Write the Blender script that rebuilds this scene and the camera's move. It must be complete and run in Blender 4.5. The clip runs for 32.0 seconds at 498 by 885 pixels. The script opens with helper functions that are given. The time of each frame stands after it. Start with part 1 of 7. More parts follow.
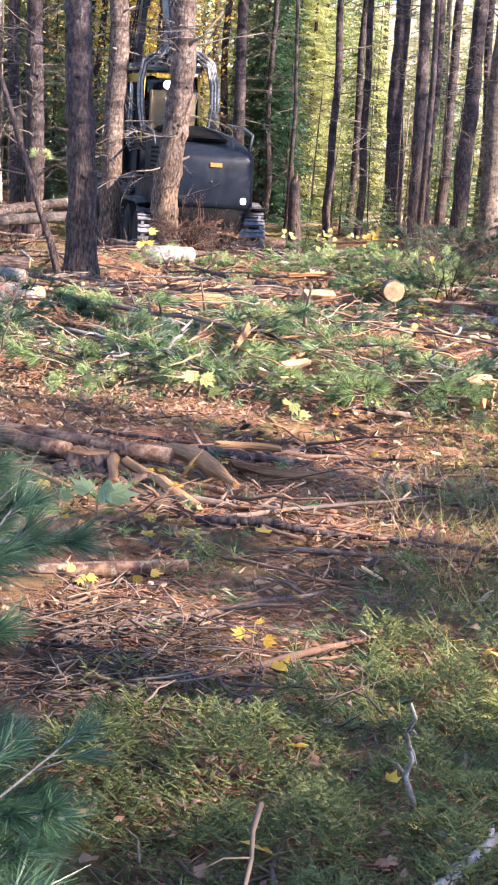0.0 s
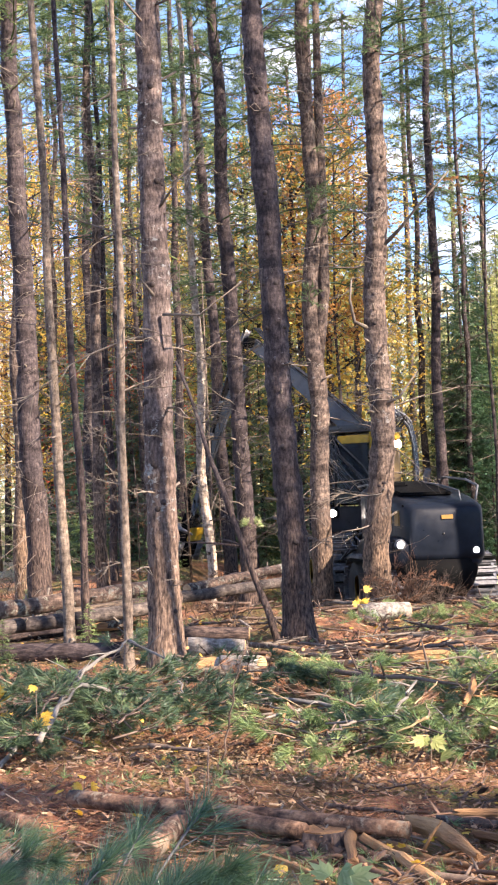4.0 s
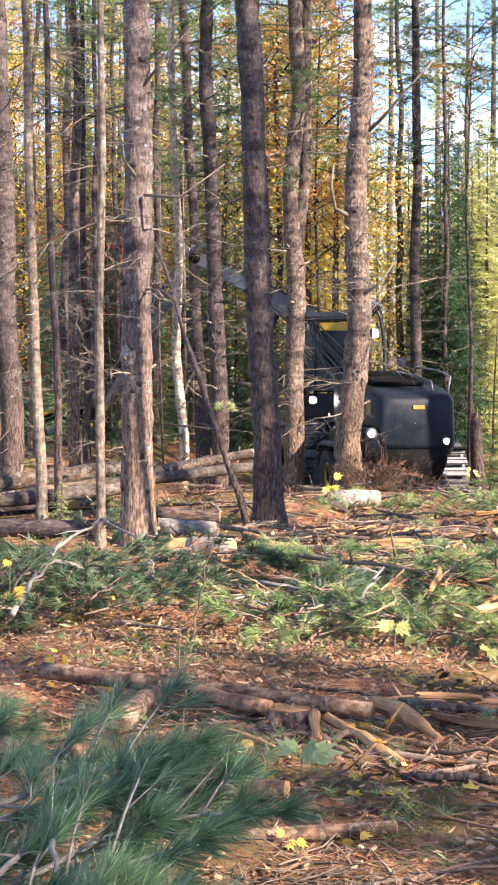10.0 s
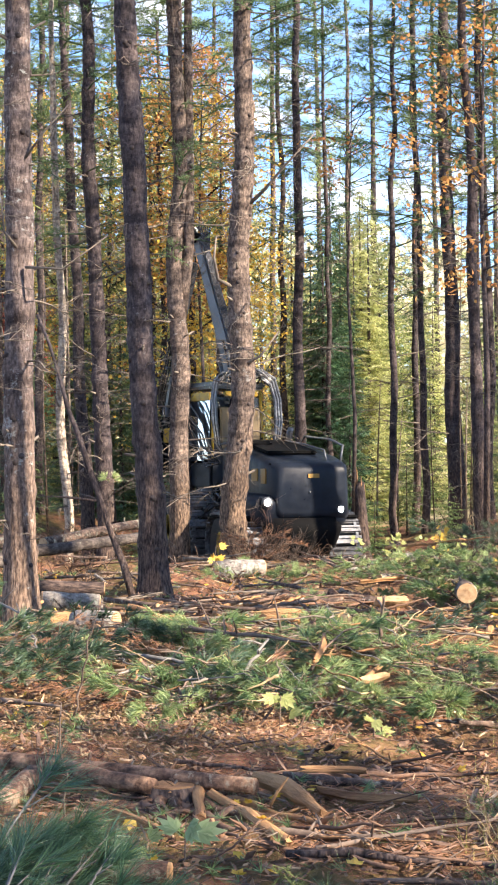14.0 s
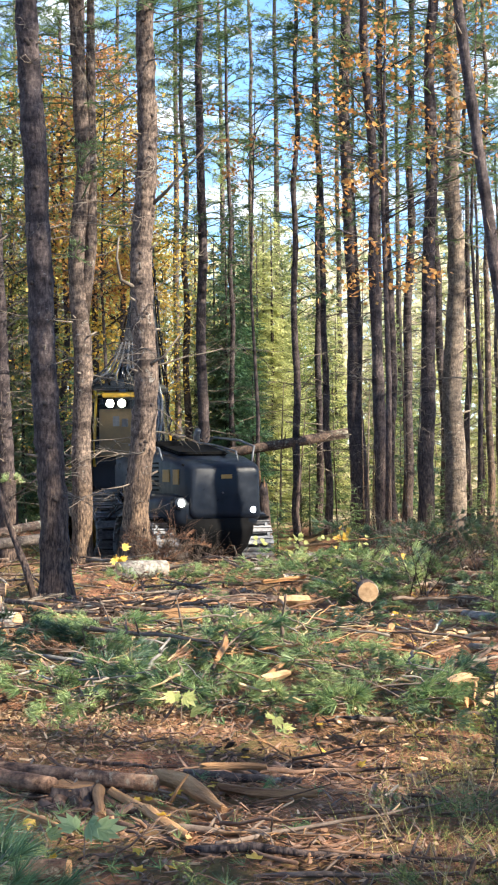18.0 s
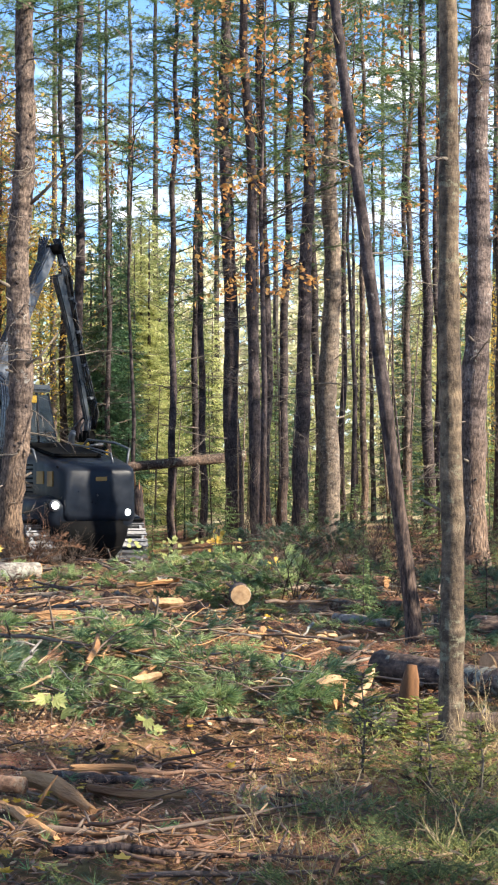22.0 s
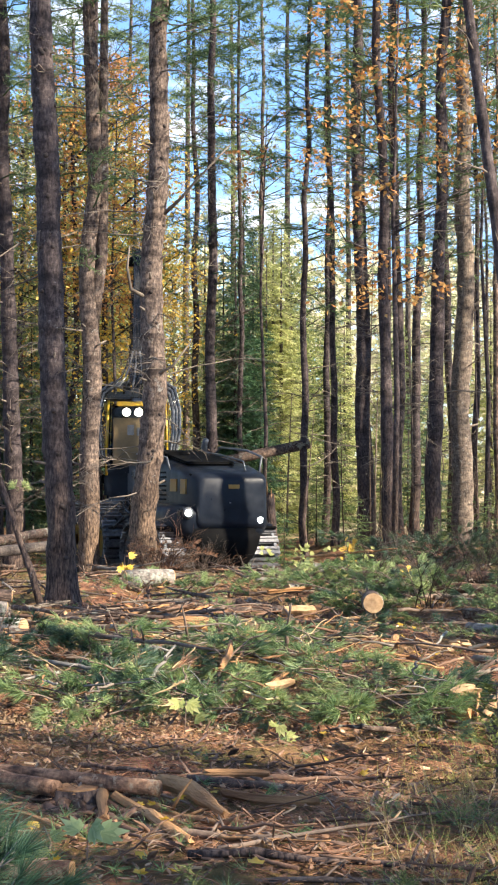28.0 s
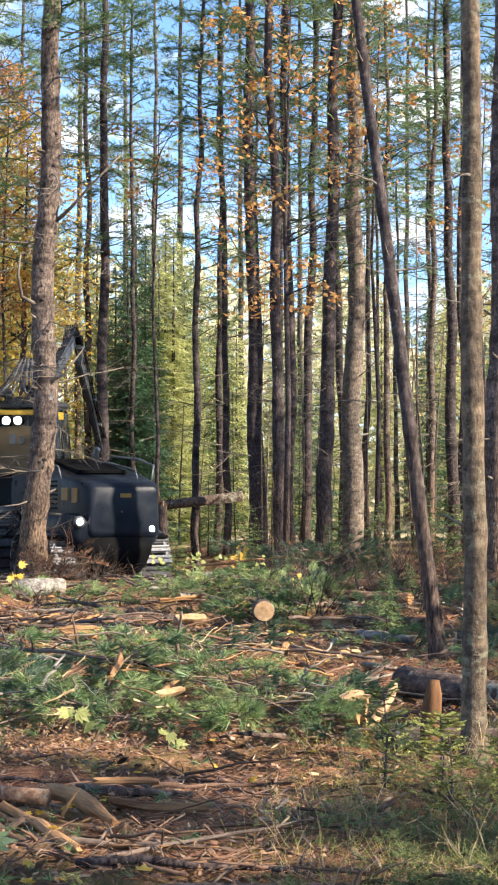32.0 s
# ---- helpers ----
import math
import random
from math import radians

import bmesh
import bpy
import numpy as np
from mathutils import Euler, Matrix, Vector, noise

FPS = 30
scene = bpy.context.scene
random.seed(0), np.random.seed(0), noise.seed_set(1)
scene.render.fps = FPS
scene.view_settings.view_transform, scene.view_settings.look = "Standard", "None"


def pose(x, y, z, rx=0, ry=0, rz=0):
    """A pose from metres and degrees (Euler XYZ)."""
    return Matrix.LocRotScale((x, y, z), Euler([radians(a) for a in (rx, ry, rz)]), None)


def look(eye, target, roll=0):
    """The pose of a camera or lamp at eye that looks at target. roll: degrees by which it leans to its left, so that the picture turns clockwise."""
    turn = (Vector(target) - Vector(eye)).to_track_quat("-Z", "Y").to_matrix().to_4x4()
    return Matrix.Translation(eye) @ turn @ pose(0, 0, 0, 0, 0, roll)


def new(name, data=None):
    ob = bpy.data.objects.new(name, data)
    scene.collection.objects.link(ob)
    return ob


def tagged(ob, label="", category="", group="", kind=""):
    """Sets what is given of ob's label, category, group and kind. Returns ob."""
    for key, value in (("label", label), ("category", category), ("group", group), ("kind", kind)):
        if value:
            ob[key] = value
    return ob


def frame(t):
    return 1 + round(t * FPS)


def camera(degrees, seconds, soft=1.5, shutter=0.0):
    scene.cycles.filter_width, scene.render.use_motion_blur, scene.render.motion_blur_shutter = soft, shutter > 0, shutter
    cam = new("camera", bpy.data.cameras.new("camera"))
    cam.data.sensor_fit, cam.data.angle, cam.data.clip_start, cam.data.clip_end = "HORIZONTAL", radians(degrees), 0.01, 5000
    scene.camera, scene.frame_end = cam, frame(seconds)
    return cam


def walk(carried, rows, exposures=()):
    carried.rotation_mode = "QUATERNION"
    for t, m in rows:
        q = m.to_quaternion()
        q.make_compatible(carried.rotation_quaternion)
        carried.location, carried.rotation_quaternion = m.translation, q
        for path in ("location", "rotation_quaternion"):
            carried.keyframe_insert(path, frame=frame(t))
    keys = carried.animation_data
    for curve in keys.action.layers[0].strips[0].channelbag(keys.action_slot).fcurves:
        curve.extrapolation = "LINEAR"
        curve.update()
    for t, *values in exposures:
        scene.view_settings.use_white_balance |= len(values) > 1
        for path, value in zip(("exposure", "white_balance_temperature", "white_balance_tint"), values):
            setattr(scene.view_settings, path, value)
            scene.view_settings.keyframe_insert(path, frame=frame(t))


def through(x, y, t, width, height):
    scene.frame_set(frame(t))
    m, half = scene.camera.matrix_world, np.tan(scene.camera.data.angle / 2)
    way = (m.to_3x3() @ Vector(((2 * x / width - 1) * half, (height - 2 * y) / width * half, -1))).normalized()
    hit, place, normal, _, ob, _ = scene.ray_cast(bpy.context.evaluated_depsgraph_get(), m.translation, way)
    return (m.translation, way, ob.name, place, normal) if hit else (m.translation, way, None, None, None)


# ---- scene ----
EXPO = [(0, 2.25, 6300, 25), (0.6, 2.45, 6300, 25), (2.0, 2.3, 6300, 24), (3.2, 1.72, 6700, 22), (5.5, 2.12, 6900, 22), (9, 2.12, 6900, 21), (12, 1.92, 6850, 17), (15, 1.86, 6700, 14), (17.7, 1.76, 6500, 9), (20, 1.58, 6480, 9.5), (24, 1.54, 6500, 10), (29, 1.6, 6680, 11), (32, 1.54, 6600, 11)]


# the camera: hand-held, turning on the spot
def aim(x, y, z, yaw, pitch, roll):
    a, b = radians(yaw), radians(pitch)
    way = Vector((math.sin(a) * math.cos(b), math.cos(a) * math.cos(b), math.sin(b)))
    return look((x, y, z), Vector((x, y, z)) + way, roll)


cam = camera(18.373, 32.0, soft=2.1)
walk(cam, [
    (0, aim(-0.004, 0.103, 1.520, 1.127, -10.391, 3.363)),
    (0.5, aim(0.009, 0.095, 1.529, 1.162, -15.049, 3.511)),
    (1, aim(0.011, 0.091, 1.534, 0.881, -15.763, 2.979)),
    (1.5, aim(0.015, 0.089, 1.532, 0.950, -11.072, 2.262)),
    (2, aim(0.039, 0.063, 1.551, 1.377, -4.600, 1.338)),
    (2.5, aim(0.027, 0.072, 1.571, -0.680, -0.202, -0.180)),
    (3, aim(0.017, 0.094, 1.564, -3.869, 1.601, -1.555)),
    (3.5, aim(-0.009, 0.113, 1.581, -6.507, 2.616, -2.344)),
    (5.5, aim(-0.039, 0.013, 1.616, -7.795, 0.822, -1.568)),
    (6, aim(-0.056, 0.023, 1.607, -9.272, -1.786, -0.369)),
    (6.5, aim(-0.047, -0.002, 1.614, -8.750, -1.967, 0.035)),
    (7, aim(-0.041, -0.003, 1.613, -7.432, -1.134, 0.144)),
    (7.5, aim(-0.036, 0.011, 1.606, -6.800, -1.492, -0.037)),
    (8, aim(-0.029, 0.011, 1.605, -6.338, -1.718, -0.079)),
    (8.5, aim(-0.031, 0.005, 1.608, -6.076, -1.783, -0.062)),
    (9, aim(-0.037, 0.013, 1.605, -6.028, -1.781, -0.065)),
    (9.5, aim(-0.039, 0.006, 1.606, -6.072, -1.771, -0.107)),
    (10, aim(-0.037, 0.003, 1.609, -6.068, -1.761, -0.097)),
    (10.5, aim(-0.031, 0.002, 1.609, -5.893, -1.762, -0.091)),
    (11, aim(-0.026, -0.007, 1.613, -5.639, -1.406, -0.240)),
    (11.5, aim(-0.018, -0.009, 1.618, -5.492, -0.572, -0.510)),
    (12, aim(-0.006, 0.017, 1.640, -4.826, 0.155, -0.604)),
    (12.5, aim(-0.005, 0.016, 1.628, -3.832, 0.549, -0.632)),
    (13, aim(-0.016, 0.017, 1.635, -2.937, 0.745, -0.616)),
    (13.5, aim(-0.015, 0.023, 1.633, -2.276, 0.756, -0.626)),
    (14, aim(-0.012, 0.014, 1.635, -1.835, 0.753, -0.610)),
    (14.5, aim(-0.003, 0.025, 1.631, -1.575, 0.776, -0.623)),
    (15, aim(0.008, 0.031, 1.618, -0.996, 0.766, -0.611)),
    (15.5, aim(0.013, 0.021, 1.624, -0.075, 0.686, -0.529)),
    (17.5, aim(0.005, 0.001, 1.618, 1.555, 0.757, -0.704)),
    (18, aim(0.005, 0.008, 1.611, 1.732, 0.799, -0.684)),
    (18.5, aim(0.004, 0.010, 1.608, 2.402, 0.824, -0.547)),
    (19, aim(0.017, 0.008, 1.615, 3.039, 0.808, -0.292)),
    (19.5, aim(0.027, 0.018, 1.607, 4.160, 0.839, -0.071)),
    (20, aim(0.027, 0.001, 1.608, 5.053, 0.842, -0.003)),
    (20.5, aim(0.032, -0.020, 1.609, 5.741, 0.862, 0.022)),
    (21, aim(0.031, -0.029, 1.606, 6.262, 0.888, -0.013)),
    (21.5, aim(0.024, -0.036, 1.603, 6.334, 0.883, 0.019)),
    (22, aim(0.015, -0.040, 1.608, 6.340, 0.898, -0.053)),
    (22.5, aim(0.019, -0.039, 1.608, 6.302, 1.137, -0.028)),
    (23, aim(0.017, -0.025, 1.607, 6.244, 1.266, -0.033)),
    (23.5, aim(0.012, -0.030, 1.605, 5.837, 1.269, 0.008)),
    (24, aim(0.026, -0.035, 1.603, 5.429, 1.273, 0.093)),
    (24.5, aim(0.032, -0.015, 1.600, 5.223, 1.273, 0.102)),
    (26.5, aim(0.009, -0.036, 1.596, 3.520, 1.198, 0.013)),
    (27, aim(-0.002, -0.045, 1.596, 2.677, 1.185, 0.021)),
    (27.5, aim(-0.005, -0.048, 1.597, 1.995, 1.198, 0.029)),
    (28, aim(0.006, -0.053, 1.599, 1.446, 1.212, 0.071)),
    (28.5, aim(0.002, -0.074, 1.601, 1.428, 1.344, 0.051)),
    (29, aim(0.016, -0.066, 1.593, 1.893, 1.464, 0.124)),
    (29.5, aim(0.016, -0.079, 1.592, 2.866, 1.523, 0.130)),
    (30, aim(0.021, -0.071, 1.599, 3.719, 1.481, 0.093)),
    (30.5, aim(0.016, -0.070, 1.592, 4.446, 1.530, 0.070)),
    (31, aim(0.017, -0.071, 1.592, 4.964, 1.534, 0.096)),
    (31.5, aim(0.017, -0.073, 1.590, 5.317, 1.532, 0.086)),
    (32, aim(0.018, -0.072, 1.590, 5.440, 1.564, 0.074)),
], exposures=EXPO)

# ---- light ----
SUN_AZ, SUN_EL = 118.0, 33.0     # clockwise from the way ahead, degrees
sun_way = Vector((math.sin(radians(SUN_AZ)) * math.cos(radians(SUN_EL)),
                  math.cos(radians(SUN_AZ)) * math.cos(radians(SUN_EL)), math.sin(radians(SUN_EL))))
world = bpy.data.worlds.new("sky")
scene.world = world
world.use_nodes = True
wn = world.node_tree.nodes
wl = world.node_tree.links
sky = wn.new("ShaderNodeTexSky")
sky.sky_type = "NISHITA"
sky.sun_disc = False
sky.sun_elevation = radians(SUN_EL)
sky.sun_rotation = radians(SUN_AZ)
sky.altitude, sky.air_density, sky.dust_density, sky.ozone_density = 1500.0, 1.1, 0.1, 6.5
# thin broken cloud over the whole sky
way_in, way_split = wn.new("ShaderNodeTexCoord"), wn.new("ShaderNodeSeparateXYZ")
wl.new(way_in.outputs["Generated"], way_split.inputs[0])
lift = wn.new("ShaderNodeMath")
lift.operation = "ADD"
lift.inputs[1].default_value = 0.22
wl.new(way_split.outputs[2], lift.inputs[0])
flat_way = wn.new("ShaderNodeVectorMath")
flat_way.operation = "DIVIDE"
wl.new(way_in.outputs["Generated"], flat_way.inputs[0])
wl.new(lift.outputs[0], flat_way.inputs[1])
cloud = wn.new("ShaderNodeTexNoise")
cloud.inputs["Scale"].default_value, cloud.inputs["Detail"].default_value, cloud.inputs["Roughness"].default_value = 5.0, 6.0, 0.6
wl.new(flat_way.outputs[0], cloud.inputs["Vector"])
cover = wn.new("ShaderNodeMapRange")
cover.inputs[1].default_value, cover.inputs[2].default_value, cover.inputs[3].default_value, cover.inputs[4].default_value = 0.52, 0.67, 0.0, 0.95
wl.new(cloud.outputs[0], cover.inputs[0])
veil = wn.new("ShaderNodeMix")
veil.data_type = "RGBA"
wl.new(cover.outputs[0], veil.inputs[0])
wl.new(sky.outputs[0], veil.inputs[6])
veil.inputs[7].default_value = (5.2, 5.4, 5.6, 1)
wl.new(veil.outputs[2], wn["Background"].inputs[0])
wn["Background"].inputs[1].default_value = 0.125
sun = new("sun", bpy.data.lights.new("sun", "SUN"))
sun.data.energy, sun.data.angle, sun.data.color = 5.0, radians(0.53), (1.0, 0.9, 0.74)
sun.matrix_world = look(sun_way * 60, (0, 0, 0))

# ---- materials ----


def nodes_of(name):
    m = bpy.data.materials.new(name)
    m.use_nodes = True
    return m, m.node_tree.nodes, m.node_tree.links, m.node_tree.nodes["Principled BSDF"]


def ramp(n, stops):
    r = n.new("ShaderNodeValToRGB")
    while len(r.color_ramp.elements) < len(stops):
        r.color_ramp.elements.new(0.5)
    for e, (p, c) in zip(r.color_ramp.elements, stops):
        e.position, e.color = p, (*c, 1)
    return r


def coords(n, l, stretch=(1, 1, 1), spread=20.0):
    """Object coordinates, shifted for every object by its random number."""
    tc, info = n.new("ShaderNodeTexCoord"), n.new("ShaderNodeObjectInfo")
    mul = n.new("ShaderNodeVectorMath")
    mul.operation = "MULTIPLY"
    mul.inputs[1].default_value = stretch
    add = n.new("ShaderNodeVectorMath")
    add.operation = "MULTIPLY_ADD"
    add.inputs[1].default_value = (spread, spread * 0.7, spread * 1.3)
    l.new(tc.outputs["Object"], mul.inputs[0])
    l.new(info.outputs["Random"], add.inputs[0])
    l.new(mul.outputs[0], add.inputs[2])
    return add.outputs[0]


def noise_tex(n, l, vec, scale, detail=5, rough=0.6):
    t = n.new("ShaderNodeTexNoise")
    t.inputs["Scale"].default_value, t.inputs["Detail"].default_value, t.inputs["Roughness"].default_value = scale, detail, rough
    l.new(vec, t.inputs["Vector"])
    return t


def mixed(n, l, fac, a, b, kind="MIX"):
    m = n.new("ShaderNodeMix")
    m.data_type, m.blend_type = "RGBA", kind
    for sock, val in ((m.inputs[0], fac), (m.inputs[6], a), (m.inputs[7], b)):
        if isinstance(val, (int, float)):
            sock.default_value = val
        elif isinstance(val, tuple):
            sock.default_value = (*val, 1)
        else:
            l.new(val, sock)
    return m.outputs[2]


def bumped(n, l, height, b, strength=0.5, depth=0.02):
    bp = n.new("ShaderNodeBump")
    bp.inputs["Strength"].default_value, bp.inputs["Distance"].default_value = strength, depth
    l.new(height, bp.inputs["Height"])
    l.new(bp.outputs[0], b.inputs["Normal"])


def bark(name, dark, mid, light, lichen=(0.33, 0.36, 0.3), plates=(26, 26, 5), lich=0.62, rings=False):
    """Bark with upright furrows, cloudy patches, dark yearly rings and scabs of lichen."""
    m, n, l, b = nodes_of(name)
    v = coords(n, l)

    def stretched(k):
        st = n.new("ShaderNodeVectorMath")
        st.operation = "MULTIPLY"
        st.inputs[1].default_value = k
        l.new(v, st.inputs[0])
        return st.outputs[0]

    furrow = noise_tex(n, l, stretched(plates), 1.0, 6, 0.6)
    cr = ramp(n, [(0.3, dark), (0.47, mid), (0.72, light)])
    l.new(furrow.outputs[0], cr.inputs[0])
    fine = noise_tex(n, l, v, 45, 6, 0.7)
    c1 = mixed(n, l, 0.45, cr.outputs[0], fine.outputs[0], "OVERLAY")
    big = noise_tex(n, l, v, 1.9, 4, 0.6)
    sat = ramp(n, [(0.34, (0.62, 0.6, 0.62)), (0.52, (0.95, 0.93, 0.92)), (0.68, (1.25, 1.2, 1.14))])
    l.new(big.outputs[0], sat.inputs[0])
    c2 = mixed(n, l, 1.0, c1, sat.outputs[0], "MULTIPLY")
    # blotches of the bark, contrast raised to paint in sun dapple as well
    band = noise_tex(n, l, stretched((7.0, 7.0, 15.0)), 1.0, 6, 0.72)
    br = ramp(n, [(0.34, (0.5, 0.48, 0.48)), (0.5, (0.96, 0.94, 0.93)), (0.64, (1.45, 1.4, 1.32))])
    l.new(band.outputs[0], br.inputs[0])
    c2 = mixed(n, l, 1.0, c2, br.outputs[0], "MULTIPLY")
    if rings:                       # darker rings where the yearly whorls of branches sat
        wv = n.new("ShaderNodeTexWave")
        wv.bands_direction = "Z"
        wv.inputs["Scale"].default_value, wv.inputs["Distortion"].default_value, wv.inputs["Detail"].default_value, wv.inputs["Detail Scale"].default_value = 0.5, 2.2, 3.0, 2.2
        l.new(v, wv.inputs["Vector"])
        wr = ramp(n, [(0.02, (0.36, 0.34, 0.35)), (0.13, (0.9, 0.9, 0.9)), (0.9, (1.05, 1.05, 1.05))])
        l.new(wv.outputs[0], wr.inputs[0])
        c2 = mixed(n, l, 0.75, c2, wr.outputs[0], "MULTIPLY")
    if rings:                       # thick upright plates of old bark low on the trunk, tinted for sunlight
        tc, sep, low = n.new("ShaderNodeTexCoord"), n.new("ShaderNodeSeparateXYZ"), n.new("ShaderNodeMapRange")
        low.inputs["From Min"].default_value, low.inputs["From Max"].default_value = 0.8, 2.4
        low.inputs["To Min"].default_value, low.inputs["To Max"].default_value = 1.0, 0.0
        l.new(tc.outputs["Object"], sep.inputs[0])
        l.new(sep.outputs["Z"], low.inputs["Value"])
        # golden ramp puts the sun on the trunk's foot into the plate colour
        pr = ramp(n, [(0.37, (0.42, 0.36, 0.31)), (0.46, (1.0, 0.87, 0.72)), (0.62, (1.6, 1.36, 1.05))])
        plate = noise_tex(n, l, stretched((42.0, 42.0, 8.5)), 1.0, 4, 0.55)
        l.new(plate.outputs[0], pr.inputs[0])
        c2 = mixed(n, l, low.outputs[0], c2, mixed(n, l, 1.0, c1, pr.outputs[0], "MULTIPLY"))
    spot, where = noise_tex(n, l, stretched((11.0, 11.0, 15.0)), 1.0, 7, 0.72), noise_tex(n, l, v, 1.3, 2, 0.5)
    both = n.new("ShaderNodeMath")
    both.operation = "MULTIPLY_ADD"
    both.inputs[1].default_value = 0.45
    l.new(where.outputs[0], both.inputs[0])
    l.new(spot.outputs[0], both.inputs[2])
    sr = ramp(n, [(lich + 0.19, (0, 0, 0)), (lich + 0.25, (0.7, 0.7, 0.7))])
    l.new(both.outputs[0], sr.inputs[0])
    c3 = mixed(n, l, sr.outputs[0], c2, lichen)
    l.new(c3, b.inputs["Base Color"])
    b.inputs["Roughness"].default_value = 0.9
    b.inputs["Specular IOR Level"].default_value = 0.25
    h = mixed(n, l, 0.35, furrow.outputs[0], fine.outputs[0])
    if rings:
        h = mixed(n, l, low.outputs[0], h, plate.outputs[0])
    bumped(n, l, h, b, 0.7, 0.025)
    return m


def plain(name, col_a, col_b, scale=12.0, rough=0.8, bump=0.3, metal=0.0, spec=0.5, island=0.0, depth=0.01, stretch=(1, 1, 1)):
    m, n, l, b = nodes_of(name)
    v = coords(n, l, stretch)
    t, t2 = noise_tex(n, l, v, scale, 6, 0.65), noise_tex(n, l, v, scale * 0.14, 3)
    mx = n.new("ShaderNodeMath")
    mx.operation = "ADD"
    l.new(t.outputs[0], mx.inputs[0])
    l.new(t2.outputs[0], mx.inputs[1])
    cr = ramp(n, [(0.36, col_a), (0.64, col_b)])
    half = n.new("ShaderNodeMath")
    half.operation = "MULTIPLY"
    half.inputs[1].default_value = 0.5
    l.new(mx.outputs[0], half.inputs[0])
    l.new(half.outputs[0], cr.inputs[0])
    c = cr.outputs[0]
    if island:
        g = n.new("ShaderNodeNewGeometry")
        ir = ramp(n, [(0.0, (1 - island,) * 3), (1.0, (1 + island,) * 3)])
        l.new(g.outputs["Random Per Island"], ir.inputs[0])
        c = mixed(n, l, 1.0, c, ir.outputs[0], "MULTIPLY")
    l.new(c, b.inputs["Base Color"])
    rr = ramp(n, [(0.3, (max(rough - 0.12, 0),) * 3), (0.7, (min(rough + 0.12, 1),) * 3)])
    l.new(t.outputs[0], rr.inputs[0])
    l.new(rr.outputs[0], b.inputs["Roughness"])
    b.inputs["Metallic"].default_value, b.inputs["Specular IOR Level"].default_value = metal, spec
    if bump:
        bumped(n, l, t.outputs[0], b, bump, depth)
    return m


def leafy(name, stops, through=0.45, rough=0.55, by="island", gloss=0.3, own=0.35):
    """Leaves and needles: colours drawn piece by piece, with light passing through."""
    m, n, l, b = nodes_of(name)
    g, info = n.new("ShaderNodeNewGeometry"), n.new("ShaderNodeObjectInfo")
    cr = ramp(n, stops)
    if by == "island":
        ad = n.new("ShaderNodeMath")
        ad.operation = "MULTIPLY_ADD"
        ad.inputs[1].default_value = own
        l.new(info.outputs["Random"], ad.inputs[0])
        sc = n.new("ShaderNodeMath")
        sc.operation = "MULTIPLY"
        sc.inputs[1].default_value = 1 - own
        l.new(g.outputs["Random Per Island"], sc.inputs[0])
        l.new(sc.outputs[0], ad.inputs[2])
        l.new(ad.outputs[0], cr.inputs[0])
    else:
        l.new(info.outputs["Random"], cr.inputs[0])
    l.new(cr.outputs[0], b.inputs["Base Color"])
    b.inputs["Roughness"].default_value, b.inputs["Specular IOR Level"].default_value = rough, gloss
    tr, mix = n.new("ShaderNodeBsdfTranslucent"), n.new("ShaderNodeMixShader")
    l.new(cr.outputs[0], tr.inputs[0])
    mix.inputs[0].default_value = through
    l.new(b.outputs[0], mix.inputs[1])
    l.new(tr.outputs[0], mix.inputs[2])
    l.new(mix.outputs[0], n["Material Output"].inputs[0])
    return m


def glowing(name, col, strength):
    m, n, l, b = nodes_of(name)
    b.inputs["Base Color"].default_value = (*col, 1)
    b.inputs["Emission Color"].default_value = (*col, 1)
    b.inputs["Emission Strength"].default_value = strength
    return m


BARK_PINE = bark("bark_pine", (0.035, 0.027, 0.025), (0.108, 0.084, 0.077), (0.235, 0.19, 0.172), lichen=(0.34, 0.345, 0.32), plates=(38, 38, 13), lich=0.655, rings=True)
BARK_RED = bark("bark_red", (0.028, 0.021, 0.018), (0.1, 0.077, 0.065), (0.25, 0.195, 0.16), lichen=(0.28, 0.265, 0.24), plates=(30, 30, 13), lich=0.68, rings=True)
BARK_DARK = bark("bark_dark", (0.019, 0.0155, 0.0175), (0.055, 0.044, 0.046), (0.122, 0.099, 0.096), lichen=(0.2, 0.19, 0.19), plates=(32, 32, 13), lich=0.7, rings=True)
KNOT = plain("dark_knot", (0.024, 0.019, 0.018), (0.07, 0.055, 0.05), 30, 0.9, 0.4, spec=0.2)
BARK_SMOOTH = bark("bark_smooth", (0.06, 0.05, 0.042), (0.15, 0.12, 0.095), (0.26, 0.215, 0.17), lichen=(0.32, 0.32, 0.28), plates=(34, 34, 13), lich=0.68)
BARK_GREY = bark("bark_grey", (0.028, 0.024, 0.022), (0.078, 0.066, 0.06), (0.15, 0.13, 0.112), lichen=(0.24, 0.25, 0.2), plates=(34, 34, 13), lich=0.66, rings=True)
BARK_SLIM = bark("bark_slim", (0.045, 0.034, 0.024), (0.115, 0.088, 0.062), (0.19, 0.148, 0.105), lichen=(0.2, 0.19, 0.13), plates=(30, 30, 15), lich=0.61)
# bark for one trunk, with strong sunlight put into its cream colour
BARK_SUNLIT = bark("bark_sunlit", (0.12, 0.095, 0.075), (0.36, 0.3, 0.24), (0.56, 0.5, 0.42), lichen=(0.5, 0.47, 0.4), plates=(30, 30, 12), lich=0.62)
BARK_LOG = bark("bark_log", (0.04, 0.028, 0.024), (0.088, 0.063, 0.051), (0.21, 0.15, 0.115), lichen=(0.27, 0.27, 0.21), plates=(26, 26, 13), lich=0.585)
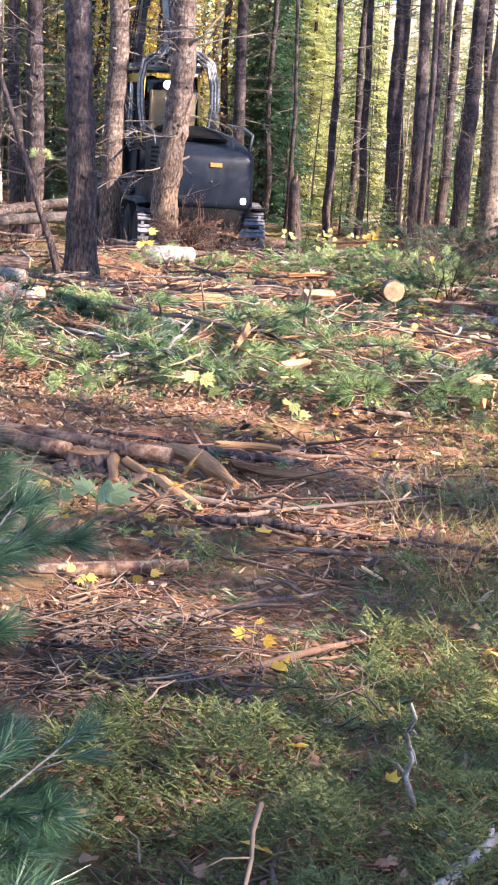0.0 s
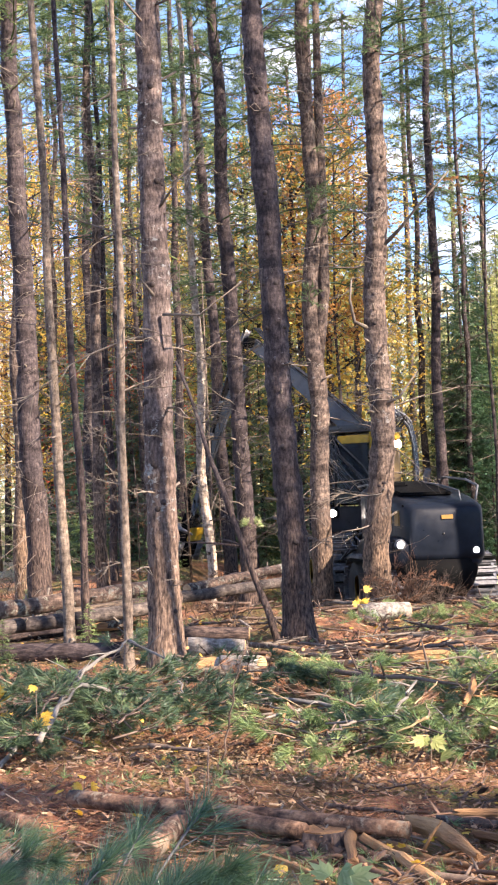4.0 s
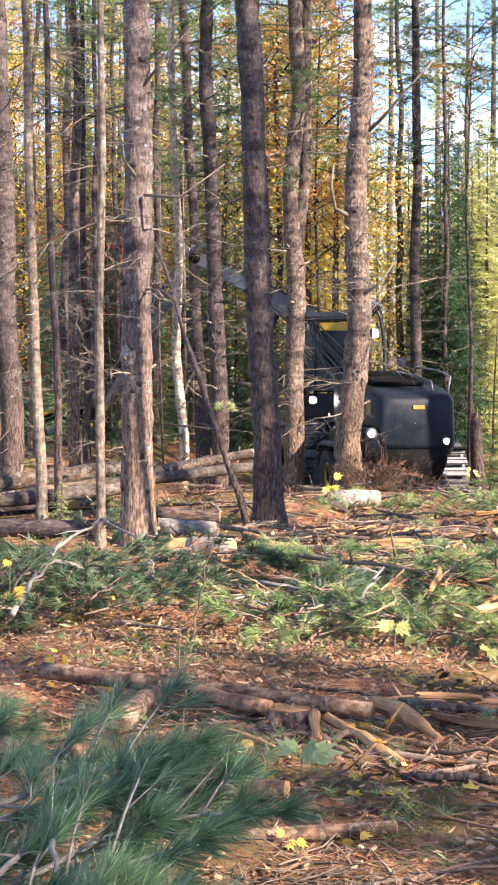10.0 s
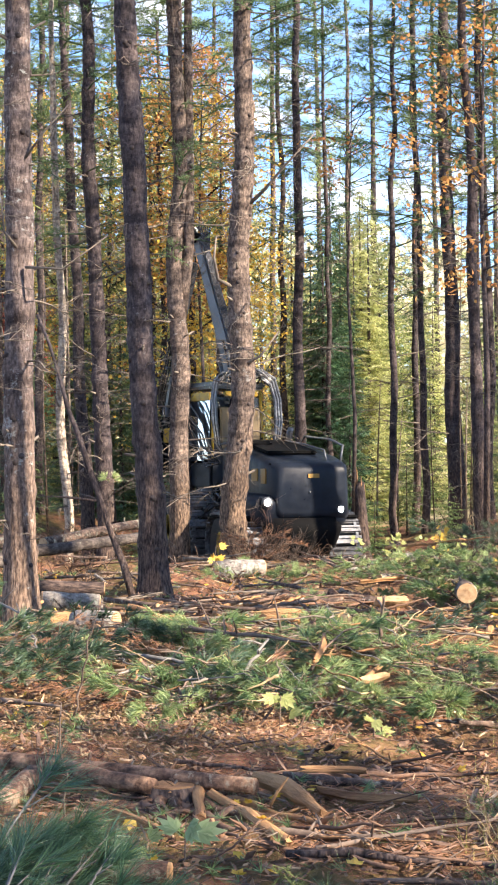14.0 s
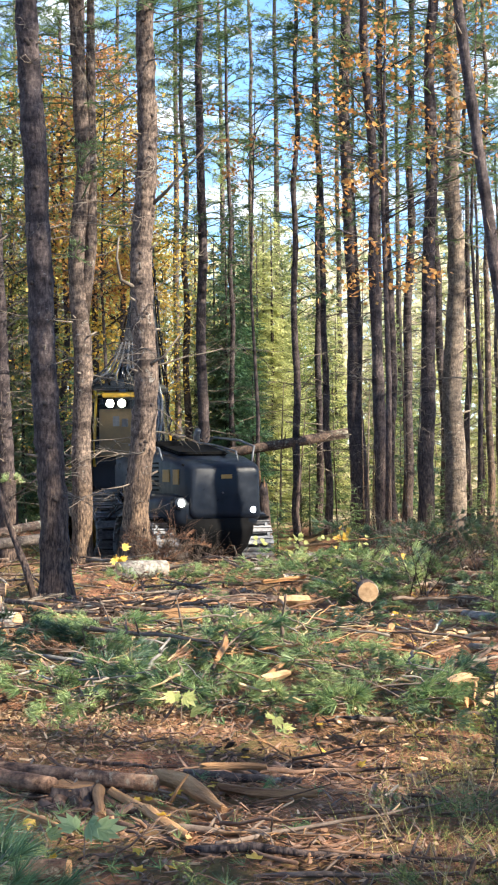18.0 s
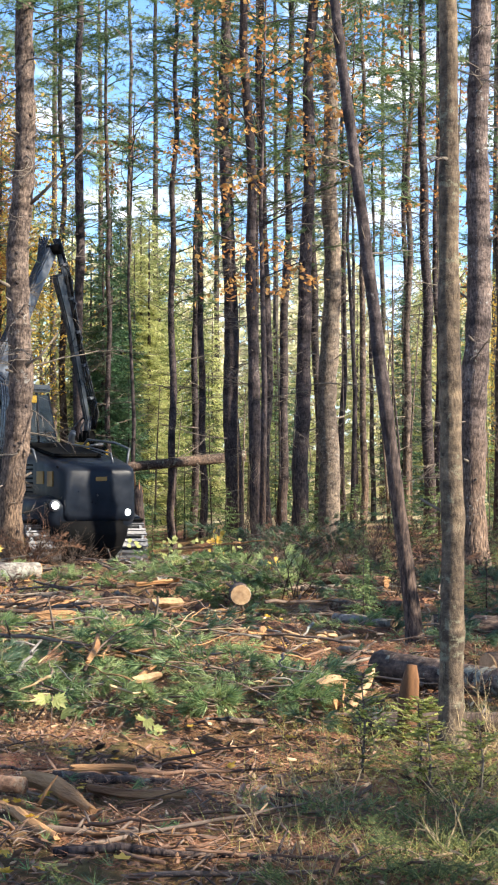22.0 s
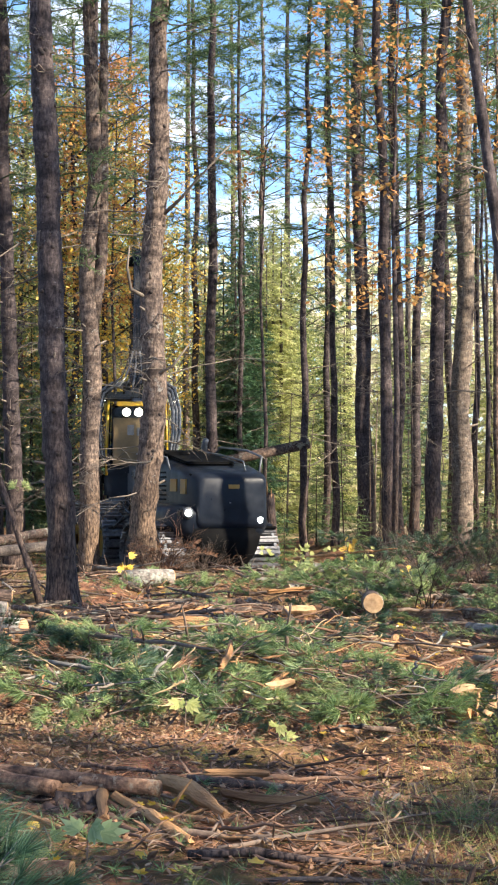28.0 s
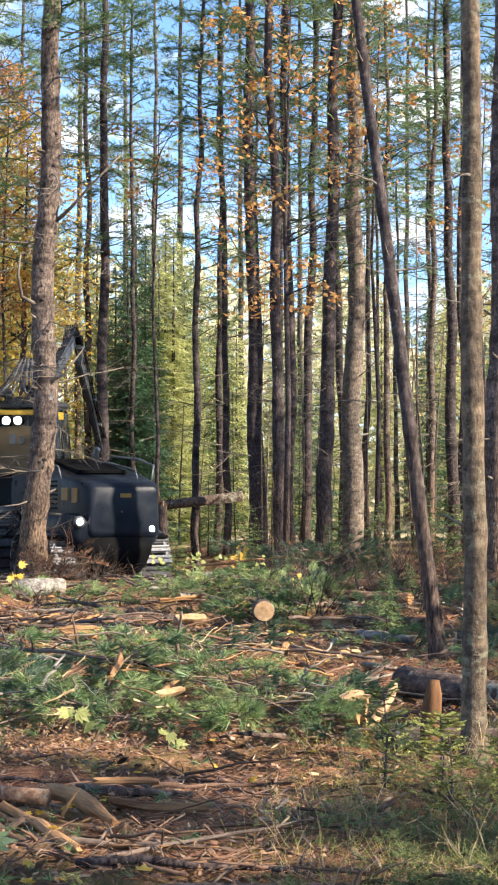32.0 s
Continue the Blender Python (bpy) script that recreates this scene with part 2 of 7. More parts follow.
BARK_PALE = bark("bark_pale", (0.075, 0.066, 0.06), (0.21, 0.192, 0.17), (0.36, 0.34, 0.305), plates=(28, 28, 13), lich=0.58)
DEAD = plain("dead_wood", (0.07, 0.056, 0.046), (0.23, 0.19, 0.15), 30, 0.9, 0.5, spec=0.2, stretch=(1, 1, 0.2))
CUT = plain("cut_wood", (0.25, 0.14, 0.068), (0.56, 0.37, 0.2), 25, 0.75, 0.4, spec=0.25)
SPLIT = plain("split_wood", (0.14, 0.066, 0.032), (0.46, 0.255, 0.115), 24, 0.8, 0.9, spec=0.2, stretch=(1, 1, 0.2), depth=0.02)
TWIG = plain("twig", (0.06, 0.042, 0.033), (0.22, 0.16, 0.12), 30, 0.9, 0.4, spec=0.2, island=0.5)
RUST_TWIG = plain("rust_twig", (0.075, 0.042, 0.028), (0.2, 0.118, 0.077), 30, 0.9, 0.3, spec=0.2, island=0.45)
STEM_GREY = plain("bough_stem", (0.09, 0.082, 0.072), (0.23, 0.21, 0.185), 40, 0.8, 0.3, spec=0.25)
NEEDLE = leafy("pine_needles", [(0.0, (0.018, 0.05, 0.028)), (0.45, (0.052, 0.12, 0.06)), (0.85, (0.13, 0.22, 0.095)), (1.0, (0.3, 0.37, 0.17))], 0.3, 0.38, gloss=0.6)
# sunlit copy of the bough needles: the sun is in the lighter colours
NEEDLE_SUN = leafy("sunlit_needles", [(0.0, (0.035, 0.075, 0.03)), (0.3, (0.105, 0.178, 0.07)), (0.6, (0.24, 0.325, 0.125)), (0.88, (0.45, 0.5, 0.215)), (1.0, (0.58, 0.55, 0.3))], 0.4, 0.45, gloss=0.4, own=0.5)
NEEDLE_OLD = leafy("dry_needles", [(0.0, (0.14, 0.06, 0.034)), (0.5, (0.31, 0.15, 0.08)), (1.0, (0.48, 0.28, 0.16))], 0.15, 0.7)
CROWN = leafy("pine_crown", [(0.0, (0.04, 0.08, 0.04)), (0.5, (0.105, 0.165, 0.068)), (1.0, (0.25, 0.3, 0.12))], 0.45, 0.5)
# spruce greens lifted a little to carry the haze
SPRUCE = leafy("spruce_sprays", [(0.0, (0.05, 0.085, 0.04)), (0.5, (0.125, 0.185, 0.07)), (1.0, (0.32, 0.37, 0.13))], 0.35, 0.5)
# yellowing needles, brightened so that the colour carries sunlight too
LARCH = leafy("sunlit_yellowing_sprays", [(0.0, (0.2, 0.25, 0.095)), (0.5, (0.46, 0.49, 0.2)), (1.0, (0.76, 0.72, 0.4))], 0.5, 0.5)
LEAF_YELLOW = leafy("leaf_yellow", [(0.0, (0.46, 0.31, 0.04)), (0.5, (0.76, 0.49, 0.075)), (1.0, (0.87, 0.66, 0.22))], 0.5)
LEAF_ORANGE = leafy("leaf_orange", [(0.0, (0.34, 0.13, 0.05)), (0.5, (0.58, 0.27, 0.085)), (1.0, (0.76, 0.5, 0.17))], 0.5)
LEAF_RED = leafy("leaf_red", [(0.0, (0.33, 0.03, 0.03)), (0.5, (0.5, 0.07, 0.04)), (1.0, (0.6, 0.2, 0.06))], 0.5)
LEAF_GREEN = leafy("leaf_green", [(0.0, (0.17, 0.22, 0.075)), (0.5, (0.38, 0.41, 0.14)), (1.0, (0.64, 0.61, 0.27))], 0.5)
LEAF_PALE = leafy("leaf_pale_green", [(0.0, (0.13, 0.2, 0.08)), (0.5, (0.24, 0.32, 0.14)), (1.0, (0.38, 0.44, 0.22))], 0.4)
LEAF_FALLEN = leafy("leaf_fallen", [(0.0, (0.15, 0.07, 0.035)), (0.45, (0.3, 0.17, 0.09)), (0.85, (0.4, 0.26, 0.16)), (1.0, (0.6, 0.42, 0.08))], 0.15, 0.6)
LEAF_TAN = leafy("leaf_tan", [(0.0, (0.12, 0.068, 0.038)), (0.5, (0.28, 0.18, 0.1)), (0.9, (0.44, 0.31, 0.17)), (1.0, (0.5, 0.4, 0.12))], 0.2, 0.65)
MOSS = leafy("moss_sprigs", [(0.0, (0.03, 0.044, 0.016)), (0.5, (0.095, 0.118, 0.036)), (0.85, (0.22, 0.225, 0.068)), (1.0, (0.38, 0.35, 0.11))], 0.25, 0.7)
GRASS = leafy("grass", [(0.0, (0.12, 0.15, 0.03)), (0.5, (0.28, 0.27, 0.07)), (1.0, (0.45, 0.37, 0.15))], 0.3, 0.6)
CHIP = plain("wood_chips", (0.34, 0.21, 0.11), (0.62, 0.43, 0.26), 25, 0.75, 0.3, island=0.3)

PAINT = plain("dark_paint", (0.005, 0.007, 0.012), (0.012, 0.016, 0.024), 6, 0.38, 0.05, spec=0.16)
PLASTIC = plain("black_plastic", (0.002, 0.002, 0.0025), (0.006, 0.006, 0.006), 20, 0.75, 0.15, spec=0.06)
YELLOW = plain("yellow_paint", (0.3, 0.18, 0.012), (0.62, 0.38, 0.025), 8, 0.45, 0.05)
DECAL = plain("orange_decal", (0.14, 0.08, 0.02), (0.36, 0.2, 0.035), 9, 0.5, 0.0)
STEEL = plain("worn_steel", (0.045, 0.045, 0.048), (0.24, 0.24, 0.25), 16, 0.5, 0.3, metal=0.5)
GREYIRON = plain("grey_iron", (0.045, 0.05, 0.058), (0.15, 0.16, 0.175), 10, 0.5, 0.15, metal=0.4)
CRANE = plain("dark_crane_paint", (0.014, 0.017, 0.022), (0.05, 0.058, 0.07), 7, 0.34, 0.08, spec=0.5)
HOSE = plain("rubber_hose", (0.012, 0.012, 0.013), (0.04, 0.04, 0.043), 30, 0.2, 0.1)
BOOM_PAINT = plain("blue_grey_paint", (0.06, 0.07, 0.088), (0.13, 0.145, 0.172), 6, 0.4, 0.08)
# hose colour lightened to paint in the bright lit edges
HOSE_LIT = plain("lit_hose", (0.05, 0.052, 0.055), (0.24, 0.245, 0.25), 26, 0.25, 0.1)
TAN = plain("olive_panel", (0.07, 0.05, 0.024), (0.16, 0.11, 0.05), 5, 0.6, 0.05)
RUBBER = plain("tyre_rubber", (0.012, 0.012, 0.012), (0.05, 0.045, 0.04), 14, 0.85, 0.4)
LAMP_ON = glowing("lamp_glow", (1.0, 0.95, 0.85), 14.0)
LAMP_WARM = glowing("cab_lamp_glow", (1.0, 0.9, 0.7), 16.0)
GLASS, gn, gl, gb = nodes_of("cab_glass")
gb.inputs["Base Color"].default_value = (0.05, 0.06, 0.07, 1)
gb.inputs["Roughness"].default_value = 0.05
gb.inputs["Transmission Weight"].default_value = 0.5
gb.inputs["IOR"].default_value = 1.22

SHRUB = leafy("shrub_sprays", [(0.0, (0.13, 0.165, 0.04)), (0.5, (0.31, 0.325, 0.08)), (1.0, (0.55, 0.51, 0.16))], 0.35, 0.6)

# forest floor: needle litter, bare soil, dry leaves; dry grass in the clearing beyond the trees
FLOOR, fn, fl, fb = nodes_of("forest_floor")
ftc = fn.new("ShaderNodeTexCoord")
fo = ftc.outputs["Object"]
f_big, f_mid, f_fine = noise_tex(fn, fl, fo, 0.55, 4), noise_tex(fn, fl, fo, 3.2, 9, 0.78), noise_tex(fn, fl, fo, 60, 8, 0.75)
litter = ramp(fn, [(0.32, (0.03, 0.016, 0.01)), (0.46, (0.135, 0.062, 0.037)), (0.58, (0.33, 0.16, 0.09)), (0.74, (0.46, 0.28, 0.17))])
fl.new(f_mid.outputs[0], litter.inputs[0])
speck = mixed(fn, fl, 0.8, litter.outputs[0], f_fine.outputs["Color"], "OVERLAY")
patch = ramp(fn, [(0.42, (0, 0, 0)), (0.6, (0.8, 0.8, 0.8))])
fl.new(f_big.outputs[0], patch.inputs[0])
greenish = mixed(fn, fl, patch.outputs[0], speck, mixed(fn, fl, f_mid.outputs[0], (0.05, 0.06, 0.018), (0.17, 0.15, 0.05)))
sep = fn.new("ShaderNodeSeparateXYZ")
fl.new(fo, sep.inputs[0])
mr = fn.new("ShaderNodeMapRange")
mr.inputs[1].default_value, mr.inputs[2].default_value = 37.0, 43.0
fl.new(sep.outputs[1], mr.inputs[0])
field = mixed(fn, fl, f_mid.outputs[0], (0.34, 0.27, 0.14), (0.6, 0.5, 0.33))
fl.new(mixed(fn, fl, mr.outputs[0], greenish, field), fb.inputs["Base Color"])
fb.inputs["Roughness"].default_value, fb.inputs["Specular IOR Level"].default_value = 0.95, 0.15
bumped(fn, fl, mixed(fn, fl, 0.5, f_mid.outputs[0], f_fine.outputs[0]), fb, 1.0, 0.05)

FLAKE = plain("bark_flakes", (0.06, 0.036, 0.026), (0.28, 0.17, 0.115), 22, 0.9, 0.4, spec=0.2, island=0.6)
BRUSH = plain("dark_brush", (0.03, 0.024, 0.02), (0.1, 0.075, 0.06), 30, 0.9, 0.3, spec=0.2, island=0.5)
STRAW = plain("dry_stalks", (0.2, 0.14, 0.07), (0.42, 0.32, 0.18), 30, 0.85, 0.2, spec=0.2, island=0.4)
RUST = plain("rust_bark", (0.05, 0.024, 0.013), (0.19, 0.095, 0.045), 20, 0.9, 0.6, spec=0.2, stretch=(1, 1, 0.3))
# lighter copy of CROWN: sunlight on the far crowns is in the colour
CROWN_FAR = leafy("sunlit_far_crown", [(0.0, (0.1, 0.15, 0.065)), (0.5, (0.26, 0.33, 0.12)), (1.0, (0.5, 0.53, 0.21))], 0.5, 0.5)
BARK_FRESH = bark("bark_fresh", (0.03, 0.018, 0.013), (0.115, 0.068, 0.046), (0.35, 0.215, 0.135), lichen=(0.32, 0.26, 0.18), plates=(22, 22, 13), lich=0.6)
# shaded copy of the bough needles: the shade is in the darker colours
NEEDLE_SHADE = leafy("shaded_needles", [(0.0, (0.035, 0.07, 0.045)), (0.5, (0.08, 0.135, 0.075)), (1.0, (0.19, 0.25, 0.11))], 0.35, 0.45, gloss=0.4, own=0.5)

# ---- mesh helpers ----
R = random.Random(7)


class Shape:
    """Collects vertices and faces of one mesh."""

    def __init__(self):
        self.v, self.f = [], []

    def tube(self, pts, radii, n=6, cap=True, wob=0.0):
        base, prev = len(self.v), None
        pts = [Vector(p) for p in pts]
        for i, p in enumerate(pts):
            d = (pts[min(i + 1, len(pts) - 1)] - pts[max(i - 1, 0)]).normalized()
            if prev is None:
                prev = d.orthogonal().normalized()
            u = (prev - d * prev.dot(d)).normalized()
            w = d.cross(u)
            prev = u
            r = radii[i] if hasattr(radii, "__len__") else radii
            for k in range(n):
                a = 2 * math.pi * k / n
                rr = r * (1 + wob * R.uniform(-1, 1))
                self.v.append(p + u * (math.cos(a) * rr) + w * (math.sin(a) * rr))
        for i in range(len(pts) - 1):
            for k in range(n):
                a, b = base + i * n + k, base + i * n + (k + 1) % n
                self.f.append((a, b, b + n, a + n))
        if cap:
            self.f.append(tuple(base + k for k in reversed(range(n))))
            self.f.append(tuple(base + (len(pts) - 1) * n + k for k in range(n)))
        return self

    def blade(self, p, d, length, width, side=None):
        """A thin flat needle or blade from p along d."""
        d = Vector(d)
        s = (side or d.orthogonal()).normalized() * (width / 2)
        i = len(self.v)
        q = Vector(p) + d * length
        self.v += [Vector(p) - s, Vector(p) + s, q]
        self.f.append((i, i + 1, i + 2))

    def leaf(self, p, d, side, length, width, fold=0.15):
        """A leaf of two halves, folded on its midrib."""
        p, d, side = Vector(p), Vector(d), Vector(side)
        up = d.cross(side)
        i = len(self.v)
        mid = p + d * (length * 0.5) + up * (-fold * width)
        self.v += [p, p + d * (length * 0.45) + side * (width / 2), p + d * length, p + d * (length * 0.45) - side * (width / 2), mid]
        self.f += [(i, i + 1, i + 4), (i + 1, i + 2, i + 4), (i + 2, i + 3, i + 4), (i + 3, i, i + 4)]

    def kite(self, p, d, side, length, width):
        """A small far-off leaf of two halves."""
        p, d, side = Vector(p), Vector(d), Vector(side)
        i = len(self.v)
        fold = d.cross(side) * (width * 0.2)
        self.v += [p, p + d * (length * 0.45) + side * (width / 2) + fold, p + d * length, p + d * (length * 0.45) - side * (width / 2) + fold]
        self.f += [(i, i + 1, i + 2), (i, i + 2, i + 3)]

    def box(self, c, s, m=None, taper=1.0):
        i = len(self.v)
        for z in (-1, 1):
            k = taper if z > 0 else 1.0
            for x, y in ((-1, -1), (1, -1), (1, 1), (-1, 1)):
                q = Vector((x * s[0] / 2 * k, y * s[1] / 2 * k, z * s[2] / 2))
                self.v.append((m @ q if m else q) + Vector(c))
        for f in ((3, 2, 1, 0), (4, 5, 6, 7), (0, 1, 5, 4), (1, 2, 6, 5), (2, 3, 7, 6), (3, 0, 4, 7)):
            self.f.append(tuple(i + k for k in f))
        return self

    def loft(self, rings, cap=True):
        base, n = len(self.v), len(rings[0])
        for r in rings:
            self.v += [Vector(p) for p in r]
        for i in range(len(rings) - 1):
            for k in range(n):
                a, b = base + i * n + k, base + i * n + (k + 1) % n
                self.f.append((a, b, b + n, a + n))
        if cap:
            self.f.append(tuple(base + k for k in reversed(range(n))))
            self.f.append(tuple(base + (len(rings) - 1) * n + k for k in range(n)))
        return self

    def mesh(self, name, material, smooth=True):
        me = bpy.data.meshes.new(name)
        me.from_pydata([tuple(p) for p in self.v], [], self.f)
        me.materials.append(material)
        if smooth:
            me.shade_smooth()
        return me


def part(name, shape, material, parent=None, label="", at=None, smooth=True):
    data = shape if isinstance(shape, bpy.types.Mesh) else shape.mesh(name, material, smooth)
    ob = new(name, data)
    if parent:
        ob.parent = parent
    if at is not None:
        ob.matrix_basis = at
    return tagged(ob, label)


def bevelled(name, shape, material, parent, width=0.03, seg=2, label="", at=None):
    me = shape.mesh(name, material, False)
    bm = bmesh.new()
    bm.from_mesh(me)
    bmesh.ops.remove_doubles(bm, verts=bm.verts, dist=1e-5)
    sharp = [e for e in bm.edges if len(e.link_faces) == 2 and e.calc_face_angle() > 0.5]
    bmesh.ops.bevel(bm, geom=sharp, offset=width, segments=seg, affect="EDGES", clamp_overlap=True)
    bmesh.ops.recalc_face_normals(bm, faces=bm.faces)
    bm.to_mesh(me)
    bm.free()
    return part(name, me, material, parent, label, at)


def thing(name, label, category, group="", kind="", at=None):
    ob = new(name)
    ob.empty_display_size = 0.1
    if at is not None:
        ob.matrix_basis = at
    return tagged(ob, label, category, group, kind)


def smooth01(a, b, v):
    k = min(max((v - a) / (b - a), 0), 1)
    return k * k * (3 - 2 * k)


def gz(x, y):
    """Height of the forest floor."""
    z = 0.06 + 0.10 * noise.noise((x * 0.35, y * 0.35, 3.1)) + 0.05 * noise.noise((x * 1.3, y * 1.3, 7.7))
    z += 0.10 * math.exp(-((y - 12) / 3.2) ** 2) * math.exp(-((x - 0.4) / 2.2) ** 2)
    z -= 0.10 * math.exp(-((y - 8.2) / 0.9) ** 2) * math.exp(-((x - 0.9) / 1.0) ** 2)
    dip = smooth01(24.3, 26.6, y) * (1 - smooth01(34.0, 37.0, y)) * smooth01(-7.0, -4.4, x) * (1 - smooth01(1.9, 3.6, x))
    z -= 0.55 * dip
    z += 0.6 * smooth01(24, 32, y) * (1 - smooth01(-6.0, -3.6, x)) * smooth01(-12, -7, x) * 0.7
    z += 0.012 * max(y - 45, 0)
    return z


# ---- ground: one sheet to the horizon ----
def axis(lo, hi, near_lo, near_hi, fine, grow):
    vals, v, s = [], near_lo, fine
    while v < near_hi:
        vals.append(v)
        v += fine
    s = fine
    while v < hi:
        vals.append(v)
        s *= grow
        v += s
    vals.append(hi)
    v, s = near_lo - fine, fine
    while v > lo:
        vals.insert(0, v)
        s *= grow
        v -= s
    vals.insert(0, lo)
    return vals


gx, gy = axis(-900, 900, -4.0, 4.0, 0.09, 1.12), axis(-300, 1800, 1.5, 15.0, 0.09, 1.07)
verts = []
for y in gy:
    for x in gx:
        d = math.hypot(x, y)
        rough = 0.05 * noise.noise((x * 2.3, y * 2.3, 5.4)) + 0.06 * noise.noise((x * 4.7, y * 4.7, 0.4)) + 0.04 * noise.noise((x * 13, y * 13, 9.4)) if d < 45 else 0
        verts.append((x, y, gz(x, y) + rough))
nx = len(gx)
gme = bpy.data.meshes.new("ground")
gme.from_pydata(verts, [], [(j * nx + i, j * nx + i + 1, (j + 1) * nx + i + 1, (j + 1) * nx + i) for j in range(len(gy) - 1) for i in range(nx - 1)])
gme.materials.append(FLOOR)
gme.shade_smooth()
tagged(new("ground", gme), "forest floor of brown needle litter, soil and dry grass", "ground", kind="structure")


# ---- trees ----
def trunk_shape(height, dia, lean, n=12, step=0.3, bend=0.03, knots=True, seed=0, flare=0.35):
    """A tapered trunk with a root flare, whorl swellings and a wandering axis, from its base."""
    rr = random.Random(seed)
    s, pts, rad = Shape(), [], []
    k = int(height / step)
    ph = rr.uniform(0, 99)
    for i in range(k + 1):
        z = -0.25 + (height + 0.25) * i / k
        zz = max(z, 0)
        pts.append((lean[0] * zz + bend * noise.noise((zz * 0.5, ph, 0)) * min(1, zz), lean[1] * zz + bend * noise.noise((zz * 0.5, ph, 9)) * min(1, zz), z))
        r = dia / 2 * (1 - 0.62 * zz / height)
        r *= 1 + flare * math.exp(-max(z, 0) / 0.22)
        if knots and int(z / 0.62) != int((z - step) / 0.62):
            r *= 1.1
        rad.append(r)
    s.tube(pts, rad, n)
    for i, v in enumerate(s.v):
        c = noise.noise((v.x * 9, v.y * 9, v.z * 3.0 + ph)) * 0.06 * dia + noise.noise((v.x * 30, v.y * 30, v.z * 12)) * 0.03 * dia
        ring = pts[min(i // n, k)]
        dv = Vector((v.x - ring[0], v.y - ring[1], 0))
        if dv.length > 1e-4:
            v += dv.normalized() * c
    return s, pts, rad


def limb_shape(p, yaw, length, r, rise, rr, twigs=3):
    """A dead or living limb: a bent tapering rod with side twigs."""
    s = Shape()
    pts, q = [Vector(p)], Vector(p)
    a, e = yaw, rise
    k = 6
    for i in range(k):
        q = q + Vector((math.cos(a) * math.cos(e), math.sin(a) * math.cos(e), math.sin(e))) * (length / k)
        pts.append(q.copy())
        a += rr.uniform(-0.25, 0.25)
        e += rr.uniform(-0.22, 0.16)
    s.tube(pts, [r * (1 - 0.8 * i / k) for i in range(k + 1)], 5)
    for j in range(twigs):
        i = rr.randint(2, k)
        b, f = a + rr.choice((-1, 1)) * rr.uniform(0.5, 1.1), e + rr.uniform(-0.5, 0.5)
        ln = length * rr.uniform(0.2, 0.45)
        w = Vector((math.cos(b) * math.cos(f), math.sin(b) * math.cos(f), math.sin(f)))
        m = pts[i] + w * ln * 0.5 + Vector((0, 0, rr.uniform(-0.05, 0.08)))
        s.tube([pts[i], m, pts[i] + w * ln], [r * 0.38, r * 0.28, r * 0.12], 4)
    return s


def crown_shape(z0, z1, rad, limbs, rr, tufts=12, blades=16, size=1.0):
    """A pine's crown: crooked limbs that fork into branchlets, each ending in a ragged tuft of needles, with gaps between."""
    s = Shape()
    for _ in range(limbs):
        k = rr.random() ** 0.8
        z = z0 + (z1 - z0) * k
        a = rr.uniform(0, 6.283)
        reach = rad * (1.0 - 0.65 * k) * rr.uniform(0.5, 1.15)
        side = Vector((-math.sin(a), math.cos(a), 0))
        run, q, e = [Vector((0, 0, z))], Vector((0, 0, z)), rr.uniform(-0.1, 0.4)
        for i in range(4):
            q = q + Vector((math.cos(a) * math.cos(e), math.sin(a) * math.cos(e), math.sin(e))) * (reach / 4)
            run.append(q)
            a += rr.uniform(-0.25, 0.25)
            e += rr.uniform(-0.3, 0.25)
        s.tube(run, [0.02, 0.016, 0.012, 0.008, 0.004], 3, cap=False)
        for j in range(tufts):
            t = rr.uniform(0.9, 3.99)
            p = run[int(t)].lerp(run[int(t) + 1], t % 1)
            w = (run[int(t) + 1] - run[int(t)]).normalized()
            d0 = (w * rr.uniform(0.3, 1.0) + side * rr.choice((-1, 1)) * rr.uniform(0.3, 1.0) + Vector((0, 0, rr.gauss(0.05, 0.3)))).normalized()
            ln = rr.uniform(0.12, 0.5) * size * (1.2 - 0.2 * t)
            c = p + d0 * ln
            s.blade(p, d0, ln, 0.012, d0.cross(Vector((0.3, 0.2, 1))))
            for i in range(blades):
                d = (d0 * 0.7 + Vector((rr.gauss(0, 0.6), rr.gauss(0, 0.6), rr.gauss(0.05, 0.45)))).normalized()
                sd = d.cross(Vector((rr.gauss(0, 1), rr.gauss(0, 1), rr.gauss(0, 1))))
                if sd.length > 0.05:
                    s.blade(c - d0 * (ln * 0.7 * i / blades), d, rr.uniform(0.07, 0.15) * size, rr.uniform(0.009, 0.018) * size, sd)
    return s


rc = random.Random(21)
CROWNS = [crown_shape(8.0 + i, 16.5, 2.4, 64, rc, 13, 14, 1.2).mesh("crown", CROWN) for i in range(3)]
CROWN_OPEN = crown_shape(6.0, 14.0, 1.9, 26, rc, 11, 12, 1.0).mesh("crown", CROWN)
CROWN_LOW = [crown_shape(z, 14.0, 2.2, 60, rc, 13, 13, 1.0).mesh("crown", CROWN) for z in (5.6, 6.4, 7.2)]


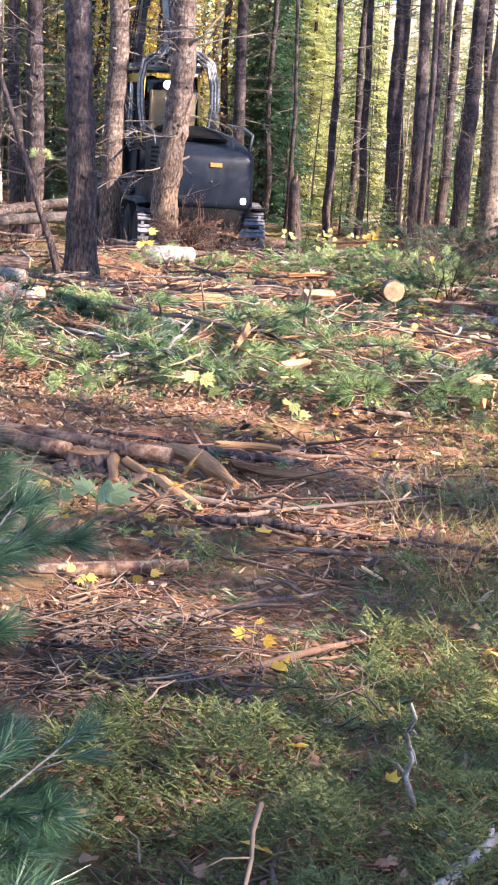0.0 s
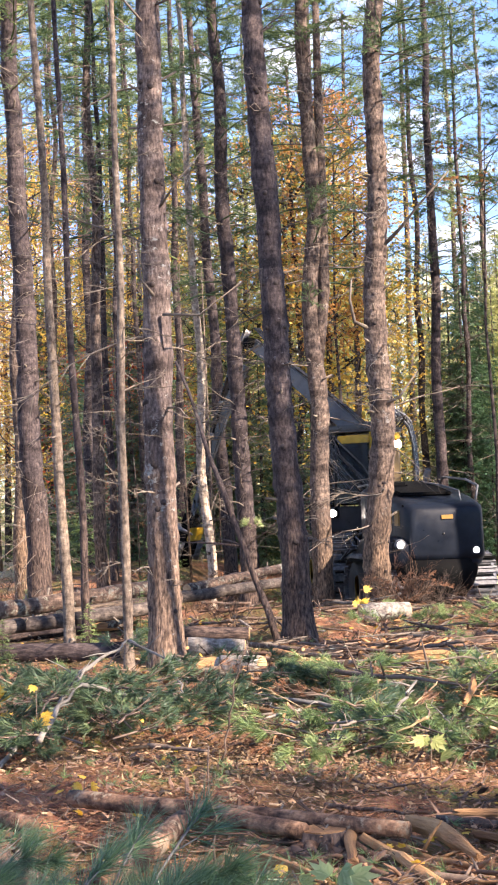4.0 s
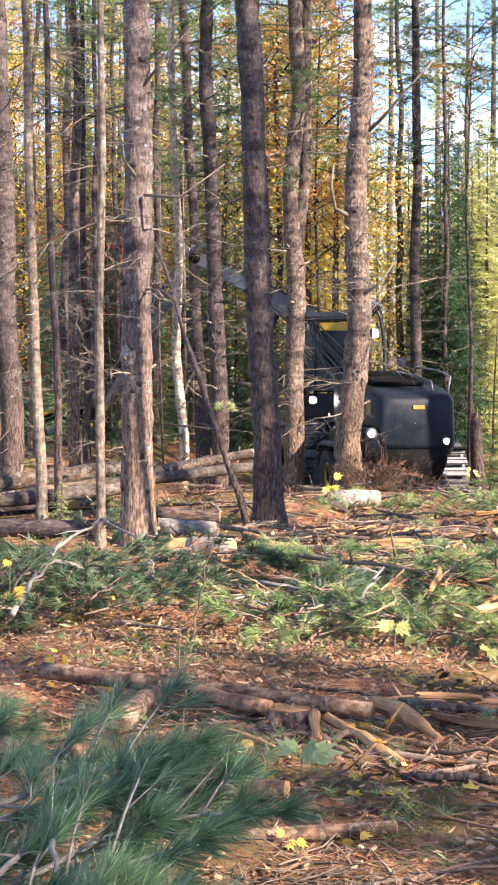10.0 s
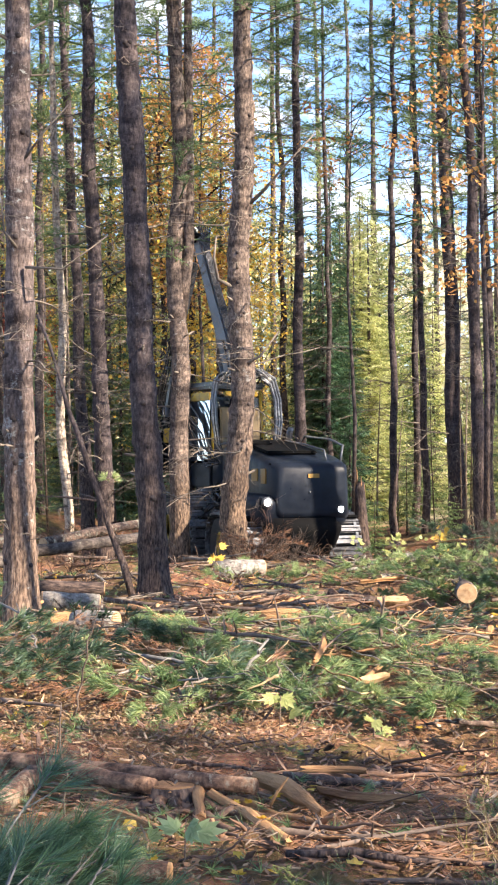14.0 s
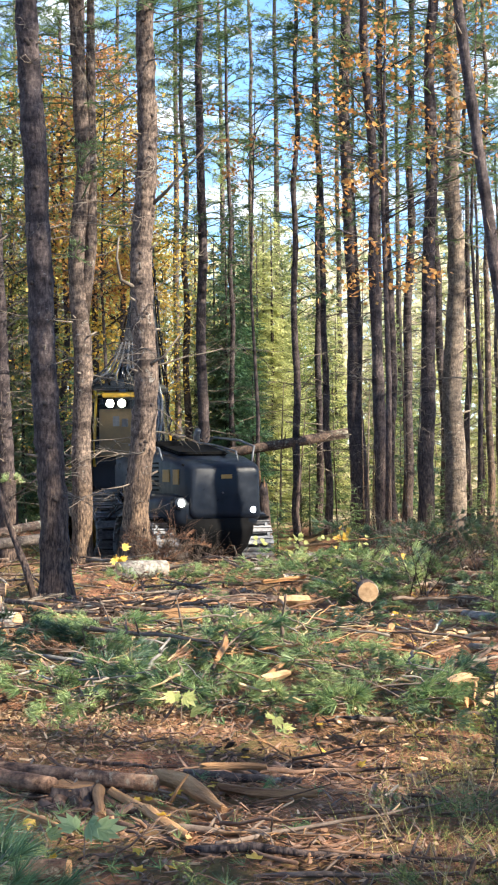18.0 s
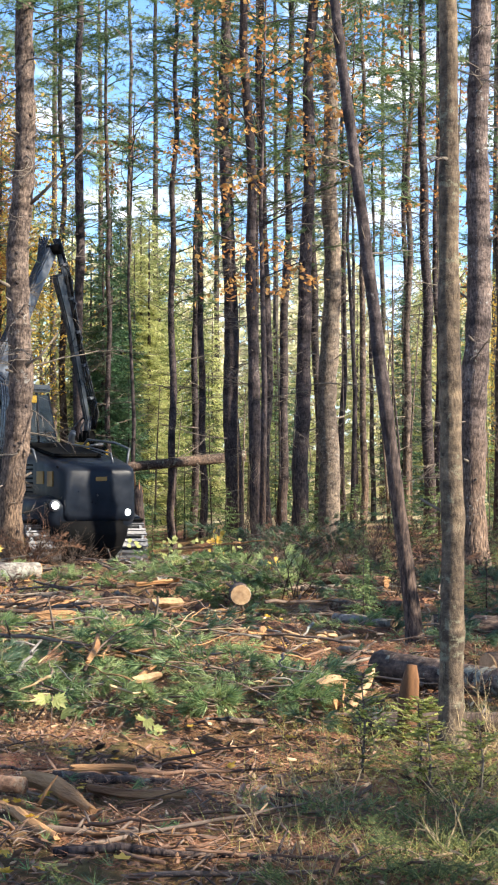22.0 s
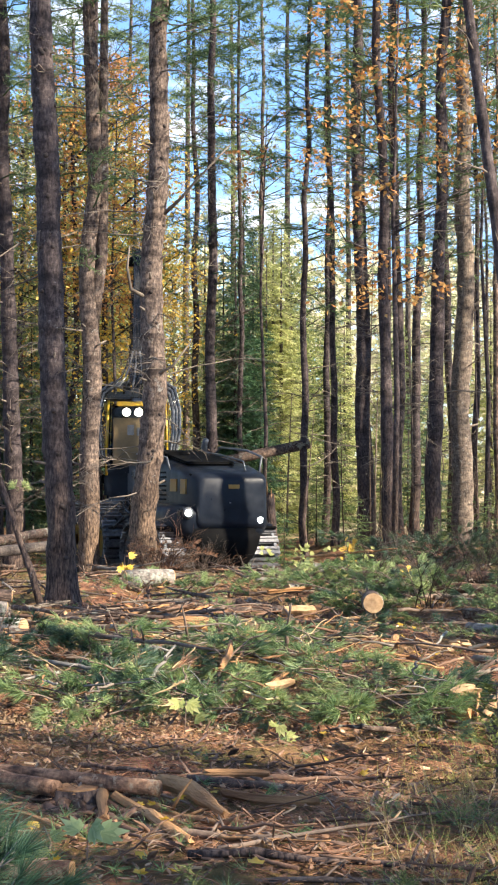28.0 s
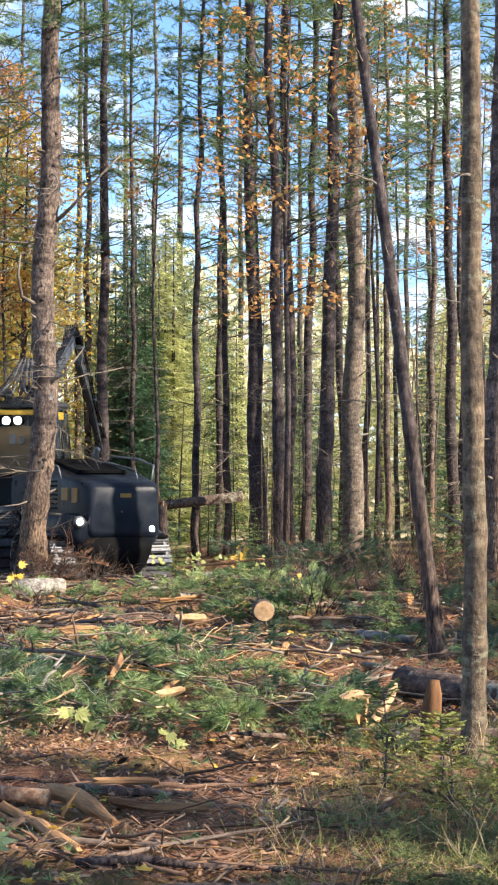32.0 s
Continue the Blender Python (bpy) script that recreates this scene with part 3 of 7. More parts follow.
def dead_twigs(pts, rad, count, low, high, reach, rr):
    """The tangle of thin dead branchlets that the lower trunk keeps."""
    s = Shape()
    for _ in range(count):
        z = rr.uniform(low, high)
        j = min(range(len(pts)), key=lambda k: abs(pts[k][2] - z))
        a, e, q = rr.uniform(0, 6.283), rr.uniform(-0.35, 0.45), Vector(pts[j])
        ln, r = rr.uniform(*reach), rr.uniform(0.004, 0.009)
        run = [q]
        for i in range(5):
            q = q + Vector((math.cos(a) * math.cos(e), math.sin(a) * math.cos(e), math.sin(e))) * (ln / 5)
            run.append(q)
            a += rr.uniform(-0.35, 0.35)
            e += rr.uniform(-0.3, 0.25)
        s.tube(run, [r * (1 - 0.15 * i) for i in range(6)], 3, cap=False)
        for _ in range(6):
            i = rr.randint(1, 4)
            b, f = a + rr.choice((-1, 1)) * rr.uniform(0.5, 1.2), e + rr.uniform(-0.6, 0.5)
            w = Vector((math.cos(b) * math.cos(f), math.sin(b) * math.cos(f), math.sin(f))) * (ln * rr.uniform(0.15, 0.4))
            s.tube([run[i], run[i] + w * 0.5 + Vector((0, 0, rr.uniform(-0.04, 0.04))), run[i] + w], [r * 0.55, r * 0.4, r * 0.2], 3, cap=False)
    return s


def pine(x, y, dia, lean=0.0, height=15.0, material=None, limbs=8, low=1.4, label="", near=False, crown=None, category="tree", lean_y=0.0, limb_len=(0.5, 1.5), seed=0, bend=0.11, name="pine_tree"):
    rr = random.Random(seed * 13 + 5)
    ob = thing(name, label or "tall straight pine with a bare dark trunk", category, "trees of the wood", at=pose(x, y, gz(x, y)))
    s, pts, rad = trunk_shape(height, dia, (lean, lean_y), 20 if near else 12, 0.1 if near else 0.3, bend, seed=seed)
    trunk = part("trunk", s, material or BARK_PINE, ob)
    if y > 20:
        limbs, limb_len = int(limbs * 1.6), (limb_len[0] * 1.1, limb_len[1] * 1.4)
    for i in range(limbs):
        z = low + (height * 0.7 - low) * (i + rr.random()) / max(limbs, 1)
        j = min(range(len(pts)), key=lambda k: abs(pts[k][2] - z))
        r = min(0.015, rad[j] * 0.22)
        wood = part("dead_limb", limb_shape(pts[j], rr.uniform(0, 6.283), rr.uniform(*limb_len), r, rr.uniform(-0.25, 0.5), rr, 11 if y > 20 else 7), DEAD, ob)
        tagged(wood, kind="stuff")
    for i in range(limbs):
        z = low * 0.4 + (height * 0.7) * rr.random()
        j = min(range(len(pts)), key=lambda k: abs(pts[k][2] - z))
        a = rr.uniform(0, 6.283)
        q = Vector(pts[j])
        d = Vector((math.cos(a), math.sin(a), rr.uniform(0.0, 0.7)))
        part("branch_stub", Shape().tube([q, q + d * (rad[j] + rr.uniform(0.03, 0.16))], [rad[j] * 0.16, rad[j] * 0.09], 5), DEAD, trunk)
    if y > 14 and abs(x) < 0.36 * y:
        far_off = y > 24
        tagged(part("twigwork", dead_twigs(pts, rad, 44 if far_off else 20, 0.5, min(height * 0.75, 10.5), (0.4, 1.9) if far_off else (0.2, 0.9), rr), DEAD, ob, "tangle of thin dead branchlets"), kind="stuff")
    if near and dia > 0.2:
        z = 0.55
        while z < 9:
            j = min(range(len(pts)), key=lambda k: abs(pts[k][2] - z))
            for q in range(rr.randint(2, 4)):
                a = rr.uniform(0, 6.283)
                w = Vector((math.cos(a), math.sin(a), rr.uniform(-0.1, 0.3)))
                c = Vector(pts[j]) + Vector((0, 0, rr.uniform(-0.025, 0.025)))
                part("knot", Shape().tube([c + w * rad[j] * 0.9, c + w * (rad[j] + 0.006), c + w * (rad[j] + 0.014)], [0.036, 0.028, 0.012], 7), KNOT, trunk)
            z += rr.uniform(0.42, 0.62)
    if crown != "none":
        me = CROWN_OPEN if crown == "open" else CROWNS[2] if crown == "high" else rr.choice(CROWN_LOW if crown == "low" or y > 26.5 and abs(x) < 13 else CROWNS)
        part("crown", me, CROWN, ob, at=pose(lean * 11, lean_y * 11, 0, 0, 0, rr.uniform(0, 360)))
    return ob


# the standing trunks, from the camera's side backwards
pine(2.03, 8.16, 0.135, -0.004, 9, BARK_SLIM, 3, 3.0, "slim smooth-barked tree standing beside cut logs", True, "none", seed=1, limb_len=(0.2, 0.6), bend=0.04, name="young_tree")
pine(2.82, 12.6, 0.128, -0.123, 9, BARK_DARK, 5, 3.2, "slim dark tree leaning over the cleared ground", True, "none", seed=2, limb_len=(0.3, 0.9), bend=0.04, name="leaning_tree")
pine(-3.05, 14.7, 0.094, 0.005, 9, BARK_SMOOTH, 9, 0.8, "thin pale sapling close beside a thick pine", True, "none", seed=3, limb_len=(0.2, 0.6), bend=0.04, name="sapling")
PINE_A = pine(-2.80, 15.35, 0.322, 0.003, 16, BARK_PINE, 18, 0.9, "thick pine with lichen-spotted grey-brown bark and dead stubs", True, seed=4, bend=0.04)
pine(-4.07, 16.5, 0.12, -0.031, 11, BARK_SMOOTH, 10, 1.2, "thin sunlit sapling behind stacked logs", True, "none", seed=5, limb_len=(0.2, 0.7), bend=0.04, name="sapling")
pine(-3.99, 17.0, 0.096, -0.024, 10, BARK_DARK, 8, 1.2, "thin dark sapling behind stacked logs", True, "none", seed=6, limb_len=(0.2, 0.6), bend=0.04, name="sapling")
pine(-1.77, 18.6, 0.352, -0.040, 16, BARK_DARK, 14, 1.0, "dark pine trunk with whorls of stubs, leaning slightly", True, seed=7, limb_len=(0.2, 0.9), bend=0.05)
pine(-6.98, 21.0, 0.2, 0.006, 14, BARK_RED, 8, seed=8)
# dark bark picked here: the shade on this trunk is in its colour
pine(-7.44, 23.0, 0.31, -0.007, 16, BARK_DARK, 10, seed=9)
pine(6.17, 23.5, 0.43, 0.010, 17, BARK_PINE, 12, 2.0, "thick pine whose lower trunk stands in the sun", seed=10)
PINE_C = pine(-1.08, 25.0, 0.43, 0.036, 17, BARK_RED, 18, 1.2, "reddish pine with a crooked side limb before the harvester", True, seed=11, limb_len=(0.5, 1.8), bend=0.15)
# bark again darkened in place of shade
pine(-6.65, 25.0, 0.395, -0.025, 16, BARK_DARK, 12, seed=12)
pine(-8.26, 27.0, 0.2, -0.013, 14, BARK_RED, 8, seed=13)
PINE_F = pine(-2.14, 27.5, 0.37, 0.002, 16, BARK_RED, 14, 1.4, "reddish pine trunk beside the harvester", seed=14, bend=0.16)
pine(-3.53, 28.0, 0.34, -0.027, 16, BARK_DARK, 16, 0.9, "dark pine with many thin dead limbs", seed=15)
pine(-6.23, 28.0, 0.23, 0.001, 14, BARK_RED, 8, seed=16)
pine(3.30, 28.0, 0.235, -0.024, 15, BARK_DARK, 8, 2.5, crown="low", seed=17)
pine(-4.38, 29.0, 0.19, -0.023, 14, BARK_SUNLIT, 14, 0.8, "pale sunlit trunk, bare and thin", crown="none", seed=18)
pine(4.19, 29.0, 0.3, 0.026, 16, BARK_DARK, 8, 2.5, seed=19)
pine(3.72, 30.0, 0.21, -0.013, 15, BARK_DARK, 8, 2.5, crown="low", seed=20)
pine(-6.46, 30.0, 0.15, -0.012, 13, BARK_DARK, 8, seed=21)
pine(-2.23, 31.0, 0.2, -0.0075, 14, BARK_DARK, 6, crown="low", seed=22)
# lighter bark picked here to paint the sun on the trunk's face
pine(5.27, 32.0, 0.44, 0.004, 17, BARK_SMOOTH, 10, 3.0, "thick straight pine, sunlit on its face", seed=23)
pine(-4.52, 33.0, 0.29, -0.042, 14, BARK_DARK, 8, crown="low", seed=24)
pine(3.37, 33.0, 0.36, -0.020, 16, BARK_DARK, 8, crown="low", seed=25)
pine(7.65, 33.0, 0.26, -0.012, 15, BARK_DARK, 8, seed=26)
pine(2.12, 34.0, 0.18, 0.003, 14, BARK_DARK, 8, crown="low", seed=27, bend=0.25, label="slim tree with a bent trunk")
pine(4.52, 34.0, 0.225, 0.0195, 15, BARK_DARK, 8, seed=28)
pine(2.90, 35.5, 0.175, -0.015, 14, BARK_DARK, 8, crown="low", seed=29)
pine(0.08, 36.0, 0.28, -0.007, 16, BARK_DARK, 14, 1.5, seed=30)
pine(0.80, 38.5, 0.15, -0.006, 14, BARK_DARK, 10, seed=31)
pine(-0.36, 40.0, 0.2, -0.005, 15, BARK_DARK, 10, seed=32)
pine(6.95, 40.0, 0.18, 0.002, 14, BARK_DARK, 6, seed=33)
pine(9.11, 42.0, 0.19, -0.006, 15, BARK_DARK, 6, seed=34)
pine(7.37, 40.5, 0.13, -0.011, 10, BARK_DARK, 6, seed=35, crown="none")
pine(8.25, 42.5, 0.14, -0.003, 10, BARK_DARK, 6, seed=36, crown="none")


def set_limb(tree, pts, r, name="dead_limb"):
    o = tree.matrix_basis.translation
    part(name, Shape().tube([Vector(p) - o for p in pts], [r * (1 - 0.7 * i / (len(pts) - 1)) for i in range(len(pts))], 6), DEAD, tree)


# the second stem of the forked pine
part("second_stem", Shape().tube([(0.02, 0, 4.7), (0.12, 0.02, 5.4), (0.2, 0.04, 6.0), (0.22, 0.05, 7.4), (0.22, 0.06, 9.2), (0.24, 0.1, 12.0)], [0.13, 0.115, 0.105, 0.095, 0.085, 0.05], 12, wob=0.03), BARK_RED, PINE_F)


set_limb(PINE_C, [(-0.8, 24.95, 5.8), (-0.5, 24.8, 6.05), (-0.2, 24.6, 6.36), (0.32, 24.4, 6.87)], 0.035, "broken_limb")
set_limb(PINE_C, [(-0.98, 24.9, 4.45), (-1.28, 24.85, 4.6), (-1.34, 24.8, 4.95), (-1.3, 24.8, 5.3)], 0.04, "crooked_limb")
set_limb(PINE_C, [(-0.9, 24.85, 3.2), (-0.6, 24.7, 3.35), (-0.3, 24.7, 3.75)], 0.03)
set_limb(PINE_A, [(-2.75, 15.25, 3.75), (-2.9, 15.15, 3.95), (-2.93, 15.1, 4.35)], 0.02, "broken_limb")
set_limb(PINE_A, [(-2.7, 15.25, 4.7), (-2.5, 15.2, 4.95), (-2.22, 15.2, 5.25)], 0.016)
set_limb(PINE_A, [(-2.7, 15.2, 3.6), (-2.3, 15.0, 3.55), (-1.85, 14.9, 3.85)], 0.016)
for i, (a, d) in enumerate([(-15.5, 26), (-14.2, 31), (-13.0, 35), (-11.8, 33), (-10.9, 38), (-9.6, 36), (-8.7, 41), (-7.4, 39), (-6.2, 44), (-5.0, 38), (-4.0, 45),
                            (1.9, 44), (4.3, 40), (5.6, 45), (6.6, 38), (9.0, 44), (10.6, 37), (12.2, 39), (13.3, 34), (14.6, 29), (15.6, 36), (16.8, 27), (18.0, 33)]):
    rr = random.Random(i)
    pine(d * math.tan(radians(a)), d, rr.uniform(0.12, 0.27), rr.uniform(-0.02, 0.02), rr.uniform(12, 16), rr.choice((BARK_DARK, BARK_RED, BARK_DARK)), 7, 1.0,
         "slim pine trunk deep in the wood", crown=rr.choice(("low", "none", None)), seed=60 + i)
# unseen trees added behind the camera and beside the view to break the sunlight
for i, (x, y) in enumerate([(14.0, -4.5), (17.5, -6.5), (21.0, -7.5), (12.0, -8.5), (19.5, -10.5), (23.5, -8.0), (15.0, -11.5), (10.5, -1.6), (18.0, 22.0), (23.0, 19.5), (22.6, 13.2), (26.0, 16.0), (14.0, 26.0), (12.6, 22.6), (15.4, 20.6), (24.0, 25.5), (-5.0, -3.0), (-6.5, 5.0),
                            (15.5, -1.0), (12.6, 0.3), (10.3, 2.8), (10.6, 5.4), (10.8, 12.1), (15.5, 15.2), (6.65, 11.5)]):
    pine(x, y, 0.32, 0.0, 17, BARK_PINE, 3, 5.0, "unseen tall pine added to break the sunlight", seed=100 + i)


# more unseen pines, added to shade single trunks and dapple the slash
pine(8.15, 10.35, 0.3, 0.0, 17, BARK_PINE, 3, 5.0, "unseen tall pine with a high crown, added for shade", crown="high", seed=142)
pine(8.8, 13.0, 0.3, 0.0, 17, BARK_PINE, 3, 5.0, "unseen tall pine with a high crown, added for shade", seed=143)
pine(15.0, 2.6, 0.3, 0.0, 16, BARK_PINE, 3, 3.0, "unseen slim pine with an open crown, added for dapple", crown="open", seed=140)
pine(18.5, 7.6, 0.3, 0.0, 16, BARK_PINE, 3, 3.0, "unseen slim pine with an open crown, added for dapple", crown="open", seed=141)


# ---- trees and bushes of the background ----
def spruce_shape(height, rad, rr, dense=1.0, size=1.0):
    """A spruce's crown: whorls of drooping limbs, feathered with side sprays, thinner towards the foot."""
    s = Shape()
    z = 0.3
    while z < height * 0.985:
        k = 1 - z / height
        for _ in range(max(4, int((4 + 3 * k) * dense))):
            a, reach = rr.uniform(0, 6.283), (rad * k ** 0.85 + 0.06) * rr.uniform(0.55, 1.2)
            if k > 0.72 and rr.random() < 0.35:
                continue
            w, side = Vector((math.cos(a), math.sin(a), 0)), Vector((-math.sin(a), math.cos(a), 0))
            sag, base = rr.uniform(0.15, 0.5), Vector((0, 0, z + rr.uniform(-0.12, 0.12)))
            m = max(3, int(reach / (0.085 * size)))
            for j in range(m):
                t = (j + 1) / m
                q = base + w * (reach * t) + Vector((0, 0, reach * (-sag * t + 0.55 * sag * t * t * t)))
                arm = reach * 0.34 * (1.08 - t) + 0.05
                for sg in (-1, 1):
                    d = (w * rr.uniform(0.5, 1.0) + side * (sg * rr.uniform(0.4, 1.0)) + Vector((0, 0, rr.uniform(-0.55, 0.05)))).normalized()
                    c = 1 if arm < 0.12 else 2
                    for i in range(c):
                        p = q + d * (arm * i / c)
                        e = (d + Vector((rr.gauss(0, 0.3), rr.gauss(0, 0.3), rr.gauss(-0.1, 0.25)))).normalized()
                        sd = e.cross(Vector((rr.gauss(0, 0.6), rr.gauss(0, 0.6), 1)))
                        s.blade(p, e, rr.uniform(0.09, 0.19) * size, rr.uniform(0.03, 0.055) * size, sd)
        z += 0.21 * rr.uniform(0.7, 1.3)
    return s


def broad_shape(z0, z1, rad, clumps, leaves, rr, size=0.11, most=0.6):
    s = Shape()
    for _ in range(clumps):
        a, k = rr.uniform(0, 6.283), rr.random()
        z = z0 + (z1 - z0) * k
        reach = rad * math.sin(math.pi * (0.15 + 0.75 * k)) * math.sqrt(rr.random())
        c = Vector((math.cos(a) * reach, math.sin(a) * reach, z))
        spread = rr.uniform(most * 0.4, most)
        for _ in range(leaves):
            p = c + Vector((rr.gauss(0, spread), rr.gauss(0, spread), rr.gauss(0, spread * 0.5)))
            d = Vector((rr.gauss(0, 1), rr.gauss(0, 1), rr.gauss(-0.4, 0.6))).normalized()
            sd = d.cross(Vector((rr.gauss(0, 1), rr.gauss(0, 1), 1)))
            if sd.length > 0.05:
                s.kite(p, d, sd.normalized(), size * rr.uniform(0.7, 1.4), size * rr.uniform(0.5, 0.9))
    return s


def limbs_shape(z0, z1, rad, count, rr, r=0.03):
    s = Shape()
    for _ in range(count):
        z = rr.uniform(z0, z1 * 0.9)
        a = rr.uniform(0, 6.283)
        ln = rad * rr.uniform(0.6, 1.1)
        p = Vector((0, 0, z))
        m = p + Vector((math.cos(a), math.sin(a), rr.uniform(0.3, 0.7))) * ln * 0.5
        e = p + Vector((math.cos(a + 0.2), math.sin(a + 0.2), rr.uniform(0.3, 0.9))) * ln
        s.tube([p, m, e], [r, r * 0.6, r * 0.2], 4)
    return s


rb = random.Random(5)
KINDS = {}
for key, h, rad in (("spruce_a", 11.0, 1.5), ("spruce_b", 8.0, 1.3), ("spruce_c", 4.0, 0.95), ("spruce_d", 2.2, 0.75)):
    KINDS[key] = (Shape().tube([(0, 0, -0.3), (0, 0, h * 0.5), (0, 0, h)], [0.011 * h + 0.02, 0.006 * h, 0.01], 7).mesh("trunk", BARK_DARK),
                  spruce_shape(h, rad, rb, 2.4 if h > 5 else 1.9, 1.05 if h > 5 else 0.75))
for key, h, rad, n in (("broad_a", 12.0, 2.3, 120), ("broad_b", 8.0, 1.9, 90), ("broad_c", 4.0, 1.3, 55)):
    KINDS[key] = (Shape().tube([(0, 0, -0.3), (0.1, 0, h * 0.4), (0, 0.1, h * 0.95)], [0.012 * h, 0.008 * h, 0.01], 7).mesh("trunk", BARK_DARK),
                  broad_shape(h * 0.2, h, rad, int(n * 1.15), 52, rb, 0.082, 0.5), limbs_shape(h * 0.2, h, rad, 16, rb).mesh("branchwork", BARK_DARK))
MESHES = {}


def wild(kind, material, x, y, scale, label, category, name):
    """One background tree or bush; trees of a kind share their meshes."""
    ob = thing(name, label, category, "background trees", at=pose(x, y, gz(x, y) - 0.05, 0, 0, R.uniform(0, 360)) @ Matrix.Diagonal((scale, scale, scale, 1)))
    made = KINDS[kind]
    part("trunk", made[0], BARK_DARK, ob)
    key = (kind, material.name)
    if key not in MESHES:
        MESHES[key] = made[1].mesh("crown", material)
    part("crown", MESHES[key], material, ob)
    if len(made) > 2:
        tagged(part("branchwork", made[2], BARK_DARK, ob), kind="stuff")
    return ob


def polar(a, d):
    return d * math.tan(radians(a)), d


rp = random.Random(11)
# yellow, orange and red broadleaf trees on one side of the wood
for a, d, kind, m, sc in [(-15, 40, "broad_a", LEAF_YELLOW, 1.0), (-16.0, 52, "broad_a", LEAF_YELLOW, 1.0), (-13.8, 49, "broad_a", LEAF_ORANGE, 1.05), (-11.9, 53, "broad_a", LEAF_GREEN, 1.0), (-9.9, 47, "broad_a", LEAF_YELLOW, 0.95), (-12.6, 46, "broad_a", LEAF_GREEN, 1.1), (-10.8, 43, "broad_a", LEAF_YELLOW, 1.05), (-9.0, 49, "broad_a", LEAF_ORANGE, 1.1),
                          (-7.3, 46, "broad_a", LEAF_GREEN, 0.9), (-5.2, 47, "broad_a", LEAF_GREEN, 1.1), (-4.3, 44, "broad_a", LEAF_GREEN, 0.95), (-2.9, 38, "broad_a", LEAF_YELLOW, 0.9),
                          (-2.3, 43, "broad_b", LEAF_GREEN, 1.1), (-13.6, 52, "broad_b", LEAF_RED, 1.1), (-11.6, 50, "broad_b", LEAF_RED, 0.9), (-8.0, 54, "broad_b", LEAF_RED, 0.9), (-6.4, 55, "broad_a", LEAF_YELLOW, 1.1),
                          (-1.3, 50, "broad_b", LEAF_GREEN, 1.1), (-16.5, 47, "broad_a", LEAF_ORANGE, 1.1), (13.5, 48, "broad_b", LEAF_GREEN, 1.0), (16.0, 46, "broad_b", LEAF_YELLOW, 0.9), (9.2, 55, "broad_b", LEAF_GREEN, 1.0),
                          (3.6, 58, "broad_b", LEAF_GREEN, 0.9), (6.4, 60, "broad_c", LEAF_GREEN, 1.2), (18.2, 50, "broad_b", LEAF_GREEN, 1.1)]:
    word = {"leaf_yellow": "yellow", "leaf_orange": "orange", "leaf_red": "red", "leaf_green": "yellow-green"}[m.name]
    wild(kind, m, *polar(a, d), sc, "broadleaf tree in " + word + " autumn leaf behind the pines", "tree", "broadleaf_tree")
wild("broad_b", LEAF_GREEN, -3.6, 39.0, 1.4, "broadleaf tree in yellow-green autumn leaf behind the harvester", "tree", "broadleaf_tree")
wild("broad_b", LEAF_YELLOW, -2.75, 38.5, 1.4, "broadleaf tree in yellow autumn leaf behind the harvester", "tree", "broadleaf_tree")
wild("broad_b", LEAF_GREEN, -4.9, 40.5, 1.45, "broadleaf tree in yellow-green autumn leaf behind the harvester", "tree", "broadleaf_tree")
wild("broad_c", LEAF_RED, -8.6, 41.0, 1.5, "bush in red autumn leaf behind the pines", "bush", "autumn_bush")
# spruces, and yellowing conifers with sunlight put into their bright colour
for a, d, kind, m, sc in [(1.25, 39.5, "spruce_a", NEEDLE, 0.82), (0.95, 39.0, "spruce_a", NEEDLE, 0.72), (1.6, 40.2, "spruce_a", NEEDLE, 0.74), (2.1, 41.3, "spruce_a", LARCH, 0.7), (2.65, 41.6, "spruce_a", LARCH, 0.78), (3.05, 42.5, "spruce_a", LARCH, 0.66), (0.5, 44, "spruce_b", NEEDLE, 1.0), (4.4, 45, "spruce_b", SPRUCE, 0.9), (2.35, 42, "spruce_a", LARCH, 0.82), (2.9, 43.5, "broad_b", LEAF_GREEN, 0.95), (-0.2, 48, "spruce_a", LARCH, 0.9), (3.4, 52, "spruce_b", SPRUCE, 1.15), (1.8, 55, "spruce_b", LARCH, 1.3), (5.0, 50, "spruce_b", LARCH, 0.9),
                          (6.9, 47, "spruce_b", SPRUCE, 0.9), (8.4, 52, "spruce_b", LARCH, 1.0), (10.4, 50, "spruce_b", LARCH, 0.95), (12.8, 53, "spruce_b", LARCH, 1.0), (14.6, 42, "spruce_b", SPRUCE, 0.85),
                          (16.8, 51, "spruce_b", LARCH, 1.0), (-3.6, 52, "spruce_a", SPRUCE, 1.0), (-8.4, 47, "spruce_b", SPRUCE, 1.1), (-12.2, 41, "spruce_b", SPRUCE, 1.1), (-5.8, 40, "spruce_c", SPRUCE, 1.3), (-14.4, 44, "spruce_b", SPRUCE, 1.1)]:
    wild(kind, m, *polar(a, d), sc, ("dark green spruce" if m in (SPRUCE, NEEDLE) else "sunlit yellow-green tree") + " behind the pines", "tree", "spruce_tree" if kind[0] == "s" else "broadleaf_tree")
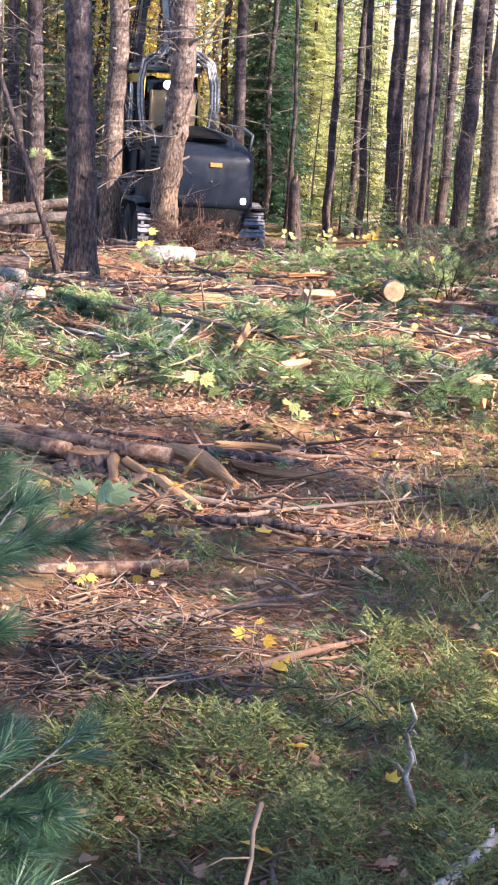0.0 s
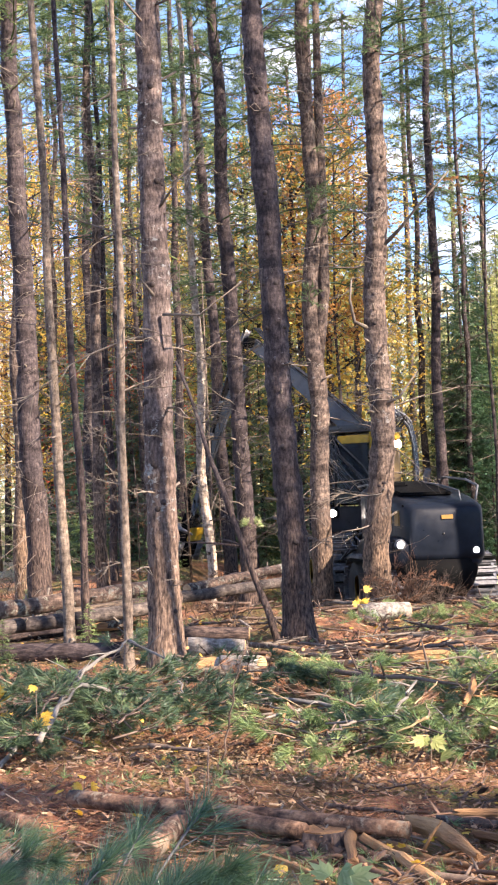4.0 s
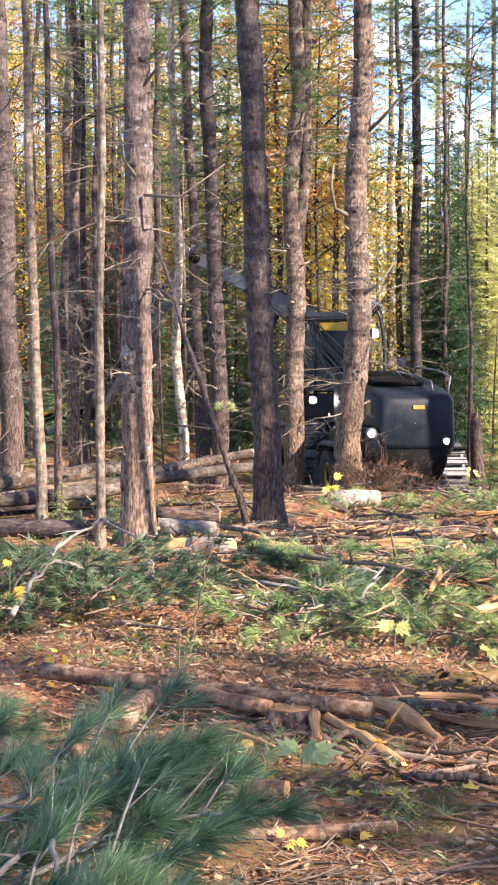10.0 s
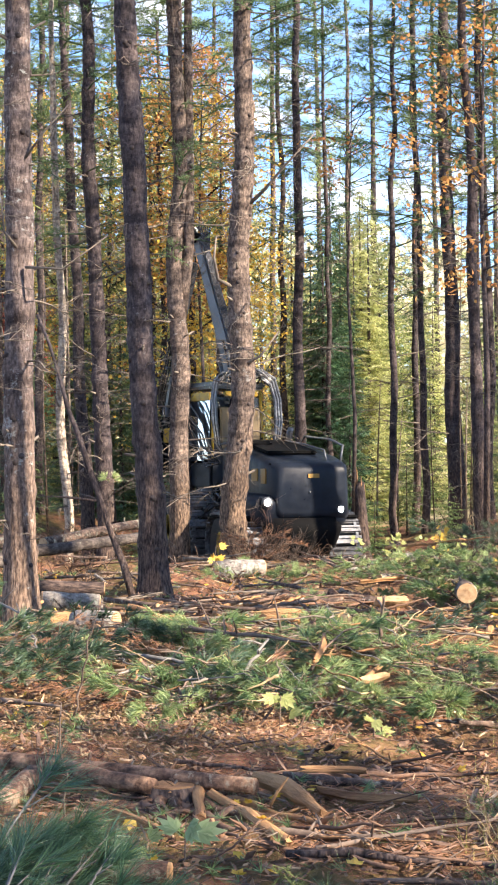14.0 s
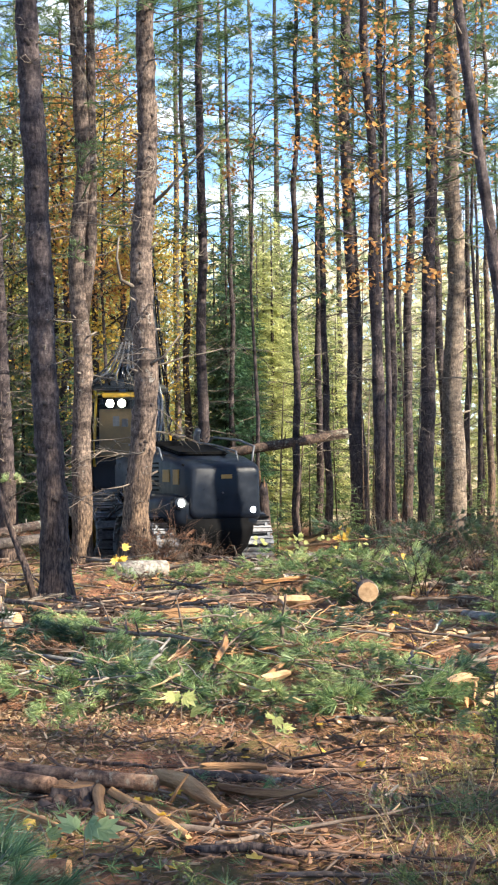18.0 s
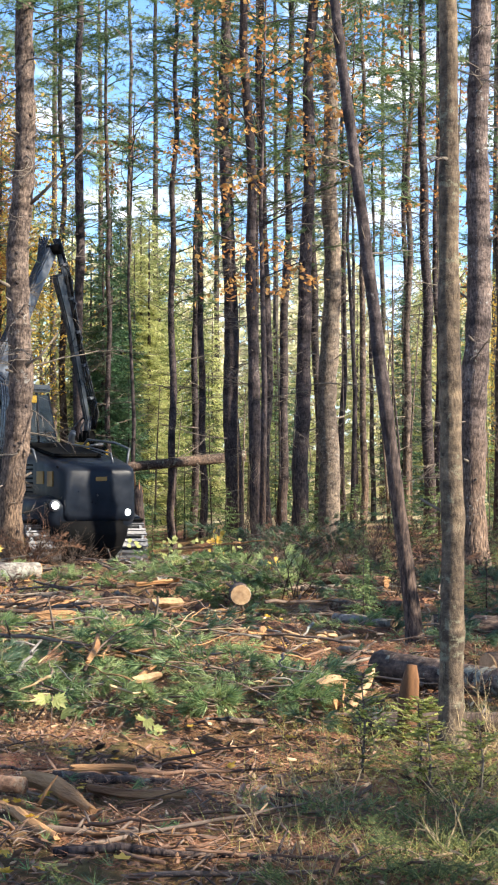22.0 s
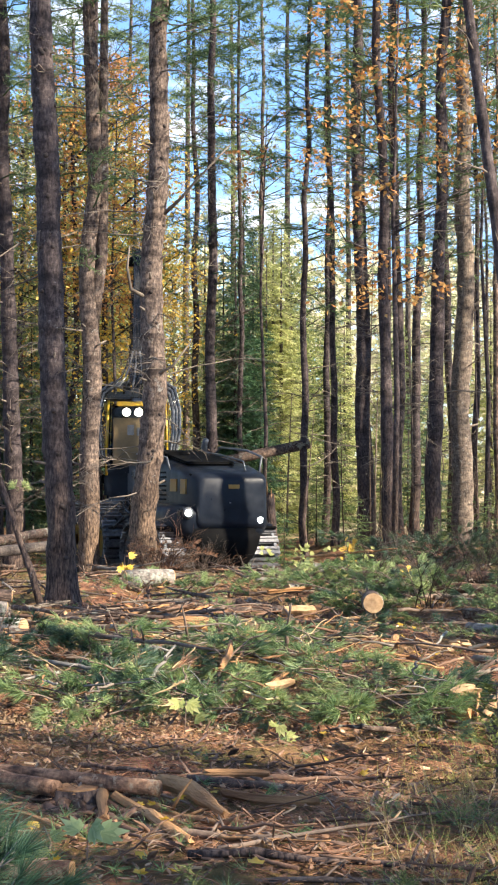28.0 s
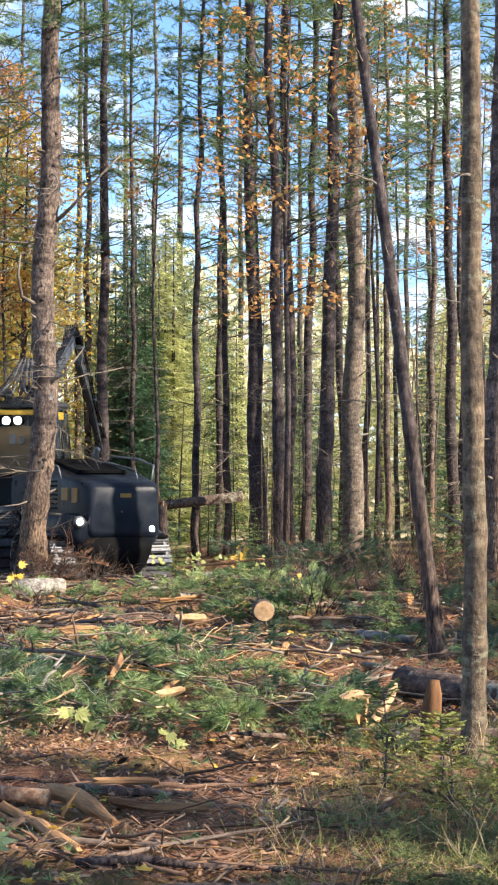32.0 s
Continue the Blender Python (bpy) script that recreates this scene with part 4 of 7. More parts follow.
for i in range(40):
    a, d = rp.uniform(-16, 19), rp.uniform(38, 60)
    kind = rp.choice(("spruce_c", "spruce_c", "spruce_d", "spruce_d", "broad_c"))
    m = rp.choice((SPRUCE, LARCH, LARCH) if a < 0 else (SPRUCE, LARCH, LARCH, LARCH)) if kind != "broad_c" else rp.choice((LEAF_YELLOW, LEAF_GREEN, LEAF_GREEN, LEAF_ORANGE) if a < -4 else (LEAF_GREEN, LEAF_GREEN))
    if abs(a + 2.2) < 2.0 and d < 42 or 3.0 < a < 14.0 and rp.random() < 0.8:
        continue
    wild(kind, m, *polar(a, d), rp.uniform(0.8, 1.25), "young " + ("conifer" if kind != "broad_c" else "autumn-leaved bush") + " at the wood's far edge", "bush" if kind in ("broad_c", "spruce_d") else "tree", "young_tree")

for i in range(64):
    a, d = rp.uniform(-18, 19), rp.uniform(46, 72)
    if 3.0 < a < 14.0 and rp.random() < 0.75:
        continue
    kind = rp.choice(("broad_a", "broad_b", "spruce_a", "spruce_b", "broad_b") if a < 0 else ("spruce_b", "broad_b", "spruce_b", "broad_c", "spruce_c"))
    m = rp.choice((LEAF_YELLOW, LEAF_GREEN, LEAF_GREEN, LEAF_ORANGE) if a < 0 else (LEAF_GREEN, LEAF_GREEN, LEAF_YELLOW)) if kind[0] == "b" else rp.choice((LARCH, LARCH, LARCH, SPRUCE))
    wild(kind, m, *polar(a, d), rp.uniform(0.85, 1.2), ("autumn-coloured broadleaf tree" if kind[0] == "b" else "sunlit conifer") + " beyond the pines", "tree", "broadleaf_tree" if kind[0] == "b" else "spruce_tree")

# darker spruces standing closer, among the trunks
for a, d, kind, sc in [(12.1, 41, "spruce_b", 0.8), (7.7, 40, "spruce_c", 1.2), (14.2, 37, "spruce_b", 0.66), (1.9, 39, "spruce_c", 1.0),
                       (-4.7, 37, "spruce_c", 1.2), (-6.6, 38, "spruce_b", 0.7), (-8.0, 40, "spruce_b", 0.85), (-9.9, 37, "spruce_b", 0.7), (-11.4, 39, "spruce_b", 0.8), (-13.4, 37, "spruce_b", 0.75), (16.4, 40, "spruce_b", 0.75)]:
    wild(kind, NEEDLE, *polar(a, d), sc, "dark green spruce standing among the pine trunks", "tree", "spruce_tree")
# unseen young conifers added beside the cleared ground to keep it in shade
for x, y, kind, sc in [(5.6, 4.0, "spruce_b", 0.7), (5.8, 2.6, "spruce_b", 0.75), (6.6, 1.6, "spruce_b", 0.75), (6.8, 10.7, "spruce_c", 1.15), (7.2, 11.8, "spruce_c", 1.15), (7.6, 12.9, "spruce_c", 1.2), (8.0, 14.0, "spruce_c", 1.2), (8.6, 13.0, "spruce_c", 1.2), (7.6, 10.5, "spruce_c", 1.1), (9.6, 14.5, "spruce_b", 0.7), (9.9, 16.4, "spruce_b", 0.7), (10.3, 18.2, "spruce_b", 0.72), (5.0, 8.2, "spruce_c", 0.8), (5.9, 10.2, "spruce_c", 0.9), (7.5, 14.4, "spruce_b", 0.6), (8.4, 16.8, "spruce_b", 0.65), (9.0, 19.4, "spruce_b", 0.7), (11.6, 24.8, "spruce_b", 0.75), (9.0, 15.6, "spruce_b", 0.6), (11.0, 20.0, "spruce_b", 0.75), (7.3, 13.6, "spruce_b", 0.66), (8.8, 16.6, "spruce_b", 0.78), (9.4, 18.0, "spruce_b", 0.78)]:
    wild(kind, SPRUCE, x, y, sc, "unseen young spruce added to shade the cleared ground", "tree", "young_tree")
# bare thin saplings among the far trunks
for i in range(70):
    rr = random.Random(900 + i)
    a, d = rr.uniform(-15, 18), rr.uniform(30, 48)
    if -7 < a < 2.5 and d < 38:
        continue
    x, y = polar(a, d)
    h, r = rr.uniform(3, 8), rr.uniform(0.012, 0.035)
    ob = thing("sapling", "bare thin sapling among the trunks", "tree", "trees of the wood", at=pose(x, y, gz(x, y)))
    part("trunk", Shape().tube([(0, 0, -0.1), (rr.gauss(0, 0.06), 0, h * 0.4), (rr.gauss(0, 0.12), rr.gauss(0, 0.1), h)], [r, r * 0.8, r * 0.3], 6), rr.choice((BARK_DARK, BARK_SMOOTH, BARK_RED)), ob)
    for j in range(5):
        tagged(part("dead_limb", limb_shape((0, 0, h * rr.uniform(0.15, 0.95)), rr.uniform(0, 6.283), rr.uniform(0.4, 1.3), r * 0.4, rr.uniform(-0.1, 0.6), rr, 8), DEAD, ob), kind="stuff")

# low undergrowth under the pines
for x, y, sc in [(2.6, 27.0, 0.45), (3.9, 26.2, 0.4), (5.0, 27.5, 0.6), (6.2, 29.0, 0.7), (4.6, 30.5, 0.6), (7.4, 31.0, 0.8), (3.0, 31.0, 0.6), (8.6, 29.5, 0.7), (5.6, 34.5, 0.9), (2.5, 36.0, 0.8), (6.8, 25.6, 0.5), (9.8, 33.5, 1.0), (1.6, 33.0, 0.6),
                 (-4.9, 27.0, 0.6), (-5.6, 30.5, 0.8), (-7.4, 31.5, 0.9), (-8.8, 33.0, 1.0), (-3.4, 34.5, 0.8), (-6.3, 35.5, 1.0), (-9.6, 29.0, 0.8)]:
    wild("spruce_d", SPRUCE, x, y, sc, "small dark conifer in the undergrowth", "bush", "young_tree")

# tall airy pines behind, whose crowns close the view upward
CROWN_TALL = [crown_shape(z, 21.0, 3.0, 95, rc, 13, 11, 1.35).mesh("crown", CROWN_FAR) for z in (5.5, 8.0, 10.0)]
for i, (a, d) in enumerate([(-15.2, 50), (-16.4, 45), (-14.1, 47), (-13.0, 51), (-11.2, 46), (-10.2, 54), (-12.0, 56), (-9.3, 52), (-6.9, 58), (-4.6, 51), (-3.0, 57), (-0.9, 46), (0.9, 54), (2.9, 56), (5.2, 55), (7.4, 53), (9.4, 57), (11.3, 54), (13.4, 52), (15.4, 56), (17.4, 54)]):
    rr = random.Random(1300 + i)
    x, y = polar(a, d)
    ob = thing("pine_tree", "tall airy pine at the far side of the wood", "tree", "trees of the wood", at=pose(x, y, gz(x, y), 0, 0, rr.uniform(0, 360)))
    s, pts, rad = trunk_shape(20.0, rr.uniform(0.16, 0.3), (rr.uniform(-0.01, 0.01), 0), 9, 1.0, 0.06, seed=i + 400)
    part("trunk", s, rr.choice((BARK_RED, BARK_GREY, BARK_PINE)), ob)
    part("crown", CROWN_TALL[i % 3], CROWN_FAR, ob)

# far woods, past counting; sunlight on them is put into the pale leaf colours
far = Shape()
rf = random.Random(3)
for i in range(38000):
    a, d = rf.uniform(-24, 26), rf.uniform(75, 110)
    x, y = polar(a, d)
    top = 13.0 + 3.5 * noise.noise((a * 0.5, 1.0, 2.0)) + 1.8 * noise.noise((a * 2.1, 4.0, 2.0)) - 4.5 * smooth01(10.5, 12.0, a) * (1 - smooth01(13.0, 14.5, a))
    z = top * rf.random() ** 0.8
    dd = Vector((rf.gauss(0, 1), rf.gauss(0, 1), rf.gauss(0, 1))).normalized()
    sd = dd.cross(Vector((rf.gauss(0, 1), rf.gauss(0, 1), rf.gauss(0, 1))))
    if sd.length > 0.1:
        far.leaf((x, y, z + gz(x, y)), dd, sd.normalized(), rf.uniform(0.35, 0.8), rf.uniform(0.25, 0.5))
tagged(new("far_woods", far.mesh("far_woods", leafy("sunlit_far_foliage", [(0.0, (0.34, 0.37, 0.2)), (0.4, (0.6, 0.58, 0.36)), (0.75, (0.8, 0.72, 0.52)), (1.0, (0.72, 0.54, 0.42))], 0.45))),
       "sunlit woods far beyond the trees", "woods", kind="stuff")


# ---- logs, stumps, boughs and litter on the cleared ground ----
def chunk_shapes(ln, r, rr):
    """A torn piece of wood: a split face, ragged ends and a strip of bark on its round side."""
    n, k = 11, max(5, int(ln / 0.045))
    turn, ph = rr.uniform(0, 6.283), rr.uniform(0, 60)
    cut = [rr.uniform(0.25, 0.7), rr.uniform(0.5, 0.95)]
    ends = [[rr.uniform(0, 1) ** 2 * min(0.3 * ln, 1.6 * r) for _ in range(n)] for _ in (0, 1)]
    wood, shell = Shape(), Shape()

    def point(a, t, f=1.0, lo=0.0, hi=0.0):
        z = lo + (ln - lo - hi) * t
        q = r * f * (0.75 + 0.4 * noise.noise((ph, z * 4 / (r * 20 + 0.2), 7)) + 0.35 * math.sin(math.pi * min(1, 0.15 + t * 0.8))) * (1 + 0.22 * noise.noise((math.cos(a) * 1.7 + ph, math.sin(a) * 1.7, z * 7)) + 0.12 * noise.noise((math.cos(a) * 5 + ph, math.sin(a) * 5, z * 4)))
        x, y = q * math.cos(a), q * math.sin(a)
        x = min(x, cut[0] * r + 0.4 * r * noise.noise((y / r * 2.5, z * 6, ph)))
        y = min(y, cut[1] * r)
        return Vector((x * math.cos(turn) - y * math.sin(turn) + (0.3 * r + 0.1 * ln) * noise.noise((ph, z * 2.2, 1)), x * math.sin(turn) + y * math.cos(turn) + 0.07 * ln * noise.noise((ph, z * 2.2, 8)), z))
    wood.loft([[point(6.283 * j / n, i / k, 1.0, ends[0][j], ends[1][j]) for j in range(n)] for i in range(k + 1)])
    arc = [2.3 + 2.6 * j / 6 for j in range(7)]
    lo, hi = [rr.uniform(0, 0.3) * ln for _ in arc], [rr.uniform(0, 0.35) * ln for _ in arc]
    shell.loft([[point(a, i / k, 1.13, lo[j], hi[j]) for j, a in enumerate(arc)] + [point(a, i / k, 1.02, lo[j], hi[j]) for j, a in reversed(list(enumerate(arc)))] for i in range(k + 1)])
    return wood, shell


def log(a, b, r, material=None, label="", name="log", ends=True, taper=0.85, group="cut logs", n=14):
    """A cut stem from a to b (x, y, height of its axis over the ground), with sawn ends."""
    pa, pb = (Vector((p[0], p[1], gz(p[0], p[1]) + p[2])) for p in (a, b))
    ln = (pb - pa).length
    rough = 0.035
    if material in (SPLIT, CUT):
        rough = 0.2
    m = Matrix.Translation(pa) @ (pb - pa).to_track_quat("Z", "Y").to_matrix().to_4x4()
    ob = thing(name, label or "felled pine log with rough bark lying on the slash", "log", group, at=m)
    if rough > 0.1:
        rr = random.Random(int(abs(a[0]) * 1000) + int(a[1] * 770))
        wood, shell = chunk_shapes(ln, r, rr)
        part("wood", wood, material, ob, smooth=False)
        if material is SPLIT and r > 0.034:
            part("bark", shell, BARK_LOG, ob, "strip of brown bark left on it")
        return ob
    s = Shape()
    k = max(4, int(ln / 0.18))
    ph = R.uniform(0, 50)
    pts = [(0.25 * r * noise.noise((ph, i * 0.7, 0)), 0.25 * r * noise.noise((ph, i * 0.7, 5)), ln * i / k) for i in range(k + 1)]
    pts[0], pts[-1] = (pts[1][0], pts[1][1], 0), (pts[-2][0], pts[-2][1], ln)
    s.tube(pts, [r * (1 - (1 - taper) * i / k) * (1 + 0.06 * noise.noise((ph, i * 1.7, 2))) for i in range(k + 1)], n, wob=rough)
    body = part("bark", s, material or BARK_LOG, ob)
    if ends:
        for z, rr, sg in ((-0.012, r * 0.95, -1), (ln + 0.012, r * taper * 0.95, 1)):
            c = pts[0] if sg < 0 else pts[-1]
            part("sawn_end", Shape().tube([(c[0], c[1], z - sg * 0.02), (c[0], c[1], z)], [rr, rr * 0.97], n), SPLIT if material is BARK_FRESH else CUT, ob, "brownish sawn wood" if material is BARK_FRESH else "fresh pale sawn wood", smooth=False)
    for i in range(int(ln / 0.6)):
        z, an = R.uniform(0.1, ln * 0.95), R.uniform(0, 6.283)
        d = Vector((math.cos(an), math.sin(an), 0.3))
        part("branch_stub", Shape().tube([d * (r * 0.5) + Vector((0, 0, z)), d * (r * R.uniform(1.25, 1.9)) + Vector((0, 0, z))], [r * 0.16, r * 0.11], 5), DEAD, body)
    return ob


def stick(a, b, r, material=None, label="", name="branch", sag=0.05, twigs=4, group="broken branches"):
    """A fallen branch from a to b with crooked run and broken side twigs."""
    pa, pb = (Vector((p[0], p[1], gz(p[0], p[1]) + p[2])) for p in (a, b))
    s = Shape()
    k, ph, pts = 9, R.uniform(0, 99), []
    ln = (pb - pa).length
    for i in range(k + 1):
        q = pa.lerp(pb, i / k)
        pts.append(q + Vector((noise.noise((ph, i * 0.6, 0)), noise.noise((ph, i * 0.6, 4)), 0.4 * noise.noise((ph, i * 0.6, 8)))) * sag * ln)
    s.tube([p - pa for p in pts], [r * (1 - 0.6 * i / k) * R.uniform(0.88, 1.12) for i in range(k + 1)], 7, wob=0.1)
    side = []
    for _ in range(twigs):
        i = R.randint(2, k - 1)
        d = Vector((R.gauss(0, 1), R.gauss(0, 1), R.uniform(0.1, 0.7))).normalized() * ln * R.uniform(0.08, 0.25)
        side.append(Shape().tube([pts[i] - pa, pts[i] - pa + d * 0.5, pts[i] - pa + d + Vector((0, 0, -0.02))], [r * 0.4, r * 0.3, r * 0.1], 5))
    ob = part(name, s, material or DEAD, at=Matrix.Translation(pa))
    for sh in side:
        part("side_twig", sh, material or DEAD, ob)
    return tagged(ob, label or "broken dead branch lying on the litter", "branch", group)


def bough_shapes(rr, length, needle, width, per, twigs=9):
    """A cut pine bough: a stem with side twigs, and brushes of long needles, in bundles, swept towards the tips."""
    stem, nd = Shape(), Shape()
    pts = [Vector((0.05 * length * noise.noise((i * 0.5, length * 9, 1)), length * i / 8, 0.09 * length * math.sin(i / 8 * 2.6))) for i in range(9)]
    stem.tube(pts, [0.011 * (1 - 0.075 * i) * (0.6 + 0.5 * length) for i in range(9)], 6)
    ends = [(pts[-2], pts[-1])]
    for j in range(twigs):
        i = 2 + int(6 * j / twigs)
        sg = -1 if j % 2 else 1
        ln = length * rr.uniform(0.25, 0.5) * (1.1 - 0.06 * i)
        d = Vector((sg * rr.uniform(0.6, 1.0), rr.uniform(0.45, 0.9), rr.uniform(-0.1, 0.35))).normalized()
        m, e = pts[i] + d * ln * 0.55, pts[i] + d * ln + Vector((0, ln * 0.12, ln * 0.08))
        stem.tube([pts[i], m, e], [0.005, 0.004, 0.002], 5)
        ends.append((m, e))
        for _ in range(2):
            d2 = (d + Vector((rr.uniform(-0.8, 0.8), rr.uniform(-0.3, 0.7), rr.uniform(-0.2, 0.4)))).normalized()
            e2 = m + d2 * ln * 0.45
            stem.tube([m, e2], [0.003, 0.0015], 4)
            ends.append((m.lerp(e2, 0.3), e2))
    for a, b in ends:
        ax = (b - a).normalized()
        u = ax.orthogonal().normalized()
        w = ax.cross(u)
        for _ in range(per):
            t = 1 - 0.75 * rr.random() ** 1.6
            an = rr.uniform(0, 6.283)
            out = u * math.cos(an) + w * math.sin(an)
            d = (ax * rr.uniform(0.6, 1.4) + out * rr.uniform(0.2, 0.85) + Vector((0, 0, -0.12))).normalized()
            p, ln = a.lerp(b, t), needle * rr.uniform(0.75, 1.15)
            for _ in range(3):
                e = (d + Vector((rr.gauss(0, 0.09), rr.gauss(0, 0.09), rr.gauss(-0.02, 0.09)))).normalized()
                nd.blade(p, e, ln * rr.uniform(0.85, 1.05), width, e.cross(Vector((rr.gauss(0, 1), rr.gauss(0, 1), rr.gauss(0, 1)))))
    return stem, nd


rbg = random.Random(31)
BOUGH_NEAR = [tuple(s.mesh(k, m) for s, k, m in zip(bough_shapes(rbg, ln, 0.14, 0.0028, 26, 9), ("stem", "needles"), (STEM_GREY, NEEDLE))) for ln in (0.75, 0.9, 0.65)]
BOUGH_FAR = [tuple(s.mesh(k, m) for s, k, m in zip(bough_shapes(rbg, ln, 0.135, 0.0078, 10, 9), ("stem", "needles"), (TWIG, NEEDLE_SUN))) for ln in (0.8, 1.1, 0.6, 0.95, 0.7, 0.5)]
BOUGH_SHADE = [tuple(s.mesh(k, m) for s, k, m in zip(bough_shapes(rbg, ln, 0.135, 0.0078, 10, 9), ("stem", "needles"), (TWIG, NEEDLE_SHADE))) for ln in (0.8, 1.1, 0.6, 0.9)]
BOUGH_DRY = [tuple(s.mesh(k, m) for s, k, m in zip(bough_shapes(rbg, ln, 0.1, 0.005, 8, 10), ("stem", "needles"), (TWIG, NEEDLE_OLD))) for ln in (0.8, 1.0)]


def bough(kind, x, y, h, yaw, tilt=0.0, roll=0.0, scale=1.0, label=""):
    ob = thing("pine_bough", label or "cut green pine bough lying in the slash", "pine bough", "cut pine boughs",
               at=pose(x, y, gz(x, y) + h, tilt, roll, yaw) @ Matrix.Diagonal((scale, scale, scale, 1)))
    a, b = kind
    part("stem", a, STEM_GREY, ob)
    part("needles", b, NEEDLE, ob)
    return ob


# long-needled boughs close to the camera
def near_bough(x, y, h, yaw, tilt, roll, scale):
    bough(rbg.choice(BOUGH_NEAR), x, y, h, yaw, tilt, roll, scale, "fresh bluish-green pine bough with long needles")


near_bough(-1.32, 3.4, 0.14, -60, 22, 10, 1.0)
near_bough(-1.22, 3.6, 0.27, -40, 18, -12, 1.0)
near_bough(-1.05, 3.8, 0.34, -75, 12, 8, 0.9)
near_bough(-1.15, 3.35, 0.26, -95, 10, 15, 0.9)
near_bough(-0.95, 3.65, 0.3, -30, 15, 0, 0.85)
near_bough(-1.15, 3.15, 0.26, -100, 14, 0, 0.9)
near_bough(-0.98, 2.85, 0.14, -80, 10, 10, 0.85)
near_bough(-0.85, 2.6, 0.1, -60, 6, -10, 0.75)
near_bough(-0.98, 3.0, 0.28, -50, 16, 0, 0.8)
near_bough(-0.75, 2.35, 0.08, -85, 8, 5, 0.75)
near_bough(-0.85, 2.75, 0.2, -95, 12, 0, 0.7)
near_bough(-1.45, 3.95, 0.35, -70, 14, 4, 1.0)
near_bough(-1.35, 3.05, 0.28, -55, 16, 0, 0.9)
near_bough(-1.75, 4.45, 0.3, -80, 12, 0, 0.8)
near_bough(-1.7, 3.95, 0.26, -85, 12, 5, 0.75)
near_bough(-1.6, 4.05, 0.2, -105, 8, 0, 0.8)
near_bough(-1.2, 4.5, 0.22, -40, 14, 0, 0.6)
near_bough(-1.85, 4.8, 0.32, -75, 10, 0, 0.75)
near_bough(-1.15, 4.2, 0.2, -75, 14, 0, 0.75)
near_bough(-1.1, 3.75, 0.22, -85, 12, 5, 0.75)
near_bough(-1.0, 3.3, 0.18, -80, 12, -8, 0.7)
near_bough(-0.9, 2.95, 0.16, -85, 10, 0, 0.75)
near_bough(-0.8, 2.65, 0.12, -70, 10, 6, 0.7)
near_bough(-0.7, 2.5, 0.08, -80, 8, 0, 0.65)
near_bough(0.05, 2.25, 0.06, 75, 4, 5, 0.45)
near_bough(0.35, 2.4, 0.05, 40, 6, -8, 0.4)
near_bough(0.6, 2.42, 0.04, 120, 6, 0, 0.36)
near_bough(-0.3, 2.2, 0.05, -50, 4, 0, 0.5)


def spread(count, x0, x1, y0, y1, h0, h1, rr, scale=(0.45, 0.85), kinds=None):
    for _ in range(count):
        x, y = rr.uniform(x0, x1), rr.uniform(y0, y1)
        dry = rr.random() < 0.06
        if 11.2 < y < 15.2 and abs(x - 0.107 * y) < 0.4:      # a trodden lane before the sawn log
            continue
        bough(rr.choice(BOUGH_DRY if dry else kinds or BOUGH_FAR), x, y, rr.uniform(h0, h1), rr.uniform(0, 360), rr.uniform(-10, 15), rr.uniform(-25, 25), rr.uniform(*scale), "dry brown pine bough in the slash" if dry else "")


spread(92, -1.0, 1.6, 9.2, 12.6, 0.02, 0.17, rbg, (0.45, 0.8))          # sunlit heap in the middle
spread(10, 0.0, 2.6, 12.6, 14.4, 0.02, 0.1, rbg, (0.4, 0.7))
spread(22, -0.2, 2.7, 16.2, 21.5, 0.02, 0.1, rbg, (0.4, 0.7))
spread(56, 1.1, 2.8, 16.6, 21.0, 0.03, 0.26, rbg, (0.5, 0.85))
spread(80, -4.0, -1.8, 9.3, 12.2, 0.03, 0.3, rbg, (0.5, 0.9), BOUGH_SHADE)          # heap on the other side, its shade put into the needle colour
spread(8, -2.0, 0.0, 11.0, 13.0, 0.02, 0.1, rbg, (0.4, 0.65))
spread(6, -1.2, 0.4, 18.5, 22.5, 0.03, 0.12, rbg, (0.5, 0.8))
spread(26, 2.5, 4.0, 22.0, 24.8, 0.1, 0.5, rbg, (0.6, 1.0), BOUGH_SHADE)
spread(26, 2.2, 5.0, 12.0, 22.0, 0.03, 0.16, rbg, (0.5, 0.9), BOUGH_SHADE)
spread(12, 1.5, 3.4, 8.8, 12.0, 0.0, 0.08, rbg, (0.35, 0.6), BOUGH_SHADE)
# shade-coloured boughs low in the heap paint the dark gaps
spread(26, -0.9, 1.6, 9.0, 13.0, 0.0, 0.1, rbg, (0.5, 0.8), BOUGH_SHADE)

# logs
log((-6.9, 16.0, 0.36), (-3.55, 18.65, 0.62), 0.118, BARK_LOG, "long thick log on the stack behind the saplings")
log((-6.6, 15.1, 0.2), (-3.38, 18.25, 0.46), 0.094, BARK_GREY, "long grey-barked log on the stack")
log((-3.25, 19.4, 0.56), (-2.2, 21.05, 0.76), 0.072, BARK_LOG, "half-peeled tan log on the stack")
log((-4.4, 17.4, 0.4), (-2.18, 20.55, 0.58), 0.082, BARK_GREY, "grey log on the stack behind the pine")
log((-2.86, 16.8, 0.24), (-2.17, 16.92, 0.26), 0.085, BARK_DARK, "short dark log with a pale split end")
log((-5.6, 16.1, 0.14), (-3.3, 15.6, 0.12), 0.11, BARK_DARK, "thick dark log lying under the stack")
log((-4.3, 18.5, 0.12), (-3.5, 18.6, 0.16), 0.075, SPLIT, "tan piece of split wood under the stack", "split_wood")
